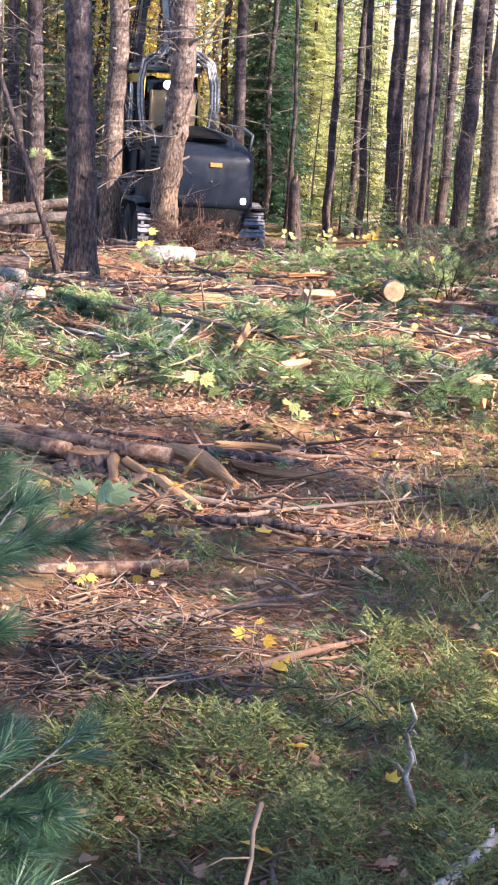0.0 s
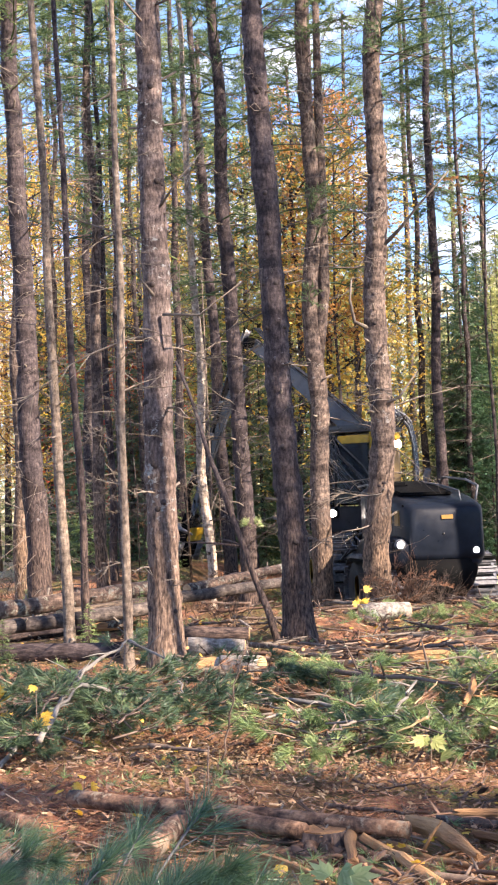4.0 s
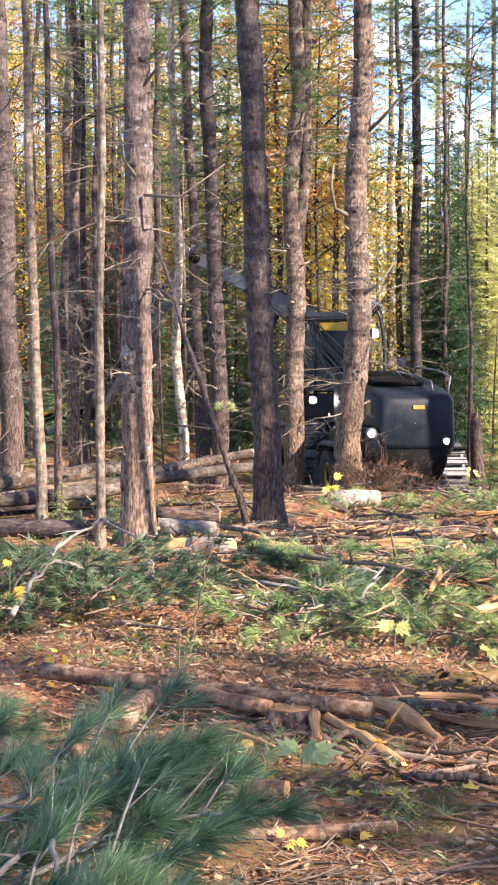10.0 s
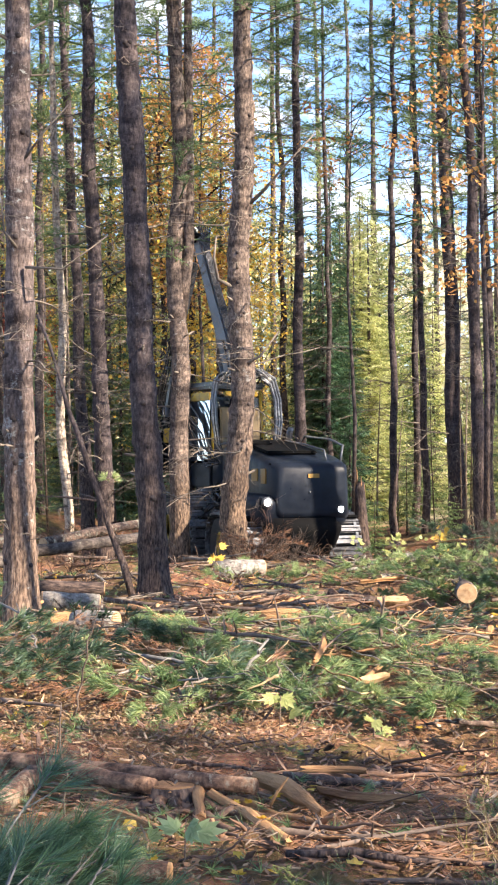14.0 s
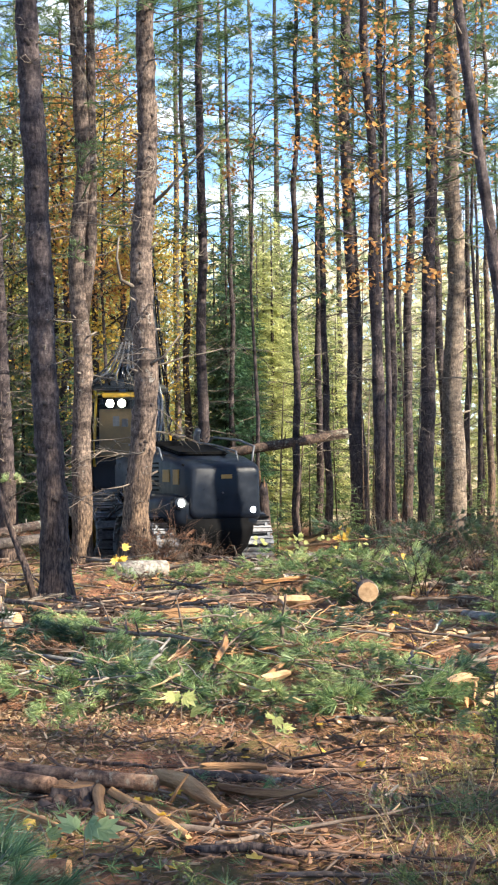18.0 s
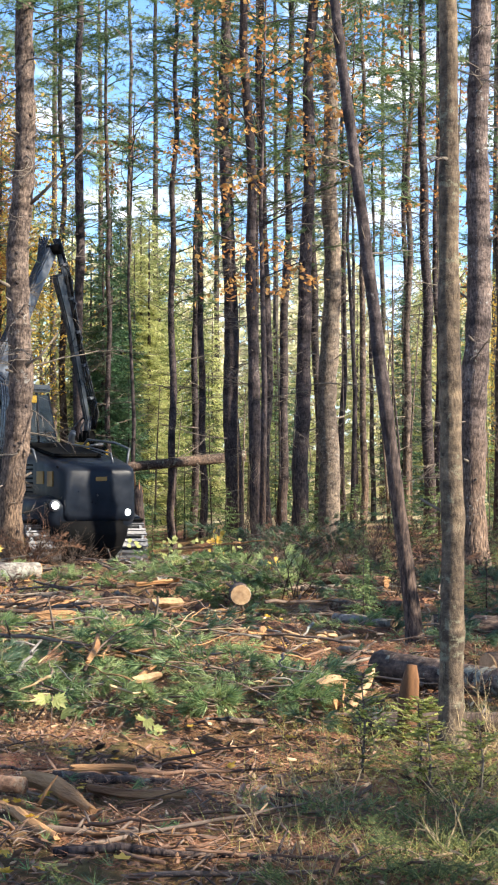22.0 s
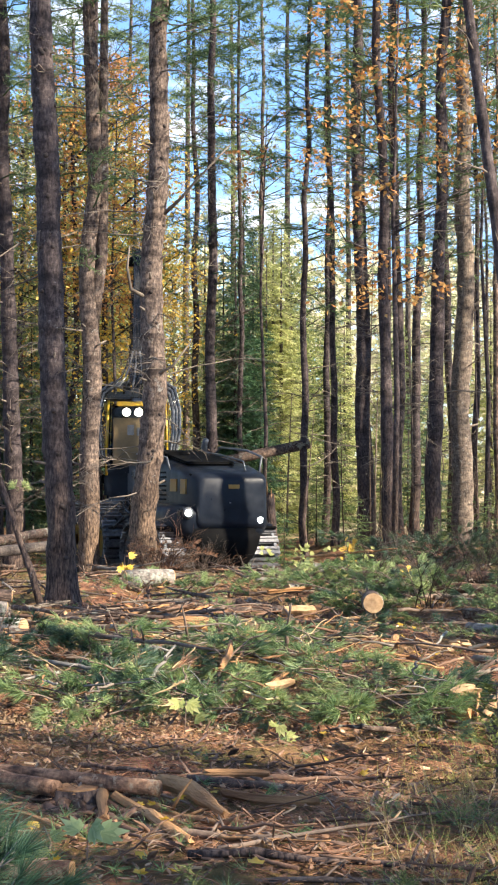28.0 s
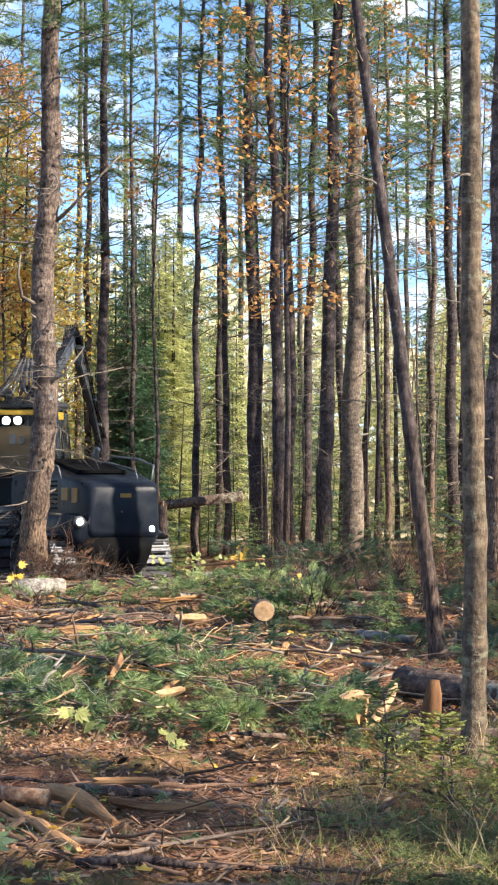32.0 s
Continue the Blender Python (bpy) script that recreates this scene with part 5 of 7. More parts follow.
log((-7.4, 18.8, 0.25), (-4.4, 19.6, 0.3), 0.12, BARK_LOG, "thick log at the back of the stack")
log((-6.4, 17.6, 0.14), (-4.1, 19.4, 0.16), 0.1, BARK_DARK, "dark log lying under the stack")
log((1.6, 15.0, 0.28), (1.77, 17.0, 0.2), 0.105, BARK_LOG, "sawn log with its pale round end bared")
log((-2.75, 16.31, 0.14), (-2.16, 16.43, 0.14), 0.104, BARK_PALE, "short log grey with lichen beside the pine")
log((-2.09, 14.19, 0.13), (-1.69, 14.02, 0.13), 0.105, BARK_PALE, "stubby log overgrown with lichen")
log((-2.41, 14.36, 0.1), (-2.18, 14.82, 0.1), 0.087, SPLIT, "pale slab of split wood beside the pine", "split_wood")
log((-1.12, 20.55, 0.13), (-0.5, 20.8, 0.13), 0.13, BARK_PALE, "pale grey log in the sun")
log((-0.42, 13.74, 0.12), (0.01, 13.64, 0.12), 0.076, SPLIT, "orange chunk of split pine", "split_wood")
log((-2.81, 7.93, 0.1), (-1.97, 7.11, 0.1), 0.050, BARK_FRESH, "slim reddish log in the litter", ends=False)
log((-1.98, 6.37, 0.12), (-1.53, 5.81, 0.12), 0.062, BARK_FRESH, "log with a pale round sawn end")
log((-1.39, 6.11, 0.1), (-1.26, 7.20, 0.1), 0.056, BARK_FRESH, "peeling log pointing away over the litter", ends=False)
log((-1.93, 7.76, 0.13), (-0.22, 6.88, 0.13), 0.044, BARK_FRESH, "slim felled stem with a splintered end", ends=False)
log((-1.11, 7.26, 0.12), (-0.68, 6.92, 0.12), 0.043, BARK_FRESH, "short brown pole beside a stump", ends=False)
log((-0.77, 5.62, 0.09), (-0.50, 5.60, 0.09), 0.047, BARK_FRESH, "short log with a pale sawn end")
log((-0.63, 5.04, 0.07), (-0.09, 5.18, 0.07), 0.031, BARK_FRESH, "peeling yellowish pole in the litter", ends=False)
log((2.18, 10.9, 0.12), (2.95, 9.6, 0.12), 0.112, BARK_LOG, "thick dark log in the shade")
log((1.65, 8.95, 0.08), (2.5, 8.5, 0.08), 0.07, BARK_LOG, "thick dark log in the shade")
log((2.77, 18.9, 0.12), (3.65, 18.0, 0.12), 0.085, BARK_FRESH, "log lying in the shade")
log((3.16, 21.03, 0.12), (3.89, 20.83, 0.12), 0.09, BARK_FRESH, "log lying in the shade")
log((2.75, 16.4, 0.1), (3.4, 15.8, 0.1), 0.065, BARK_FRESH, "log lying in the shade")
log((2.40, 14.14, 0.1), (2.78, 13.35, 0.1), 0.046, BARK_PALE, "grey log lying in the shade")
log((1.5, 9.6, 0.1), (1.62, 9.4, 0.14), 0.05, SPLIT, "short split log chunk, pale inside", "split_wood")
log((1.62, 9.0, 0.16), (1.8, 9.3, 0.36), 0.036, CUT, "splintered pale wood leaning on a log", "split_wood")
log((0.73, 15.46, 0.16), (1.08, 15.54, 0.16), 0.07, CUT, "short log chunk with a fresh pale face", "split_wood")
log((0.08, 10.3, 0.24), (0.2, 11.0, 0.3), 0.026, SPLIT, "pale snapped branch piece on the boughs", "split_wood")
log((0.4, 9.8, 0.2), (0.52, 10.06, 0.24), 0.018, SPLIT, "pale snapped branch piece on the boughs", "split_wood")
log((-0.42, 13.86, 0.12), (-0.05, 13.92, 0.12), 0.072, SPLIT, "orange chunk of split pine", "split_wood")
log((0.38, 12.16, 0.1), (0.56, 12.45, 0.1), 0.041, CUT, "pale piece of split wood", "split_wood")
log((1.3, 20.6, 0.25), (1.85, 21.0, 0.25), 0.072, BARK_PALE, "thin pale log among the boughs")
log((0.94, 18.50, 0.12), (1.27, 18.93, 0.12), 0.048, BARK_PALE, "thin pale log among the boughs")
log((0.25, 12.63, 0.20), (0.41, 12.44, 0.20), 0.075, CUT, "pale orange chunk of split pine", "split_wood")
log((-0.36, 13.45, 0.15), (-0.01, 13.41, 0.15), 0.060, SPLIT, "long orange piece of split pine", "split_wood")
for i in range(14):
    x, y, a = 2.02 + 0.16 * math.sin(i * 2.4), 12.5 + 0.22 * math.cos(i * 1.7), i * 1.3
    ln = 0.1 + 0.012 * i
    log((x, y, 0.06 + 0.01 * (i % 6)), (x + ln * math.cos(a), y + ln * math.sin(a), 0.08 + 0.012 * (i % 5)), 0.012 + 0.002 * (i % 5), CUT, "bright splinter of torn wood in a patch of sun", "split_wood")
log((1.48, 9.4, 0.2), (1.67, 9.46, 0.24), 0.06, CUT, "short split log chunk, pale inside", "split_wood")
log((0.34, 9.50, 0.24), (0.53, 9.74, 0.24), 0.030, CUT, "pale snapped branch piece on the boughs", "split_wood")
log((0.68, 17.98, 0.14), (1.22, 18.44, 0.14), 0.026, SPLIT, "pale peeled branch piece on the boughs", "split_wood")
log((-0.85, 13.18, 0.16), (-0.69, 12.97, 0.16), 0.050, SPLIT, "orange chunk of split pine", "split_wood")
log((-1.79, 13.28, 0.14), (-1.59, 12.63, 0.14), 0.040, SPLIT, "splintered bark slab beside the pine", "split_wood")
log((-1.70, 15.17, 0.14), (-1.15, 14.52, 0.14), 0.032, SPLIT, "peeled brown branch in the slash heap", "split_wood")
log((-1.99, 15.66, 0.18), (-1.41, 15.07, 0.18), 0.028, BARK_LOG, "brown branch in the slash heap", "split_wood")
log((-1.84, 11.42, 0.10), (-1.65, 11.27, 0.10), 0.030, SPLIT, "peeled strip of bark on the litter", "split_wood")
log((-2.13, 11.33, 0.10), (-1.68, 11.17, 0.10), 0.020, SPLIT, "long peeled branch on the litter", "split_wood")
log((3.2, 13.6, 0.1), (5.6, 13.2, 0.1), 0.1, BARK_DARK)
log((2.9, 10.6, 0.14), (5.6, 11.5, 0.14), 0.13, BARK_LOG, "thick dark log in the shade")

log((-0.42, 6.94, 0.09), (-0.06, 6.12, 0.06), 0.027, SPLIT, "torn root with orange wood bared", "torn_root")
log((-0.23, 7.14, 0.09), (0.09, 6.57, 0.07), 0.034, SPLIT, "pale torn slab of wood beside the stump", "split_wood")
log((-0.53, 7.2, 0.1), (-0.43, 6.6, 0.06), 0.026, SPLIT, "torn root with orange wood bared", "torn_root")
log((0.05, 6.95, 0.08), (0.5, 6.75, 0.07), 0.024, SPLIT, "torn strip of wood in the litter", "split_wood")
log((-0.02, 7.5, 0.08), (0.3, 7.42, 0.08), 0.022, SPLIT, "torn strip of wood in the litter", "split_wood")
log((-0.85, 6.55, 0.07), (-0.6, 6.3, 0.06), 0.025, SPLIT, "torn root with orange wood bared", "torn_root")

# stumps and the leaning broken pole
def stump(x, y, r, h, material, label):
    ob = thing("stump", label, "stump", at=pose(x, y, gz(x, y)))
    s = Shape()
    k = 16
    rings = []
    for z, f in ((-0.1, 1.7), (0.02, 1.4), (h * 0.5, 1.1), (h, 1.0)):
        rings.append([(r * f * (1 + 0.1 * noise.noise((math.cos(a) * 2, math.sin(a) * 2, z * 3 + x))) * math.cos(a), r * f * (1 + 0.1 * noise.noise((math.cos(a) * 2, math.sin(a) * 2, z * 3 + y))) * math.sin(a), z) for a in [2 * math.pi * i / k for i in range(k)]])
    part("bark", s.loft(rings), material, ob)
    part("sawn_top", Shape().tube([(0, 0, h - 0.01), (0, 0, h + 0.006)], [r * 0.95, r * 0.9], k, wob=0.07), SPLIT, ob, "weathered sawn top", smooth=False)
    for i in range(9):
        a, k2 = 6.283 * (i + R.uniform(-0.3, 0.3)) / 9, R.uniform(1.0, 1.9)
        run = [(0.7, h * 0.6, 0), (1.2, h * 0.25, 0.1), (2.0, 0.05, -0.15), (2.9, 0.03, 0.12), (4.0, -0.05, 0.2)]
        part("root", Shape().tube([(math.cos(a + t) * r * q * k2, math.sin(a + t) * r * q * k2, z) for q, z, t in run], [r * 0.32, r * 0.27, r * 0.2, r * 0.15, r * 0.08], 7, wob=0.12), BARK_FRESH, ob)
    return ob


stump(-0.6, 6.98, 0.11, 0.12, BARK_DARK, "small old stump among roots and needles")
snag = thing("stump", "tall broken dead snag with a splintered top", "stump", at=pose(1.22, 30.0, gz(1.22, 30.0)))
part("bark", Shape().tube([(0, 0, -0.1), (0.01, 0, 0.15), (0.0, 0, 0.6), (-0.03, 0, 1.1), (-0.05, 0, 1.5), (-0.03, 0, 1.68)], [0.2, 0.165, 0.14, 0.12, 0.1, 0.06], 14, wob=0.1), BARK_DARK, snag)
for x, y, h in ((-0.09, 0.0, 1.92), (-0.02, -0.05, 1.78), (0.03, 0.03, 1.66), (-0.12, 0.04, 1.7)):
    part("splinter", Shape().tube([(x, y, 1.3), (x, y, 1.55), (x * 1.15, y, h)], [0.04, 0.03, 0.006], 5), SPLIT, snag)
stump(0.15, 17.3, 0.16, 0.1, BARK_RED, "low fresh stump in the slash")
broken = thing("broken_stub", "broken reddish sapling stub standing by the logs", "stump", at=pose(1.87, 8.56, gz(1.87, 8.56)))
part("stub", Shape().tube([(0, 0, -0.1), (0.0, 0, 0.1), (0.006, 0, 0.2), (0.012, 0, 0.3), (0.02, 0, 0.4), (0.03, 0, 0.48)], [0.066, 0.06, 0.052, 0.055, 0.045, 0.03], 14, wob=0.16), RUST, broken, "flaking orange-brown bark")
stick((-1.95, 17.9, 0.05), (-3.15, 18.6, 3.4), 0.045, BARK_DARK, "thin broken pole leaning against the trees", "leaning_pole", 0.01, 2)

# grey bough stems close by, and the bent grey branch over the shaded heap
for a, b, r in [((-1.06, 3.35, 0.43), (-0.97, 4.0, 0.45), 0.011), ((-0.97, 4.0, 0.45), (-1.0, 4.4, 0.5), 0.008), ((-0.9, 3.62, 0.5), (-0.78, 3.25, 0.44), 0.008), ((-0.97, 3.98, 0.45), (-1.06, 4.2, 0.55), 0.006), ((-1.06, 3.75, 0.24), (-1.12, 4.55, 0.3), 0.016), ((-1.12, 4.55, 0.3), (-1.18, 5.0, 0.36), 0.011), ((-0.84, 3.75, 0.22), (-0.98, 4.2, 0.28), 0.009), ((-1.3, 3.75, 0.25), (-1.45, 4.9, 0.32), 0.01),
                ((-2.45, 9.1, 0.2), (-2.6, 10.9, 0.42), 0.02), ((-2.6, 10.9, 0.42), (-2.55, 12.3, 0.5), 0.017), ((-2.55, 12.3, 0.5), (-2.1, 11.6, 0.4), 0.016), ((-2.1, 11.6, 0.4), (-1.85, 10.8, 0.22), 0.014)]:
    stick(a, b, r, STEM_GREY, "bare grey bough stem in the slash", sag=0.03, twigs=3)
# larger fallen branches
stick((-0.47, 4.45, 0.05), (0.41, 5.08, 0.06), 0.018, TWIG)
stick((-0.36, 4.0, 0.04), (0.3, 3.79, 0.04), 0.015, RUST_TWIG)
stick((0.07, 4.22, 0.05), (0.54, 4.61, 0.06), 0.017, RUST_TWIG)
stick((0.0, 4.15, 0.05), (0.4, 4.42, 0.05), 0.013, RUST_TWIG)
stick((-0.35, 4.16, 0.05), (-0.17, 4.03, 0.05), 0.01, CUT)
stick((-0.07, 6.0, 0.05), (1.02, 5.64, 0.06), 0.02, BARK_DARK)
stick((0.0, 5.75, 0.03), (1.2, 5.45, 0.05), 0.014, TWIG)
stick((-0.12, 2.5, 0.07), (0.62, 2.55, 0.07), 0.007, STEM_GREY)
stick((0.32, 2.65, 0.07), (0.62, 3.06, 0.11), 0.022, BARK_PALE)
stick((0.16, 3.33, 0.03), (0.17, 2.3, 0.04), 0.009, TWIG)
stick((0.56, 2.96, 0.04), (0.44, 2.35, 0.04), 0.012, TWIG)
stick((0.08, 2.1, 0.56), (0.02, 1.75, 0.36), 0.004, BRUSH)
stick((0.47, 3.34, 0.0), (0.43, 3.17, 0.34), 0.009, BARK_PALE)
stick((0.49, 3.07, 0.04), (0.62, 3.25, 0.12), 0.01, SPLIT)
stick((0.08, 3.52, 0.03), (0.33, 3.46, 0.04), 0.008, TWIG)
stick((0.3, 5.9, 0.03), (0.8, 6.2, 0.05), 0.012, RUST_TWIG)
stick((-0.3, 6.4, 0.04), (0.55, 6.1, 0.04), 0.022, TWIG)
stick((0.0, 7.4, 0.05), (1.0, 7.9, 0.08), 0.016, RUST_TWIG)
stick((0.1, 7.0, 0.04), (0.75, 7.05, 0.05), 0.022, RUST_TWIG)
stick((-0.1, 7.35, 0.05), (0.45, 7.2, 0.06), 0.035, BARK_LOG)
stick((-0.6, 6.9, 0.05), (-0.05, 6.1, 0.03), 0.028, RUST_TWIG)
stick((-0.35, 7.0, 0.05), (0.2, 6.3, 0.03), 0.024, SPLIT)
stick((-0.72, 6.9, 0.05), (-0.5, 6.4, 0.02), 0.022, RUST_TWIG)
stick((-0.45, 10.0, 0.1), (-0.25, 10.6, 0.35), 0.02, STEM_GREY)
stick((-0.9, 11.8, 0.25), (0.1, 10.9, 0.25), 0.022, TWIG)
stick((0.55, 11.4, 0.1), (0.6, 11.2, 0.55), 0.02, TWIG)
stick((1.2, 10.0, 0.08), (1.9, 9.6, 0.1), 0.018, TWIG)
stick((1.15, 21.0, 0.35), (2.4, 19.5, 0.55), 0.022, SPLIT)
stick((1.9, 15.5, 0.2), (3.0, 16.2, 0.15), 0.02, TWIG)
stick((-1.4, 9.3, 0.02), (-1.2, 9.1, 0.75), 0.007, TWIG)
stick((-1.0, 6.5, 0.02), (-1.02, 6.45, 0.55), 0.006, TWIG)
stick((-2.81, 9.2, 0.0), (-2.6, 9.6, 0.2), 0.02, STEM_GREY)
stick((-2.6, 9.6, 0.2), (-2.45, 10.2, 0.42), 0.018, STEM_GREY)
stick((-2.45, 10.2, 0.42), (-2.09, 10.6, 0.24), 0.017, STEM_GREY)
stick((-1.1, 10.7, 0.2), (-0.5, 10.3, 0.2), 0.018, STEM_GREY)
rs = random.Random(77)
for _ in range(110):
    y = rs.uniform(11.5, 23.5)
    x = rs.uniform(-0.17, 0.2) * y
    ln, a = rs.uniform(0.4, 1.5), rs.uniform(0, 6.283)
    stick((x, y, rs.uniform(0.04, 0.14)), (x + ln * math.cos(a), y + ln * math.sin(a), rs.uniform(0.04, 0.2)), rs.uniform(0.012, 0.035), rs.choice((TWIG, RUST_TWIG, DEAD, BARK_LOG)), twigs=3)
for _ in range(30):
    y = rs.uniform(4.0, 8.8)
    x = rs.uniform(-0.26, 0.14) * y
    ln, a = rs.uniform(0.3, 1.1), rs.choice((rs.uniform(0, 6.283), rs.gauss(-0.8, 0.3)))
    stick((x, y, rs.uniform(0.02, 0.07)), (x + ln * math.cos(a), y + ln * math.sin(a), rs.uniform(0.03, 0.12)), rs.uniform(0.007, 0.015), rs.choice((TWIG, RUST_TWIG, RUST_TWIG, SPLIT, BARK_FRESH)), "crooked reddish branch in the litter", "crooked_branch", twigs=3)

for _ in range(170):
    y = rs.uniform(9.0, 24.0)
    x = rs.uniform(-0.2, 0.24) * y
    ln, a = rs.uniform(0.15, 0.6), rs.uniform(0, 6.283)
    stick((x, y, rs.uniform(0.04, 0.16)), (x + ln * math.cos(a), y + ln * math.sin(a), rs.uniform(0.04, 0.22)), rs.uniform(0.01, 0.024), rs.choice((SPLIT, BARK_LOG, DEAD, BARK_PALE, TWIG, RUST_TWIG)), "broken piece of wood in the slash", "broken_branch", 0.03, 1)
for _ in range(70):
    x, y = rs.gauss(-1.1, 0.6), rs.gauss(15.4, 0.7)
    ln, a = rs.uniform(0.25, 1.0), rs.gauss(0.1, 1.0)
    stick((x, y, rs.uniform(0.03, 0.14)), (x + ln * math.cos(a), y + ln * math.sin(a), rs.uniform(0.03, 0.2)), rs.uniform(0.01, 0.035), rs.choice((TWIG, BARK_DARK, SPLIT, RUST_TWIG)), "dead branch in the slash heap", "branch", 0.08, 2)
for _ in range(60):
    x, y = rs.gauss(-0.7, 0.9), rs.gauss(14.4, 1.3)
    ln, a = rs.uniform(0.12, 0.42), rs.uniform(0, 6.283)
    log((x, y, rs.uniform(0.03, 0.1)), (x + ln * math.cos(a), y + ln * math.sin(a), rs.uniform(0.04, 0.16)), rs.uniform(0.02, 0.055), SPLIT, "torn chunk of orange-brown wood in the slash", "split_wood")
def twig_heap(name, label, material, rr, count, spot, ln, r, heading):
    """Thin twigs past counting, joined."""
    sh = Shape()
    for _ in range(count):
        x, y = spot()
        a, k = heading(), rr.uniform(*ln)
        p = Vector((x, y, gz(x, y) + rr.uniform(0.01, 0.09)))
        w = Vector((math.cos(a), math.sin(a), rr.uniform(-0.08, 0.2)))
        run = [p + w * (k * i / 4) + Vector((rr.gauss(0, 0.03), rr.gauss(0, 0.03), rr.gauss(0, 0.015))) * k for i in range(5)]
        q = rr.uniform(*r)
        sh.tube(run, [q * (1 - 0.15 * i) for i in range(5)], 5)
        for _ in range(2):
            i = rr.randint(1, 3)
            d = Vector((rr.gauss(0, 1), rr.gauss(0, 1), rr.uniform(0, 0.7))).normalized() * (k * rr.uniform(0.1, 0.3))
            sh.tube([run[i], run[i] + d], [q * 0.5, q * 0.2], 4)
    tagged(new(name, sh.mesh(name, material)), label, "twigs", kind="stuff")


twig_heap("twig_heap", "thin grey-brown dead twigs heaped before the moss", TWIG, rs, 420, lambda: (rs.gauss(-0.28, 0.24), rs.gauss(4.3, 0.26)), (0.06, 0.26), (0.0018, 0.0048), lambda: rs.choice((rs.uniform(0, 6.283), rs.gauss(-0.25, 0.6))))
twig_heap("slash_twigs", "thin reddish twigs strewn over the litter", RUST_TWIG, rs, 45, lambda: (rs.uniform(-0.7, 1.3), rs.uniform(5.0, 8.6)), (0.15, 0.7), (0.004, 0.011), lambda: rs.choice((rs.uniform(0, 6.283), rs.gauss(-0.6, 0.3))))
for _ in range(110):     # pale snapped twigs over the boughs
    x, y = rs.uniform(-1.2, 1.7), rs.uniform(9.0, 13.5)
    ln, a = rs.uniform(0.2, 0.8), rs.uniform(0, 6.283)
    stick((x, y, rs.uniform(0.1, 0.3)), (x + ln * math.cos(a), y + ln * math.sin(a), rs.uniform(0.08, 0.36)), rs.uniform(0.005, 0.011), rs.choice((STRAW, DEAD, SPLIT, STEM_GREY, TWIG)), "snapped pale twig among the cut boughs", "broken_branch", 0.1, 1)
bough(BOUGH_FAR[2], -3.2, 26.6, 1.75, 20, 10, 0, 0.8, "green pine sprig low on a trunk")


# litter past counting
def wedge(rr, y0, y1, lean=1.0):
    y = y0 + (y1 - y0) * rr.random() ** lean
    return rr.uniform(-0.34, 0.29) * y, y


rl = random.Random(41)
twigs = Shape()
for _ in range(8000):
    x, y = wedge(rl, 2.0, 25, 1.5)
    a, ln = rl.uniform(0, 6.283), rl.uniform(0.03, 0.13)
    z = gz(x, y) + rl.uniform(0.0, 0.06)
    r = rl.uniform(0.001, 0.0038) * (1 + y * 0.04)
    m = (x + math.cos(a) * ln / 2, y + math.sin(a) * ln / 2, z + rl.uniform(0, 0.03))
    twigs.tube([(x, y, z), m, (x + math.cos(a + 0.2) * ln, y + math.sin(a + 0.2) * ln, z + rl.uniform(-0.01, 0.05))], [r, r * 0.9, r * 0.4], 4, cap=False)
tagged(new("twig_litter", twigs.mesh("twig_litter", TWIG)), "fine broken twigs strewn over the forest floor", "twigs", kind="stuff")
needles = Shape()
for _ in range(150000):
    x, y = wedge(rl, 2.0, 14, 1.2)
    a = rl.uniform(0, 6.283)
    if noise.noise((x * 1.6, y * 1.2, 12.0)) + 0.6 * noise.noise((x * 4.3, y * 3.1, 2.0)) < rl.uniform(-0.5, 0.2):
        continue
    needles.blade((x, y, gz(x, y) + rl.uniform(0.01, 0.05)), Vector((math.cos(a), math.sin(a), rl.uniform(-0.2, 0.5))).normalized(), rl.uniform(0.03, 0.08), rl.uniform(0.0016, 0.003) * (1 + y * 0.07))
tagged(new("needle_litter", needles.mesh("needle_litter", NEEDLE_OLD)), "dry orange-brown pine needles covering the ground", "needles", kind="stuff")
flakes = Shape()
for _ in range(15000):
    x, y = wedge(rl, 2.4, 25, 1.35)
    if noise.noise((x * 1.1, y * 0.9, 31.0)) < rl.uniform(-0.45, 0.3):
        continue
    a, tl = rl.uniform(0, 6.283), rl.gauss(0, 0.35)
    d = Vector((math.cos(a), math.sin(a), tl)).normalized()
    sd = d.cross(Vector((rl.gauss(0, 0.45), rl.gauss(0, 0.45), 1))).normalized()
    up = d.cross(sd)
    p, ln, w = Vector((x, y, gz(x, y) + rl.uniform(0.0, 0.06))), rl.uniform(0.02, 0.13) * min(1, y / 7), rl.uniform(0.008, 0.035) * min(1, y / 7)
    flakes.loft([[p + d * (ln * t) + sd * (w * f * c) - up * h for c, h in ((-0.5, 0), (0.0, w * 0.3), (0.5, 0), (0.0, -w * 0.12))] for t, f in ((0, rl.uniform(0.2, 0.8)), (0.4, 1), (1, rl.uniform(0.1, 0.7)))])
tagged(new("bark_flakes", flakes.mesh("bark_flakes", FLAKE, False)), "brown and grey bark flakes and debris on the ground", "bark flakes", kind="stuff")
sprigs = Shape()
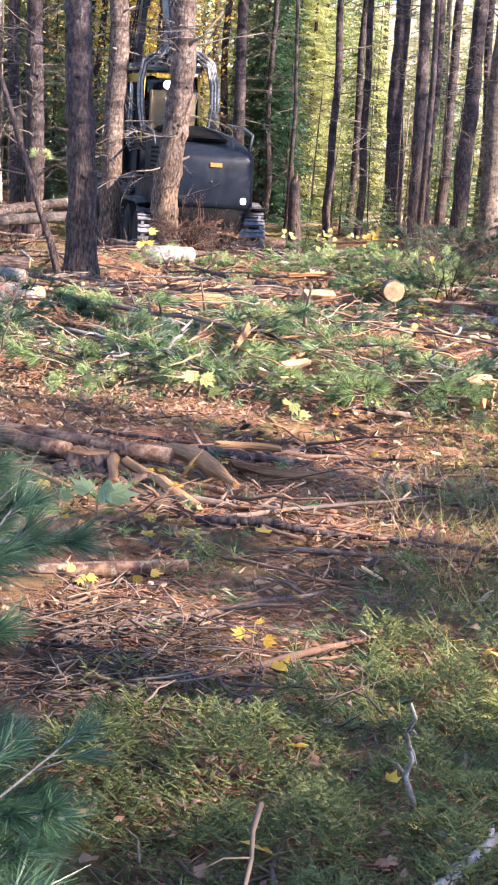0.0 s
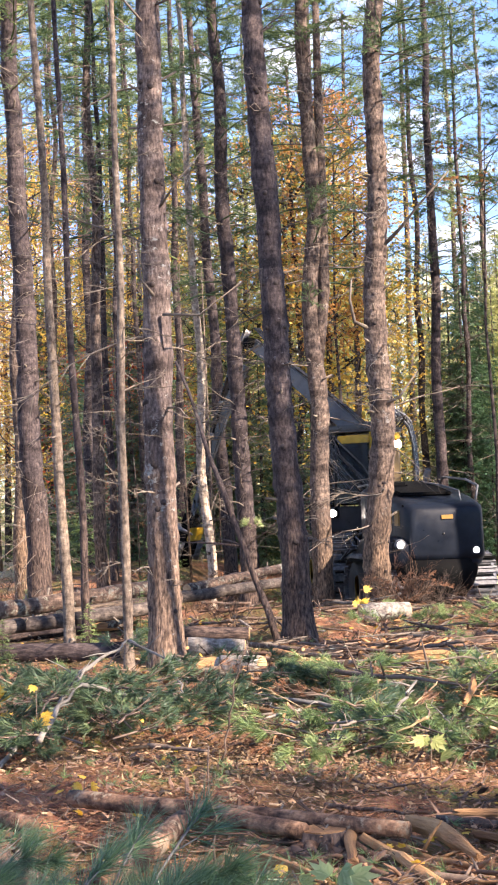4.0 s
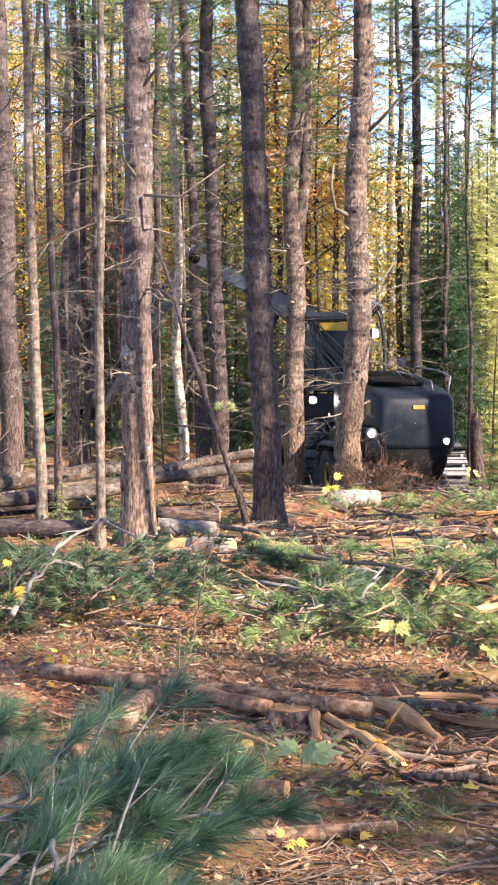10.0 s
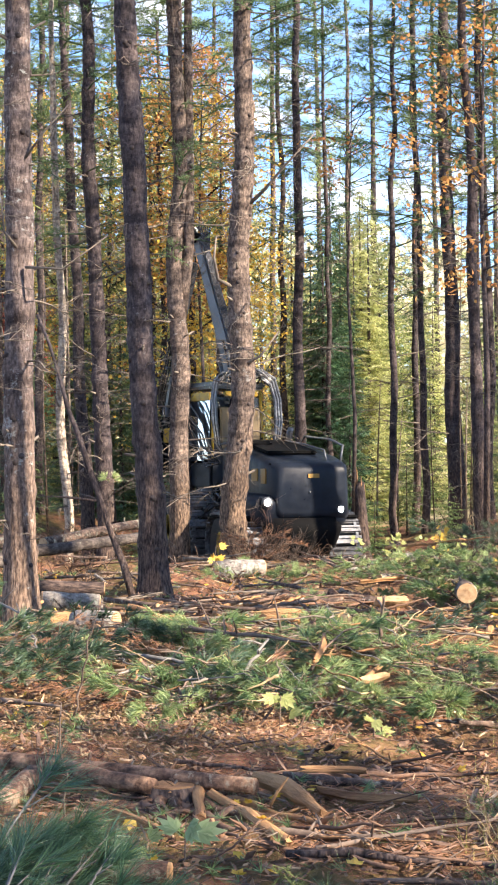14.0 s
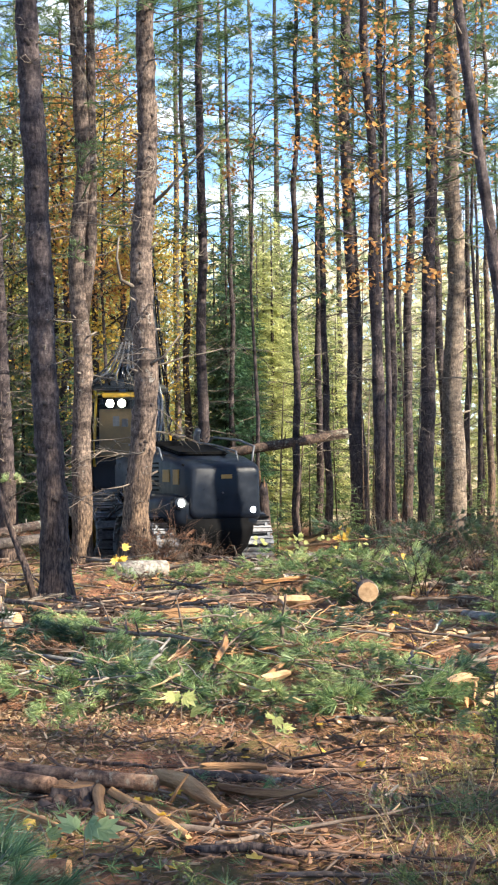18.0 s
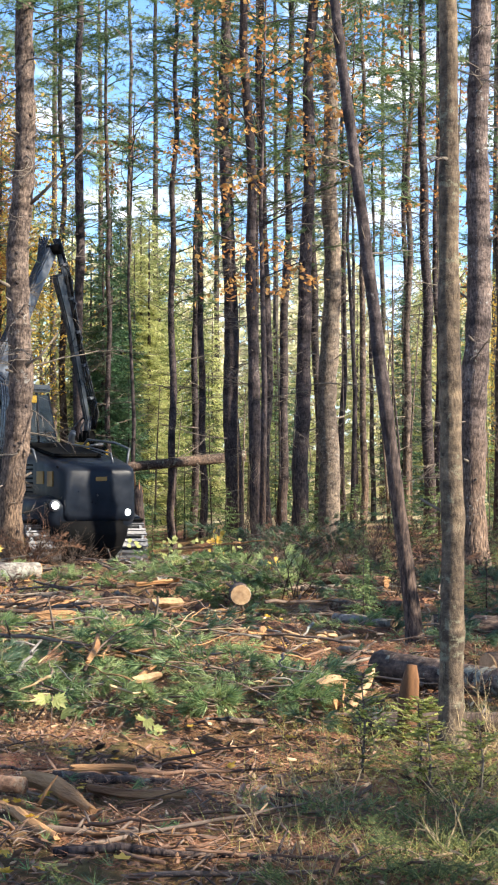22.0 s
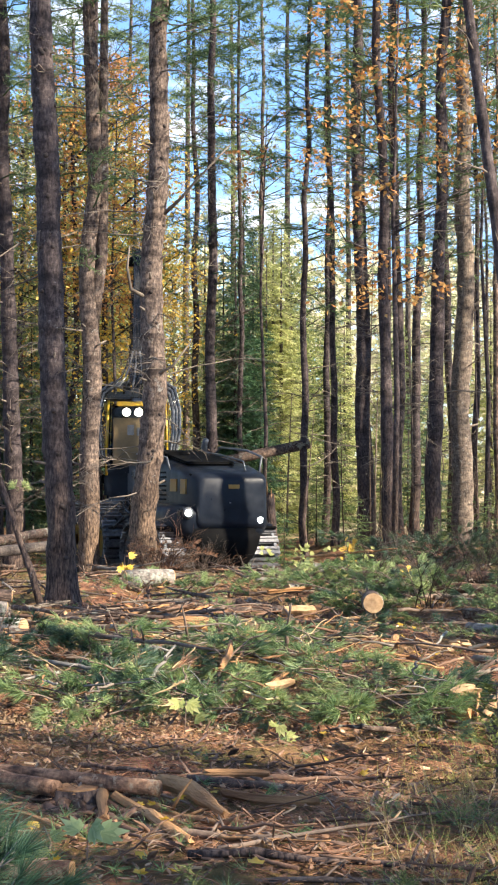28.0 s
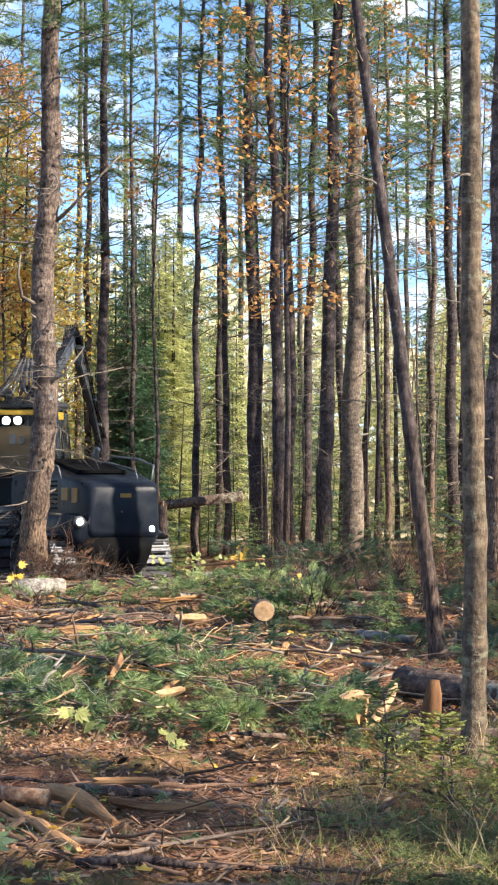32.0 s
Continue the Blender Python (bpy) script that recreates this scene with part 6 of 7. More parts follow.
for _ in range(2600):
    x, y = wedge(rl, 3.2, 24, 1.1)
    if noise.noise((x * 0.9, y * 0.7, 44.0)) < rl.uniform(-0.3, 0.4):
        continue
    a = rl.uniform(0, 6.283)
    ax = Vector((math.cos(a), math.sin(a), rl.uniform(0.0, 0.5)))
    p = Vector((x, y, gz(x, y) + rl.uniform(0.02, 0.06)))
    for _ in range(22):
        d = (ax * rl.uniform(0.2, 1.2) + Vector((rl.gauss(0, 0.6), rl.gauss(0, 0.6), rl.gauss(0.1, 0.4)))).normalized()
        sprigs.blade(p, d, rl.uniform(0.05, 0.1), 0.0028 * (1 + y * 0.06))
tagged(new("needle_sprigs", sprigs.mesh("needle_sprigs", NEEDLE_SUN)), "small green needle sprigs scattered over the slash", "sprigs", kind="stuff")
leaves = Shape()
for _ in range(4200):
    x, y = wedge(rl, 2.2, 23, 1.4)
    d = Vector((rl.gauss(0, 1), rl.gauss(0, 1), rl.gauss(0, 0.35))).normalized()
    sd = d.cross(Vector((rl.gauss(0, 0.3), rl.gauss(0, 0.3), 1))).normalized()
    sz = rl.uniform(0.02, 0.05)
    leaves.leaf((x, y, gz(x, y) + rl.uniform(0.02, 0.07)), d, sd, sz, sz * rl.uniform(0.4, 0.8), rl.uniform(0.1, 0.6))
tagged(new("fallen_leaves", leaves.mesh("fallen_leaves", LEAF_FALLEN)), "curled tan and yellow leaves on the ground", "leaves", kind="stuff")
tan = Shape()
for _ in range(4200):
    if rl.random() < 0.55:
        x, y = rl.gauss(-0.9, 0.7), rl.gauss(9.3, 0.7)
    else:
        x, y = rl.gauss(-1.3, 0.8), rl.gauss(12.8, 1.0)
    d = Vector((rl.gauss(0, 1), rl.gauss(0, 1), rl.gauss(0, 0.45))).normalized()
    sd = d.cross(Vector((rl.gauss(0, 0.5), rl.gauss(0, 0.5), 1))).normalized()
    sz = rl.uniform(0.02, 0.055)
    tan.leaf((x, y, gz(x, y) + rl.uniform(0.02, 0.09)), d, sd, sz, sz * rl.uniform(0.18, 0.5), rl.uniform(0.2, 0.8))
tagged(new("dry_leaves", tan.mesh("dry_leaves", LEAF_TAN)), "pale tan dry leaves lying thick between the boughs", "leaves", kind="stuff")
maple = Shape()
for _ in range(620):
    x, y = wedge(rl, 3.0, 22, 1.1)
    if noise.noise((x * 0.8, y * 0.5, 61.0)) - 0.06 * x < rl.uniform(-0.2, 0.5):
        continue
    a0, sz = rl.uniform(0, 6.283), rl.uniform(0.03, 0.065)
    p = Vector((x, y, gz(x, y) + rl.uniform(0.04, 0.1)))
    tilt = Vector((rl.gauss(0, 0.45), rl.gauss(0, 0.45), 1)).normalized()
    u = tilt.orthogonal().normalized()
    w = tilt.cross(u)
    for off in (-0.8, 0, 0.8):
        e = u * math.cos(a0 + off) + w * math.sin(a0 + off)
        maple.leaf(p, e, e.cross(tilt).normalized(), sz * (1 if off == 0 else 0.8), sz * 0.55, rl.uniform(0, 0.3))
tagged(new("maple_leaves", maple.mesh("maple_leaves", LEAF_YELLOW)), "fallen yellow maple leaves strewn over the slash", "leaves", kind="stuff")
chips = Shape()
for _ in range(1100):
    x, y = wedge(rl, 4.5, 23, 0.8)
    d = Vector((rl.gauss(0, 1), rl.gauss(0, 1), rl.gauss(0, 0.25))).normalized()
    sd = d.cross(Vector((rl.gauss(0, 0.5), rl.gauss(0, 0.5), 1))).normalized()
    p, ln, w = Vector((x, y, gz(x, y) + rl.uniform(0.02, 0.07))), rl.uniform(0.02, 0.09), rl.uniform(0.005, 0.018)
    chips.loft([[p + d * (ln * t) + sd * (w * f * a) + Vector((0, 0, h)) for a, h in ((-0.5, 0), (0.5, 0.002), (0.4, 0.008), (-0.4, 0.007))] for t, f in ((0, rl.uniform(0.2, 0.9)), (0.5, 1), (1, rl.uniform(0.1, 0.8)))])
tagged(new("wood_chips", chips.mesh("wood_chips", CHIP, False)), "pale bark and wood splinters left by the felling", "wood chips", kind="stuff")
# pale flakes added where sun lies on the mulch; their colour is the light
sawdust = Shape()
for _ in range(9000):
    x, y = rl.gauss(-1.1, 0.42), rl.gauss(12.5, 0.5)
    d = Vector((rl.gauss(0, 1), rl.gauss(0, 1), rl.gauss(0, 0.4))).normalized()
    sd = d.cross(Vector((rl.gauss(0, 0.6), rl.gauss(0, 0.6), 1))).normalized()
    mound = 0.1 * math.exp(-((x + 1.1) / 0.45) ** 2 - ((y - 12.5) / 0.5) ** 2)
    sawdust.leaf((x, y, gz(x, y) + rl.uniform(0.01, 0.03) + mound), d, sd, rl.uniform(0.012, 0.045), rl.uniform(0.006, 0.016), rl.uniform(0, 0.4))
tagged(new("sawdust", sawdust.mesh("sawdust", CHIP)), "orange-tan sawdust and shavings, pale to stand for a sun patch", "sawdust", kind="stuff")
moss = Shape()
for _ in range(60000):
    x, y = wedge(rl, 1.9, 6.4, 1.25)
    k = 0.9 * noise.noise((x * 1.6, y * 1.1, 5.5)) + 0.55 - 0.32 * max(y - 3.4, 0) - 1.8 * max(-0.05 - x, 0) + (0.45 if x > 0.1 * y else 0)
    if k < rl.uniform(-0.05, 0.35):
        continue
    lump = max(0.0, noise.noise((x * 6.5, y * 5.0, 8.0)) + 0.1) * 0.17
    p = Vector((x, y, gz(x, y) + rl.uniform(0.0, 0.04) + lump))
    a = rl.uniform(0, 6.283)
    d = Vector((math.cos(a), math.sin(a), rl.uniform(0.1, 1.2))).normalized()
    ln = rl.uniform(0.025, 0.07)
    moss.blade(p, d, ln, 0.005)
    sd = d.cross(Vector((0, 0, 1))).normalized()
    for j in range(6):
        e = (d * 0.8 + sd * (1 if j % 2 else -1) + Vector((0, 0, rl.gauss(0, 0.25)))).normalized()
        moss.blade(p + d * ln * (0.1 + 0.14 * j), e, ln * 0.4 * (1 - 0.08 * j), 0.0045)
tagged(new("moss", moss.mesh("moss", MOSS)), "green and yellowish feathery moss on the forest floor", "moss", kind="stuff")
grass = Shape()
for _ in range(11000):
    x, y = wedge(rl, 3.8, 9.6, 1.0)
    if x < 0.1 * y + 0.35 * noise.noise((x * 1.4, y * 1.4, 1)) + rl.uniform(0, 0.5):
        continue
    a, lean = rl.uniform(0, 6.283), rl.uniform(0.1, 1.4)
    grass.blade((x, y, gz(x, y)), Vector((math.cos(a) * lean, math.sin(a) * lean, 1)).normalized(), rl.uniform(0.06, 0.24), rl.uniform(0.0025, 0.005))
tagged(new("grass", grass.mesh("grass", GRASS)), "thin yellow-green grass at the track's edge", "grass", kind="stuff")


# small plants
def fir_shrub(x, y, h, rad, label, seed, material=None):
    """A thin feathery young fir: bare stems with flat sprays of short needles."""
    rr = random.Random(seed)
    ob = thing("fir_shrub", label, "shrub", at=pose(x, y, gz(x, y)))
    part("stem", Shape().tube([(0, 0, -0.05), (0.02, 0.01, h * 0.5), (0, 0, h)], [0.009, 0.006, 0.002], 6), DEAD, ob)
    s, tw = Shape(), Shape()
    for _ in range(int(56 * h / 0.5)):
        z = h * rr.uniform(0.1, 1.0)
        a = rr.uniform(0, 6.283)
        ln = rad * (1.15 - 0.85 * z / h) * rr.uniform(0.45, 1.15)
        w = Vector((math.cos(a), math.sin(a), rr.uniform(-0.15, 0.5)))
        side = Vector((-math.sin(a), math.cos(a), rr.uniform(-0.15, 0.15)))
        tw.tube([Vector((0, 0, z)), Vector((0, 0, z)) + w * ln], [0.0028, 0.001], 3)
        for j in range(18):
            q = Vector((0, 0, z)) + w * ln * (0.2 + 0.8 * (j + 1) / 18)
            for sg in (-1, 1):
                d = (w * 0.9 + side * sg + Vector((0, 0, rr.uniform(-0.15, 0.3)))).normalized()
                s.leaf(q, d, d.cross(Vector((rr.gauss(0, 0.5), rr.gauss(0, 0.5), 1))).normalized(), rr.uniform(0.016, 0.034), 0.0095, 0.05)
    tagged(part("twigwork", tw, TWIG, ob), kind="stuff")
    part("foliage", s, material or SHRUB, ob)
    return ob


for i, (x, y, h, r) in enumerate([(1.42, 7.55, 0.55, 0.3), (1.62, 7.15, 0.42, 0.28), (1.78, 7.9, 0.34, 0.24), (1.57, 6.75, 0.38, 0.28), (1.85, 6.9, 0.34, 0.28), (1.12, 4.5, 0.2, 0.22), (0.78, 3.9, 0.14, 0.18)]):
    fir_shrub(x, y, h, r, "small yellow-green fir shrub at the track's edge", i + 1)
# dry stalks and dead twigs beside the slim tree
for i, (x, y, h) in enumerate([(2.2, 7.9, 0.4), (2.0, 7.6, 0.35), (2.35, 8.3, 0.4), (1.85, 7.3, 0.3), (1.1, 6.6, 0.3), (0.8, 6.1, 0.25), (1.45, 5.7, 0.3), (1.7, 6.5, 0.35), (0.9, 5.5, 0.22)]):
    rr = random.Random(500 + i)
    ob = thing("dry_weeds", "tangle of dry tan stalks and twigs", "weeds", at=pose(x, y, gz(x, y)))
    for _ in range(8):
        tagged(part("dry_stalk", limb_shape((rr.gauss(0, 0.06), rr.gauss(0, 0.06), 0), rr.uniform(0, 6.283), rr.uniform(0.6, 1.4) * h, 0.0035, rr.uniform(0.3, 1.3), rr, 4), STRAW, ob), kind="stuff")


def seedling(x, y, h, sizes, material, label, seed):
    rr = random.Random(seed)
    ob = thing("seedling", label, "plant", at=pose(x, y, gz(x, y)))
    part("stem", Shape().tube([(0, 0, -0.03), (0.01, 0.0, h)], [0.004, 0.002], 5), TWIG, ob)
    for i, sz in enumerate(sizes):
        a = i * 2.4 + rr.uniform(-0.4, 0.4)
        d = Vector((math.cos(a), math.sin(a), rr.uniform(-0.3, 0.3))).normalized()
        s = Shape()
        lie = Vector((rr.gauss(0, 0.5), -0.75 + rr.gauss(0, 0.4), rr.uniform(0.2, 0.9))).normalized()
        along = (d - lie * d.dot(lie)).normalized()
        across = lie.cross(along)
        for off in (-0.85, -0.42, 0, 0.42, 0.85):
            e = along * math.cos(off) + across * math.sin(off)
            s.leaf(Vector((0, 0, 0)), e, lie.cross(e), sz * (1.15, 0.95, 0.7)[round(abs(off) / 0.42)], sz * 0.42)
        part("leaf", s, material, ob, at=Matrix.Translation(Vector((0.01, 0, h * (0.45 + 0.6 * rr.random()))) + d * (0.3 * sz + 0.02)))
    return ob


seedling(-0.47, 5.95, 0.2, (0.1, 0.09, 0.1, 0.07), LEAF_PALE, "maple seedling with broad pale green leaves", 1)
seedling(-0.66, 6.0, 0.12, (0.07, 0.06, 0.07), LEAF_GREEN, "small seedling with green leaves", 2)
seedling(-0.14, 8.92, 0.22, (0.1, 0.1, 0.09, 0.07, 0.08), LEAF_GREEN, "seedling with yellow maple leaves", 3)
seedling(0.12, 4.45, 0.12, (0.04, 0.04, 0.035, 0.03), LEAF_YELLOW, "small seedling with yellow leaves", 4)
seedling(-1.2, 21.6, 0.4, (0.12, 0.12, 0.1, 0.11, 0.1), LEAF_YELLOW, "bright yellow seedling before the pine", 5)
seedling(1.98, 21.8, 0.6, (0.08, 0.07, 0.08, 0.07, 0.06, 0.06), LEAF_YELLOW, "yellow-leaved seedling in the slash", 6)
seedling(-2.55, 9.4, 0.5, (0.07, 0.07, 0.06, 0.07, 0.06, 0.06), LEAF_YELLOW, "yellow-leaved seedling by the shaded heap", 7)
for i, (x, y, h) in enumerate([(-3.35, 10.3, 0.7), (-3.15, 9.6, 0.55), (-2.95, 9.9, 0.4), (-3.5, 10.9, 0.8)]):
    seedling(x, y, h, [0.08] * 12, LEAF_YELLOW, "yellow-leaved sapling at the edge of the heap", 30 + i)
seedling(0.75, 20.9, 0.5, (0.08, 0.07, 0.08, 0.07, 0.06, 0.06), LEAF_GREEN, "light green seedling in the slash", 40)
seedling(2.05, 22.2, 0.55, (0.08, 0.07, 0.08, 0.07, 0.06, 0.06), LEAF_GREEN, "light green seedling in the slash", 41)
seedling(-0.25, 5.1, 0.08, (0.04, 0.035, 0.04), LEAF_YELLOW, "small seedling with yellow leaves", 42)
seedling(-0.45, 5.0, 0.08, (0.04, 0.035, 0.04), LEAF_YELLOW, "small seedling with yellow leaves", 43)
seedling(0.4, 8.9, 0.15, (0.07, 0.07, 0.07), LEAF_GREEN, "small seedling with green leaves", 44)
seedling(-2.0, 8.3, 0.1, (0.06, 0.05, 0.05), LEAF_YELLOW, "small seedling with yellow leaves", 8)
for i in range(12):
    rr = random.Random(800 + i)
    seedling(rr.uniform(1.1, 2.5), rr.uniform(18.8, 21.6), rr.uniform(0.25, 0.6), [rr.uniform(0.045, 0.08) for _ in range(9)], rr.choice((LEAF_GREEN, LEAF_GREEN, LEAF_YELLOW)), "leafy sunlit seedling among the boughs", 800 + i)
# sparse orange leaves hanging from a young oak among the pines
oak = thing("young_oak", "young oak with sparse orange autumn leaves", "tree", at=pose(3.15, 26.2, gz(3.15, 26.2)))
part("trunk", Shape().tube([(0, 0, -0.2), (0.05, 0, 3), (0, 0.1, 6), (0.1, 0, 10.5)], [0.06, 0.05, 0.035, 0.01], 8), BARK_DARK, oak)
tagged(part("branchwork", limbs_shape(4.5, 11, 2.0, 18, random.Random(8), 0.018), BARK_DARK, oak), kind="stuff")
part("crown", broad_shape(4.6, 11.8, 1.8, 105, 18, random.Random(9), 0.1, 0.26), LEAF_ORANGE, oak)
for i, (x, y, z0, h, n) in enumerate([(-2.3, 36.5, 5.4, 11.5, 260), (-3.9, 38.0, 6.0, 12.0, 150), (5.3, 29.5, 7.0, 11.0, 26), (8.3, 33.0, 5.0, 11.0, 44), (1.2, 35.0, 8.0, 11.0, 16)]):
    rr = random.Random(70 + i)
    ob = thing("young_oak", "young oak with sparse orange autumn leaves", "tree", at=pose(x, y, gz(x, y)))
    part("trunk", Shape().tube([(0, 0, -0.2), (0.08, 0, 3), (-0.05, 0.1, 6), (0.1, 0, h - 0.5)], [0.05, 0.045, 0.03, 0.01], 8), BARK_DARK, ob)
    tagged(part("branchwork", limbs_shape(z0, h, 1.5, 16, rr, 0.015), BARK_DARK, ob), kind="stuff")
    part("crown", broad_shape(z0, h, 1.5, int(n * 0.85), 17, rr, 0.1, 0.26), LEAF_ORANGE, ob)
# dead brush in front of the harvester and under the far trunks
spots = [(-0.3, 25.6, 0.5, BRUSH, 26), (-0.1, 25.9, 0.5, RUST_TWIG, 20), (-0.66, 24.6, 0.5, RUST_TWIG, 24), (-0.5, 24.7, 0.5, BRUSH, 20), (-0.85, 24.3, 0.4, RUST_TWIG, 12), (-0.2, 24.9, 0.4, BRUSH, 14), (1.1, 26.2, 0.5, BRUSH, 16), (0.5, 25.6, 0.4, BRUSH, 12), (0.9, 25.2, 0.25, BRUSH, 8)]
rr = random.Random(199)
for _ in range(44):
    y = rr.uniform(17, 31)
    spots.append((rr.uniform(0.09, 0.3) * y, y, rr.uniform(0.3, 0.7), rr.choice((BRUSH, BRUSH, RUST_TWIG)), 9))
for _ in range(18):
    y = rr.uniform(19, 30)
    spots.append((rr.uniform(-0.32, -0.12) * y, y, rr.uniform(0.3, 0.6), rr.choice((BRUSH, RUST_TWIG)), 8))
for i, (x, y, h, m, n) in enumerate(spots):
    rr = random.Random(200 + i)
    ob = thing("dead_brush", "dry rust-brown brush heaped on the slash" if m is RUST_TWIG else "dark dead brush on the ground under the pines", "brush", at=pose(x, y, gz(x, y)))
    for _ in range(n):
        a = rr.uniform(0, 6.283)
        tagged(part("dead_branch", limb_shape((rr.gauss(0, 0.1), rr.gauss(0, 0.1), 0.02), a, rr.uniform(0.5, 1.3) * h * 1.3, 0.008, rr.uniform(0.1, 1.2), rr, 11), m, ob), kind="stuff")
for i in range(9):
    rr = random.Random(640 + i)
    bough(rr.choice(BOUGH_DRY), -0.62 + rr.gauss(0, 0.22), 24.5 + rr.gauss(0, 0.15), rr.uniform(0.1, 0.45), rr.uniform(0, 360), rr.uniform(-25, 25), rr.uniform(-30, 30), rr.uniform(0.4, 0.65), "dry rust-brown pine bough heaped by the pine")
# low green plants among the brush
for i in range(26):
    rr = random.Random(700 + i)
    y = rr.uniform(14, 30)
    x = rr.uniform(0.17, 0.29) * y if i < 18 else rr.uniform(-0.3, -0.14) * y
    wild("spruce_d", SPRUCE, x, y, rr.uniform(0.16, 0.34), "low dark green conifer seedling in the undergrowth", "bush", "young_tree")


# ---- the harvester ----
def ring(y, hw, z0, z1, r, tilt=0.0, n=4):
    """A rounded upright rectangle across the machine, at y."""
    out = []
    for cx, cz, a0 in ((hw - r, z1 - r, 0), (-hw + r, z1 - r, 90), (-hw + r, z0 + r, 180), (hw - r, z0 + r, 270)):
        for i in range(n + 1):
            a = radians(a0 + 90 * i / n)
            x, z = cx + r * math.cos(a), cz + r * math.sin(a)
            out.append((x, y + tilt * (z - z0), z))
    return out


HX, HY, HZ = -1.47, 31.1, -0.46
harvester = thing("harvester", "dark forestry harvester with lit lamps, yellow trim and steel bogie tracks", "harvester", at=pose(HX, HY, HZ, 0, 0, 20.7))
hood = part("hood", Shape().loft([ring(-4.935, 0.6, 1.24, 1.98, 0.1, 0.02, 3), ring(-4.92, 0.63, 1.16, 2.03, 0.11, 0.03, 3), ring(-4.8, 0.7, 1.08, 2.1, 0.13, 0.06, 3), ring(-4.2, 0.73, 1.06, 2.21, 0.14, 0, 3), ring(-3.2, 0.74, 1.06, 2.36, 0.14, 0, 3), ring(-2.2, 0.73, 1.06, 2.46, 0.14, 0, 3), ring(-1.75, 0.7, 1.06, 2.42, 0.14, 0, 3)]), PAINT, harvester, "dark blue-black engine hood with a rounded back", at=pose(0.13, 0, 0))
part("tail_body", Shape().loft([ring(-4.88, 0.66, 1.06, 1.4, 0.12), ring(-4.8, 0.8, 1.0, 1.5, 0.16), ring(-4.4, 0.9, 0.98, 1.56, 0.16), ring(-3.4, 0.92, 0.98, 1.56, 0.14), ring(-2.6, 0.86, 1.0, 1.5, 0.12)]), PAINT, harvester, "wide dark lower body round the lamps")
part("label_plate", Shape().box((0.02, -4.937, 1.86), (0.2, 0.008, 0.07)), DECAL, hood, "small orange label", smooth=False)
part("emblem", Shape().box((-0.722, -4.42, 1.86), (0.03, 0.26, 0.26)), DECAL, hood, "faded orange emblem", smooth=False)
for i in range(7):
    part("grille_slat", Shape().box((-0.73, -3.1, 1.62 + 0.08 * i), (0.03, 0.9, 0.03), pose(0, 0, 0, 0, 25, 0).to_3x3()), PLASTIC, hood, smooth=False)
part("side_window", Shape().box((-0.735, -3.95, 1.88), (0.03, 0.34, 0.22)), DECAL, hood, "faded orange side panel", smooth=False)
bevelled("hood_lid", Shape().box((-0.1, -3.3, 2.375), (0.95, 1.7, 0.07), pose(0, 0, 0, 8, 0, 0).to_3x3()), PLASTIC, hood, 0.03, label="black vent lid on top")
part("hood_ridge", Shape().tube([(-0.66, -4.7, 2.04), (-0.64, -4.0, 2.17), (-0.62, -3.0, 2.33), (-0.6, -2.3, 2.44)], 0.03, 6), PLASTIC, hood)
for x in (-0.05,):
    part("bolt", Shape().tube([(x, -4.93, 1.58), (x, -4.95, 1.58)], [0.018, 0.014], 8), STEEL, hood)
part("bumper", Shape().loft([[(0.5 * w * f * math.cos(a), y + 0.25 * f * math.sin(a) - 0.1, z) for a, f in [(2 * math.pi * i / 20, 1.0) for i in range(20)]] for w, y, z in ((0.5, -4.35, 0.3), (0.95, -4.5, 0.42), (1.25, -4.6, 0.65), (1.42, -4.64, 0.9), (1.5, -4.62, 1.14))]), PLASTIC, harvester, "black bowl-shaped underside")
# added black sheets; the left one keeps the rear track dark
for sx in (-1, 1):
    bevelled("mud_flap", Shape().box((sx * 0.72, -4.5 if sx < 0 else -4.1, 0.8), (0.5 if sx < 0 else 0.2, 0.04, 0.75)), PLASTIC, harvester, 0.01)
bevelled("skid_plate", Shape().box((0, -4.0, 0.72), (0.95, 1.0, 0.5)), PLASTIC, harvester, 0.05)
bevelled("rear_frame", Shape().box((0, -3.2, 0.82), (0.8, 3.0, 0.5)), PLASTIC, harvester, 0.04)
for x, z in ((-0.68, 1.41), (0.64, 1.28)):
    pod = bevelled("lamp_housing", Shape().box((x, -4.78, z), (0.26, 0.24, 0.2)), PAINT, harvester, 0.05)
    lens = part("headlight", Shape().tube([(x, -4.9, z), (x, -4.93, z), (x, -4.95, z)], [0.06, 0.055, 0.034], 16), LAMP_ON, pod, "bright white lit headlight")
    part("lamp_rim", Shape().tube([(x, -4.88, z), (x, -4.915, z)], [0.102, 0.098], 16), GREYIRON, pod)
for sx in (-1, 1):
    bevelled("mudguard", Shape().box((sx * 0.86, -3.55, 1.13), (0.5, 2.1, 0.05)), PLASTIC, harvester, 0.02)
# handrails and branch guards on the hood
part("guard_rail", Shape().tube([(0.76, -4.55, 2.0), (0.84, -4.52, 2.38), (0.82, -3.9, 2.5), (0.8, -2.6, 2.58), (0.78, -2.1, 2.3)], 0.022, 8), GREYIRON, harvester, "bent grey guard rail")
part("guard_rail", Shape().tube([(0.5, -4.6, 2.12), (0.5, -4.5, 2.3), (0.45, -3.6, 2.42), (0.4, -2.6, 2.5)], 0.018, 8), GREYIRON, harvester)
part("guard_rail", Shape().tube([(-0.8, -4.3, 2.15), (-0.82, -4.2, 2.36), (-0.8, -3.2, 2.47), (-0.75, -2.3, 2.45)], 0.018, 8), GREYIRON, harvester)
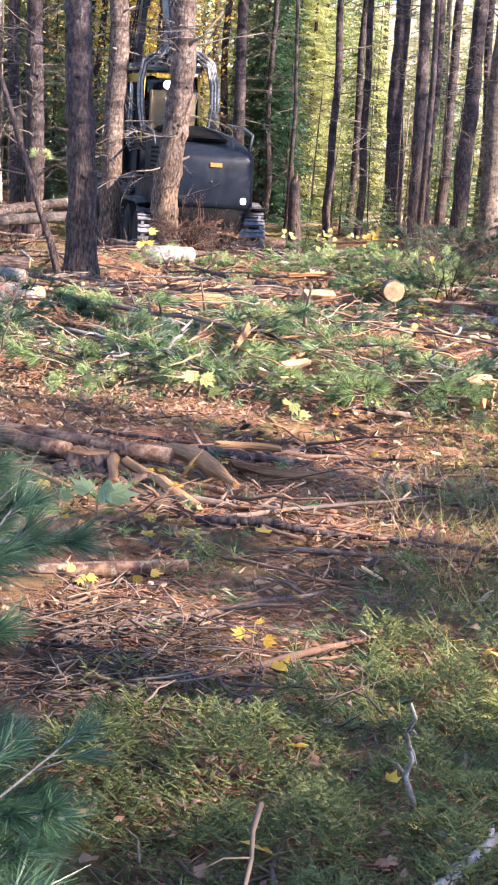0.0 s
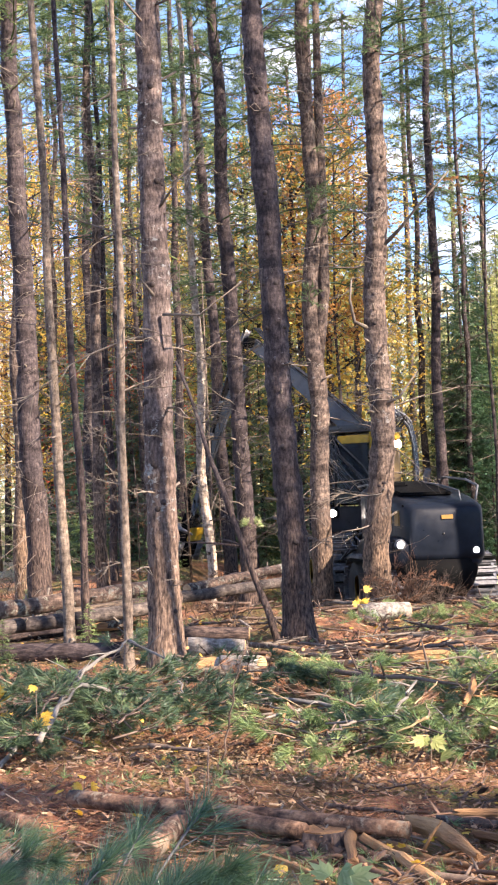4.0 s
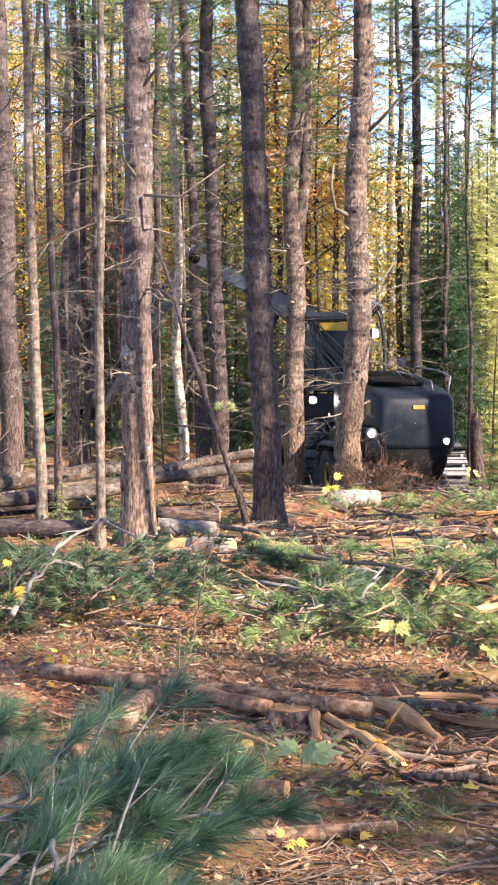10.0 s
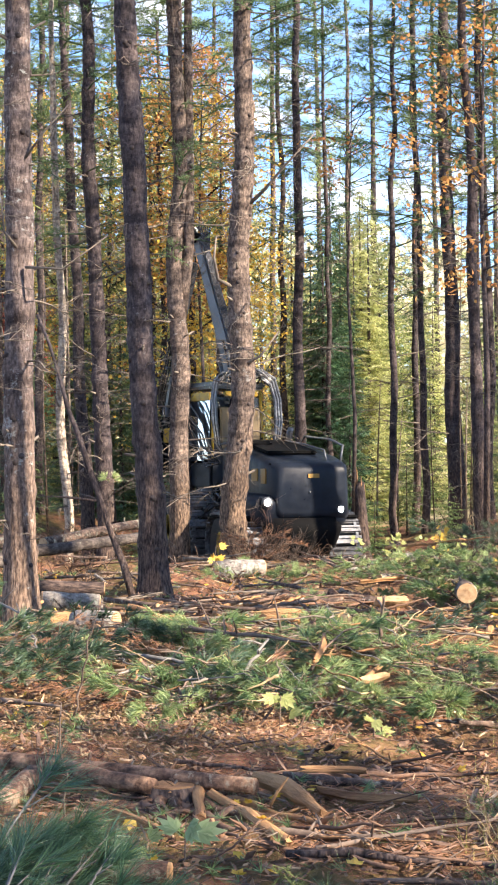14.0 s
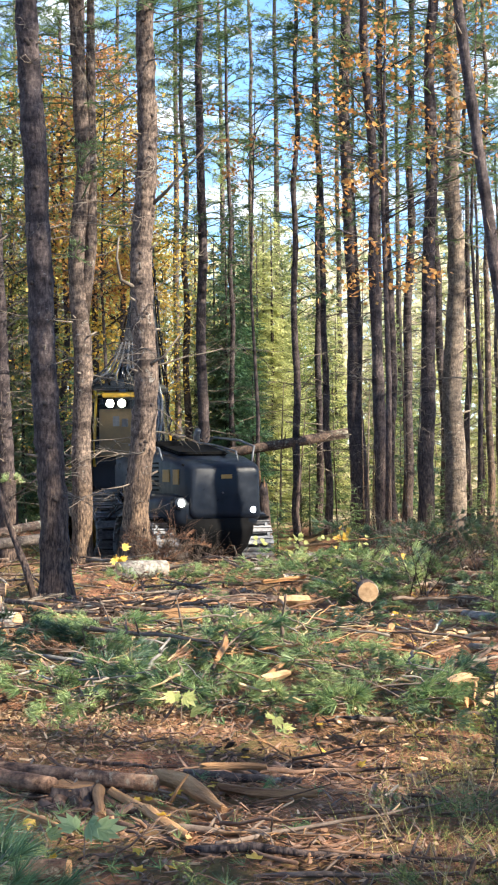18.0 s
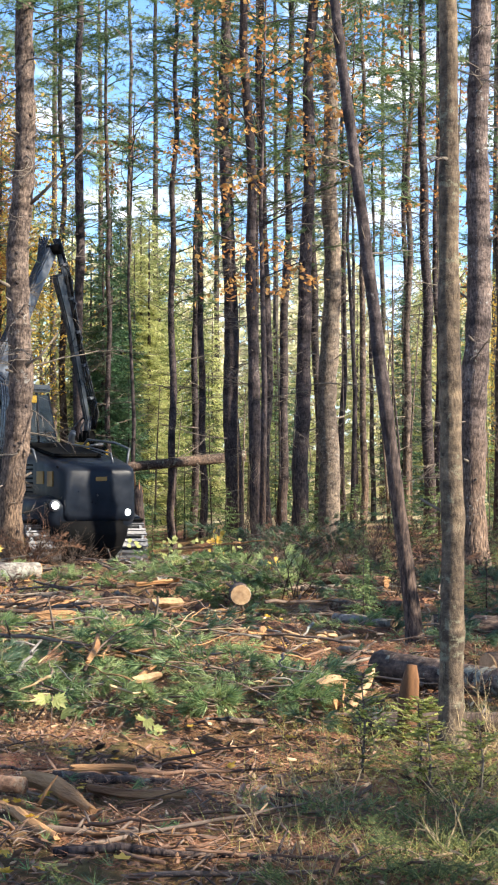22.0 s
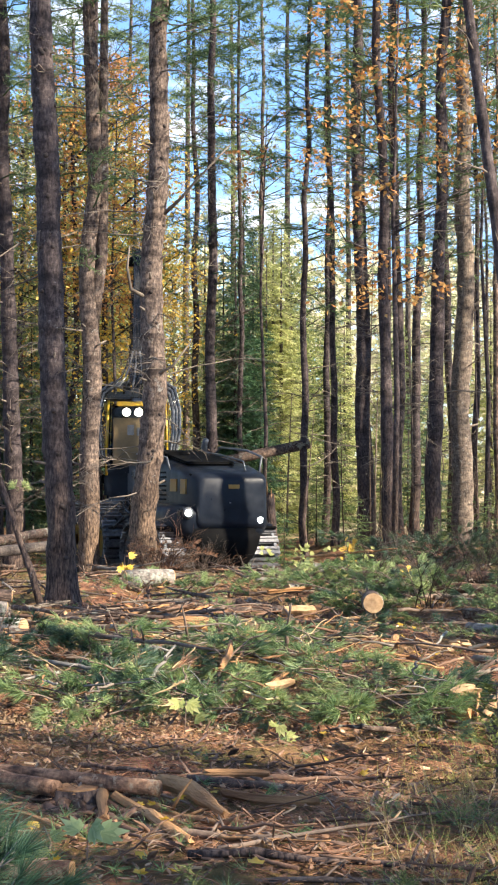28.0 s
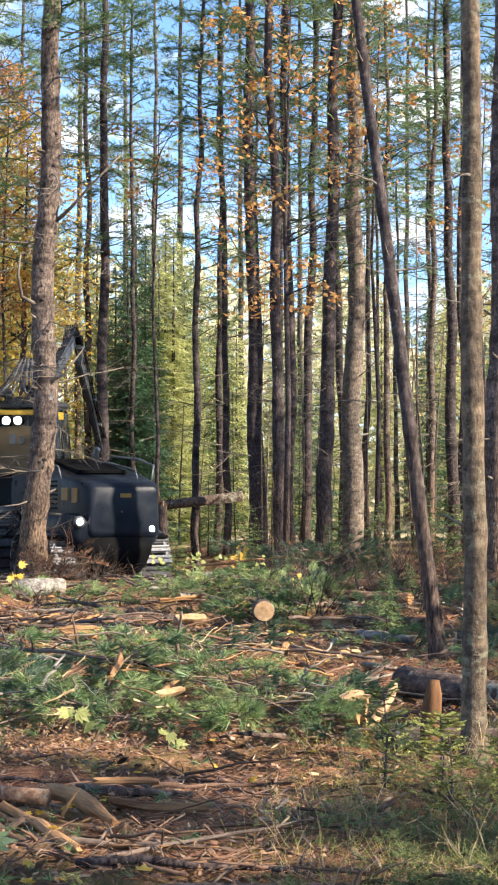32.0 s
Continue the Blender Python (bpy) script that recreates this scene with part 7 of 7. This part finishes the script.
part("exhaust", Shape().tube([(0.55, -2.4, 2.3), (0.55, -2.4, 2.62), (0.55, -2.5, 2.72)], [0.06, 0.06, 0.055], 12), GREYIRON, harvester)
bevelled("air_intake", Shape().box((-0.3, -2.9, 2.43), (0.5, 0.7, 0.12)), PLASTIC, harvester, 0.04)
# articulated middle and the front frame
bevelled("middle_joint", Shape().box((0, -1.5, 1.0), (0.55, 0.7, 0.7)), PLASTIC, harvester, 0.05)
bevelled("front_frame", Shape().box((0, 0.35, 1.02), (1.05, 3.4, 0.55)).box((0, -0.1, 1.38), (1.2, 1.6, 0.22)), PAINT, harvester, 0.05)
part("turntable", Shape().tube([(0, 0, 1.45), (0, 0, 1.62)], [0.62, 0.62], 28), CRANE, harvester)
for i in range(3):
    bevelled("step", Shape().box((-0.72, -0.95, 0.75 + 0.3 * i), (0.3, 0.34, 0.04)), STEEL, harvester, 0.01)
for i in range(5):
    x = -0.35 + 0.16 * i
    part("hydraulic_hose", Shape().tube([(x, -2.0, 1.6), (x - 0.1, -1.6, 1.95), (x + 0.05, -1.15, 1.9), (x, -0.7, 1.5)], 0.028, 7), HOSE, harvester)

# bogies: tyres, rims and steel tracks
tyre = Shape()
prof = [(0.24, 0.16), (0.42, 0.25), (0.5, 0.22), (0.53, 0.1), (0.53, -0.1), (0.5, -0.22), (0.42, -0.25), (0.24, -0.16)]
k = 28
tyre.loft([[(w, math.cos(2 * math.pi * i / k) * r, math.sin(2 * math.pi * i / k) * r) for i in range(k)] for r, w in prof], cap=False)
TYRE = tyre.mesh("tyre", RUBBER)
RIM = Shape().loft([[(w, math.cos(2 * math.pi * i / 20) * r, math.sin(2 * math.pi * i / 20) * r) for i in range(20)] for r, w in ((0.25, 0.18), (0.22, 0.12), (0.1, 0.1), (0.1, 0.18), (0.09, -0.18), (0.25, -0.18))]).mesh("rim", YELLOW)
PAD = Shape().box((0, 0, 0), (0.6, 0.15, 0.03)).box((0, -0.05, 0.03), (0.58, 0.03, 0.05)).box((0, 0.04, 0.025), (0.58, 0.03, 0.035)).mesh("track_pad", STEEL, False)
LINK = Shape().box((0, 0, 0), (0.05, 0.16, 0.05)).mesh("track_link", GREYIRON, False)


def bogie(x, y0, y1, zc, k=1.0):
    pod = bevelled("bogie", Shape().box((x * 0.62, (y0 + y1) / 2, zc), (0.16, y1 - y0, 0.26)), PAINT, harvester, 0.04)
    for y in (y0, y1):
        wheel = part("wheel", TYRE, RUBBER, harvester, "black tyre with a yellow rim", at=pose(x, y, zc) @ Matrix.Diagonal((1, k, k, 1)))
        part("rim", RIM, YELLOW, wheel)
    r, flat = 0.585 * k, y1 - y0
    total = 2 * flat + 2 * math.pi * r
    n = int(total / 0.19)
    for i in range(n):
        d = total * i / n
        if d < flat:
            m = pose(x, y0 + d, zc + r)
        elif d < flat + math.pi * r:
            a = (d - flat) / r
            m = pose(x, y1 + math.sin(a) * r, zc + math.cos(a) * r, -math.degrees(a))
        elif d < 2 * flat + math.pi * r:
            m = pose(x, y1 - (d - flat - math.pi * r), zc - r, 180)
        else:
            a = math.pi + (d - 2 * flat - math.pi * r) / r
            m = pose(x, y0 + math.sin(a) * r, zc + math.cos(a) * r, -math.degrees(a))
        part("track_pad", PAD, STEEL, harvester, at=m)
        for sx in (-0.22, 0.22):
            part("track_link", LINK, GREYIRON, harvester, at=m @ pose(sx, 0.09, -0.01))


bogie(0.80, -4.15, -2.95, 0.60)
bogie(-0.80, -4.15, -2.95, 0.60)
bogie(0.92, -0.98, 0.52, 0.75, 1.27)
bogie(-0.92, -0.98, 0.52, 0.75, 1.27)

# the slewing cab
def quad_plate(pts, thick, nrm):
    nrm = Vector(nrm) * thick
    return Shape().loft([[Vector(p) for p in pts], [Vector(p) + nrm for p in pts]])


CAB = pose(0, 0.3, 0)
cab = bevelled("cab", Shape().box((0, 0.3, 1.85), (1.3, 1.45, 0.5)).box((0, -0.36, 2.35), (1.28, 0.2, 0.6)), PAINT, harvester, 0.05, label="slewing cab with large windows and yellow trim")
for x, y, yt in ((-0.6, -0.74, -0.7), (0.6, -0.74, -0.7), (-0.6, 0.7, 0.38), (0.6, 0.7, 0.38), (-0.62, 0.1, 0.05), (0.62, 0.1, 0.05)):
    part("cab_pillar", Shape().tube([(x, y, 2.05), (x * 0.99, (y + yt) / 2, 2.8), (x * 0.94, yt, 3.55)], 0.03, 8), YELLOW if y < -0.5 else PAINT, cab, at=CAB)
bevelled("roof", Shape().box((0, -0.18, 3.64), (1.28, 1.3, 0.14)), CRANE, cab, 0.05, label="dark grey cab roof", at=CAB)
bevelled("yellow_band", Shape().box((0, -0.86, 3.47), (0.8, 0.05, 0.1)), YELLOW, cab, 0.02, label="yellow band over the back window", at=CAB)
for sx in (-1, 1):
    bevelled("yellow_band", Shape().box((sx * 0.63, -0.35, 3.42), (0.04, 0.7, 0.16)), YELLOW, cab, 0.015, at=CAB)
part("rear_window", quad_plate([(-0.52, -0.76, 2.3), (0.52, -0.76, 2.3), (0.5, -0.72, 3.4), (-0.5, -0.72, 3.4)], 0.012, (0, -1, 0)), GLASS, cab, smooth=False, at=CAB)
part("front_window", quad_plate([(-0.55, 0.75, 2.1), (0.55, 0.75, 2.1), (0.52, 0.42, 3.52), (-0.52, 0.42, 3.52)], 0.012, (0, 1, 0)), GLASS, cab, smooth=False, at=CAB)
for sx in (-1, 1):
    part("side_window", quad_plate([(sx * 0.62, -0.66, 2.15), (sx * 0.62, 0.68, 2.15), (sx * 0.58, 0.36, 3.5), (sx * 0.58, -0.64, 3.5)], 0.012, (sx, 0, 0)), GLASS, cab, smooth=False, at=CAB)
bevelled("seat", Shape().box((0, 0.0, 2.2), (0.5, 0.5, 0.15)).box((0, -0.25, 2.62), (0.48, 0.14, 0.8)), PLASTIC, cab, 0.04, at=CAB)
panel = bevelled("back_panel", Shape().box((0, -0.81, 2.72), (0.95, 0.05, 0.95)), TAN, cab, 0.02, label="olive-tan panel on the cab's back", at=CAB)
for x, z, w, h in ((-0.12, 2.95, 0.13, 0.2), (0.06, 2.92, 0.12, 0.16)):
    part("sign_plate", Shape().box((x, -0.845, z), (w, 0.012, h)), GREYIRON, panel, "pale warning plate", smooth=False)
for x in (-0.2, 0.04):
    pod = bevelled("lamp_housing", Shape().box((x, -0.93, 3.3), (0.17, 0.16, 0.15)), PLASTIC, cab, 0.02, at=CAB)
    part("work_lamp", Shape().tube([(x, -1.0, 3.3), (x, -1.04, 3.3)], [0.08, 0.07], 14), LAMP_WARM, pod, "bright lit work lamp")
for x in (-0.45,):
    pod = bevelled("lamp_housing", Shape().box((x * 1.36, 0.36, 3.62), (0.12, 0.17, 0.14)), PLASTIC, cab, 0.02, at=CAB)
    part("work_lamp", Shape().tube([(x * 1.49, 0.36, 3.62), (x * 1.53, 0.36, 3.62)], [0.04, 0.035], 14), LAMP_WARM, pod)
for sx, cnt in ((1, 6), (-1, 4)):
    for i in range(cnt):
        o = 0.045 * i
        part("hydraulic_hose", Shape().tube([(sx * (0.5 + o * 0.3), -0.7, 2.25), (sx * (0.64 + o * 0.6), -0.75, 2.45), (sx * (0.7 + o * 0.7), -0.74, 2.9), (sx * (0.7 + o * 0.7), -0.7, 3.35), (sx * (0.62 + o * 0.6), -0.66, 3.65 + o * 0.6), (sx * (0.42 + o * 0.4), -0.62, 3.8 + o * 0.6), (sx * 0.14, -0.55, 3.76 + o)], 0.024, 7), HOSE_LIT if i % 2 else HOSE, cab)
for i in range(8):         # a fan of hoses rising from the roof to the boom
    x = -0.4 + 0.114 * i
    part("hydraulic_hose", Shape().tube([(x * 1.5, -0.5, 3.66), (x * 1.45, -0.66, 3.8), (x * 1.15, -0.72, 3.86), (x * 0.8, -0.6, 3.98), (x * 0.5, -0.35, 4.25), (x * 0.3, -0.1, 4.55)], 0.022, 7), HOSE_LIT if i % 2 else HOSE, cab)
bevelled("crane_column", Shape().box((0, -0.32, 2.5), (0.36, 0.3, 2.0)), CRANE, cab, 0.03)
bevelled("crane_collar", Shape().box((0, -0.3, 3.72), (0.5, 0.5, 0.12)), CRANE, cab, 0.03)

# the crane: boom, stick and felling head, jointed to the cab
def beam(length, w0, w1, h0, h1, hmid):
    rings = []
    for t, w, h, up in ((0.14, w0, h0, 0.01), (0.2, w0, h0 * 1.1, 0.02), (0.45, (w0 + w1) / 2, hmid, 0.06), (0.85, w1, h1 * 1.1, 0.02), (1, w1, h1, 0)):
        y = length * t
        rings.append([(w / 2, y, up + h / 2), (-w / 2, y, up + h / 2), (-w / 2, y, up - h / 2), (w / 2, y, up - h / 2)])
    return Shape().loft(rings)


boom = bevelled("boom", beam(4.3, 0.2, 0.17, 0.32, 0.24, 0.38), BOOM_PAINT, harvester, 0.03, label="blue-grey steel crane boom with hoses along its back")
part("cylinder", Shape().tube([(0, 0.9, -0.24), (0, 1.7, -0.26)], 0.075, 12), CRANE, boom)
part("piston_rod", Shape().tube([(0, 1.7, -0.26), (0, 2.5, -0.12)], 0.035, 10), STEEL, boom)
for i in range(6):
    x = -0.07 + 0.028 * i
    part("hydraulic_hose", Shape().tube([(x * 1.7, 0.75, 0.16), (x * 1.3, 1.0, 0.26), (x * 0.9, 1.5, 0.28), (x * 1.1, 2.6, 0.24), (x * 0.8, 3.9, 0.2), (x * 1.8, 4.4, 0.32)], 0.016, 6), HOSE, boom)
part("joint_pin", Shape().tube([(-0.2, 4.3, 0), (0.2, 4.3, 0)], 0.11, 14), PLASTIC, boom)
arm = bevelled("stick", beam(3.7, 0.15, 0.11, 0.22, 0.14, 0.19), CRANE, harvester, 0.025, label="dark crane stick wrapped in hoses")
part("cylinder", Shape().tube([(0, -0.1, 0.26), (0, 1.4, 0.24)], 0.06, 12), STEEL, arm)
for i in range(5):
    x = -0.08 + 0.04 * i
    part("hydraulic_hose", Shape().tube([(x, -0.2, 0.2), (x * 1.3, 0.6, 0.28), (x * 1.2, 1.9, 0.2), (x * 1.6, 3.0, 0.22), (x, 3.6, 0.3), (x, 3.9, 0.1)], 0.022, 6), HOSE, arm)
for i in range(9):         # clamps and loose loops that make the stick's outline ragged
    y, sx = 0.35 + 0.36 * i, (-1) ** i
    part("hose_clamp", Shape().box((sx * 0.06, y, 0.17), (0.12, 0.05, 0.12)), GREYIRON, arm, smooth=False)
    part("hydraulic_hose", Shape().tube([(sx * 0.07, y, 0.15), (sx * 0.15, y + 0.12, 0.2 + 0.02 * (i % 3)), (sx * 0.13, y + 0.3, 0.1), (sx * 0.07, y + 0.42, 0.14)], 0.02, 6), HOSE, arm)
head = bevelled("felling_head", Shape().box((0, 0, -0.35), (0.3, 0.3, 0.3)).box((0, 0.05, -0.95), (0.55, 0.5, 0.9)), PLASTIC, harvester, 0.05, label="black and yellow felling head")
bevelled("head_shield", Shape().box((0, 0.33, -0.95), (0.58, 0.06, 0.7)), YELLOW, head, 0.02, label="yellow cover plate")
bevelled("head_shield", Shape().box((0, -0.22, -0.6), (0.5, 0.06, 0.3)), YELLOW, head, 0.02)
for sx in (-1, 1):
    part("feed_roller", Shape().tube([(sx * 0.36, -0.1, -1.2), (sx * 0.36, -0.1, -0.8)], 0.14, 16), STEEL, head)
    part("delimbing_knife", Shape().tube([(sx * 0.25, 0.1, -0.5), (sx * 0.5, -0.1, -0.5), (sx * 0.42, -0.4, -0.52)], [0.06, 0.05, 0.02], 6), STEEL, head)
part("link", Shape().tube([(0, 0, 0.05), (0, 0, -0.25)], 0.07, 10), GREYIRON, head)
for i in range(3):
    part("hydraulic_hose", Shape().tube([(-0.1 + 0.1 * i, 0, 0.1), (-0.25 + 0.25 * i, -0.2, -0.15), (-0.1 + 0.1 * i, -0.1, -0.5)], 0.022, 6), HOSE, head)

# the stem that the head holds and feeds
stem = thing("felled_stem", "limbed pine stem gripped behind the harvester", "log", at=pose(0, 33.9, 0.2))
part("bark", Shape().tube([(0, 0, 0), (1.0, 0.01, 0.01), (2.2, -0.01, 0.0), (3.9, 0, 0)], [0.1, 0.105, 0.11, 0.115], 14, wob=0.03), BARK_LOG, stem)
part("sawn_end", Shape().tube([(3.895, 0, 0), (3.912, 0, 0)], 0.106, 14), CUT, stem)
for i in range(4):
    a = i * 1.9
    part("branch_stub", Shape().tube([(1.8 + 0.5 * i, 0.08 * math.cos(a), 0.08 * math.sin(a)), (1.85 + 0.5 * i, 0.22 * math.cos(a), 0.22 * math.sin(a))], [0.02, 0.012], 5), DEAD, stem)
# slack hoses round the cab's side and the articulation
rr = random.Random(55)
for i in range(7):
    z, o = 1.9 + 0.12 * i, rr.uniform(-0.1, 0.1)
    part("hydraulic_hose", Shape().tube([(-0.66, 0.5 + o, 3.55), (-0.8 - 0.02 * i, 0.2 + o, 3.3 - 0.1 * i), (-0.74, -0.2 + o, 2.9 - 0.12 * i), (-0.86, -0.55 + o, 2.5 - 0.08 * i), (-0.7, -0.85, 2.1)], 0.02, 6), HOSE, cab)
for i in range(6):
    x = -0.9 + 0.1 * i
    part("hydraulic_hose", Shape().tube([(x, -2.0, 1.3), (x - 0.12, -1.7, 1.05 + 0.1 * i), (x - 0.15, -1.3, 1.3 + 0.08 * i), (x, -0.8, 1.35)], 0.024, 6), HOSE, harvester)
for i in range(4):
    bevelled("ladder_rung", Shape().box((-1.0, -1.62, 0.7 + 0.22 * i), (0.4, 0.05, 0.03)), STEEL, harvester, 0.008)
step_lamp = bevelled("lamp_housing", Shape().box((-0.68, 0.42, 1.97), (0.12, 0.18, 0.18)), PLASTIC, cab, 0.02)
part("work_lamp", Shape().tube([(-0.73, 0.41, 1.97), (-0.76, 0.405, 1.97)], [0.075, 0.06], 14), LAMP_ON, step_lamp, "bright lit lamp low on the cab's side")


# ---- what moves ----
def motions():
    # seconds, heading of the machine
    heads = [(0, 11.9), (0.5, 12.7), (1, 13.9), (1.5, 15.0), (2, 16.1), (2.5, 16.5), (3, 16.6), (5.5, 16.4), (12, 16.5), (12.5, 16.7), (13, 17.0), (13.5, 18.0), (14, 18.6), (14.5, 19.3), (15, 20.0), (15.5, 20.6), (17.5, 20.7), (32, 20.8)]
    # seconds, slew of the crane (clockwise from the way ahead), pitch of the boom, pitch of the stick
    crane = [(0, -24, 72, -73), (1, -24, 73, -73), (1.5, -30, 71, -73), (2, -41, 68, -73), (2.5, -49, 66, -73), (3, -54, 57, -72), (3.5, -60, 47, -68), (5.5, -78, 32, -58), (6, -80, 30, -56), (9, -80, 29, -56), (11, -78, 29, -56),
             (11.5, -66, 30, -58), (12, -52, 33, -60), (12.5, -40, 41, -62), (13, -32, 51, -64), (13.5, -32, 58, -66), (14, -36, 67, -70), (14.5, -34, 73, -73), (15, -30, 75, -74), (15.5, -24, 74, -74), (17.5, 0, 65, -72), (18, 12, 61, -66),
             (18.6, 38, 60, -66), (19, 52, 66, -73), (20, 56, 66, -74), (21, 52, 64, -74), (22, 43, 61, -73), (23, 43, 63, -72), (24, 34, 60, -72), (24.5, 31, 61, -72), (25.5, 0, 67, -74), (26.5, -28, 70, -75), (27, -21, 68, -74), (27.5, -12, 65, -70),
             (28, -2, 61, -60), (28.5, 6, 52, -53), (29, 14, 47, -50), (29.5, 18, 43, -50), (30, 17, 37, -47), (32, 17, 34, -49)]
    # seconds, far end (x, height) and slope of the held stem
    stems = [(0, 2.2, -0.25, 0), (15, 2.2, -0.25, 0), (16, 2.2, 0.4, 4), (17.5, 2.35, 2.5, 8), (18, 3.4, 2.3, 9), (19, 3.67, 2.3, 10.5), (20, 3.7, 2.1, 8), (21, 3.7, 1.9, 6), (23, 3.7, 1.77, 5.5), (24.5, 3.15, 0.92, 5.5), (25.5, 2.4, 0.3, 2), (26.5, 2.0, 0.3, 3),
             (27.3, 2.0, 1.4, 8), (28, 2.2, 2.3, 12), (28.5, 3.3, 2.6, 15), (29, 2.75, 2.28, 15), (30, 2.9, 1.8, 10), (31, 3.05, 1.45, 7), (32, 3.1, 1.33, 6.5)]
    walk(harvester, [(t, pose(HX, HY, HZ, 0, 0, h)) for t, h in heads])

    def heading(t):
        for (t0, h0), (t1, h1) in zip(heads, heads[1:]):
            if t <= t1:
                return h0 + (h1 - h0) * (t - t0) / (t1 - t0)
        return heads[-1][1]

    cab_rows, boom_rows, arm_rows, head_rows = [], [], [], []
    for t, slew, b, g in crane:
        base = pose(0, 0, 0, 0, 0, -slew - heading(t))
        m_boom = base @ pose(0, -0.7, 2.81, b)
        elbow = base @ Vector((0, -0.7 + 4.3 * math.cos(radians(b)), 2.81 + 4.3 * math.sin(radians(b))))
        m_arm = Matrix.Translation(elbow) @ pose(0, 0, 0, 0, 0, -slew - heading(t)) @ pose(0, 0, 0, g)
        tip = m_arm @ Vector((0, 3.7, 0))
        cab_rows.append((t, base))
        boom_rows.append((t, m_boom))
        arm_rows.append((t, m_arm))
        lying = smooth01(3.0, 5.5, t) * (1 - smooth01(11.0, 13.0, t))       # the head lies over while it works on the ground
        head_rows.append((t, Matrix.Translation(tip) @ pose(0, 0, 0, 0, 0, -slew - heading(t)) @ pose(0, 0, 0, 68 * lying)))
    walk(cab, cab_rows)
    walk(boom, boom_rows)
    walk(arm, arm_rows)
    walk(head, head_rows)
    rows = []
    for t, x, z, s in stems:
        c = math.cos(radians(s))
        rows.append((t, pose(x - 3.9 * c, 33.9, z - 3.9 * math.sin(radians(s)), 0, -s, 0)))
    walk(stem, rows)


motions()
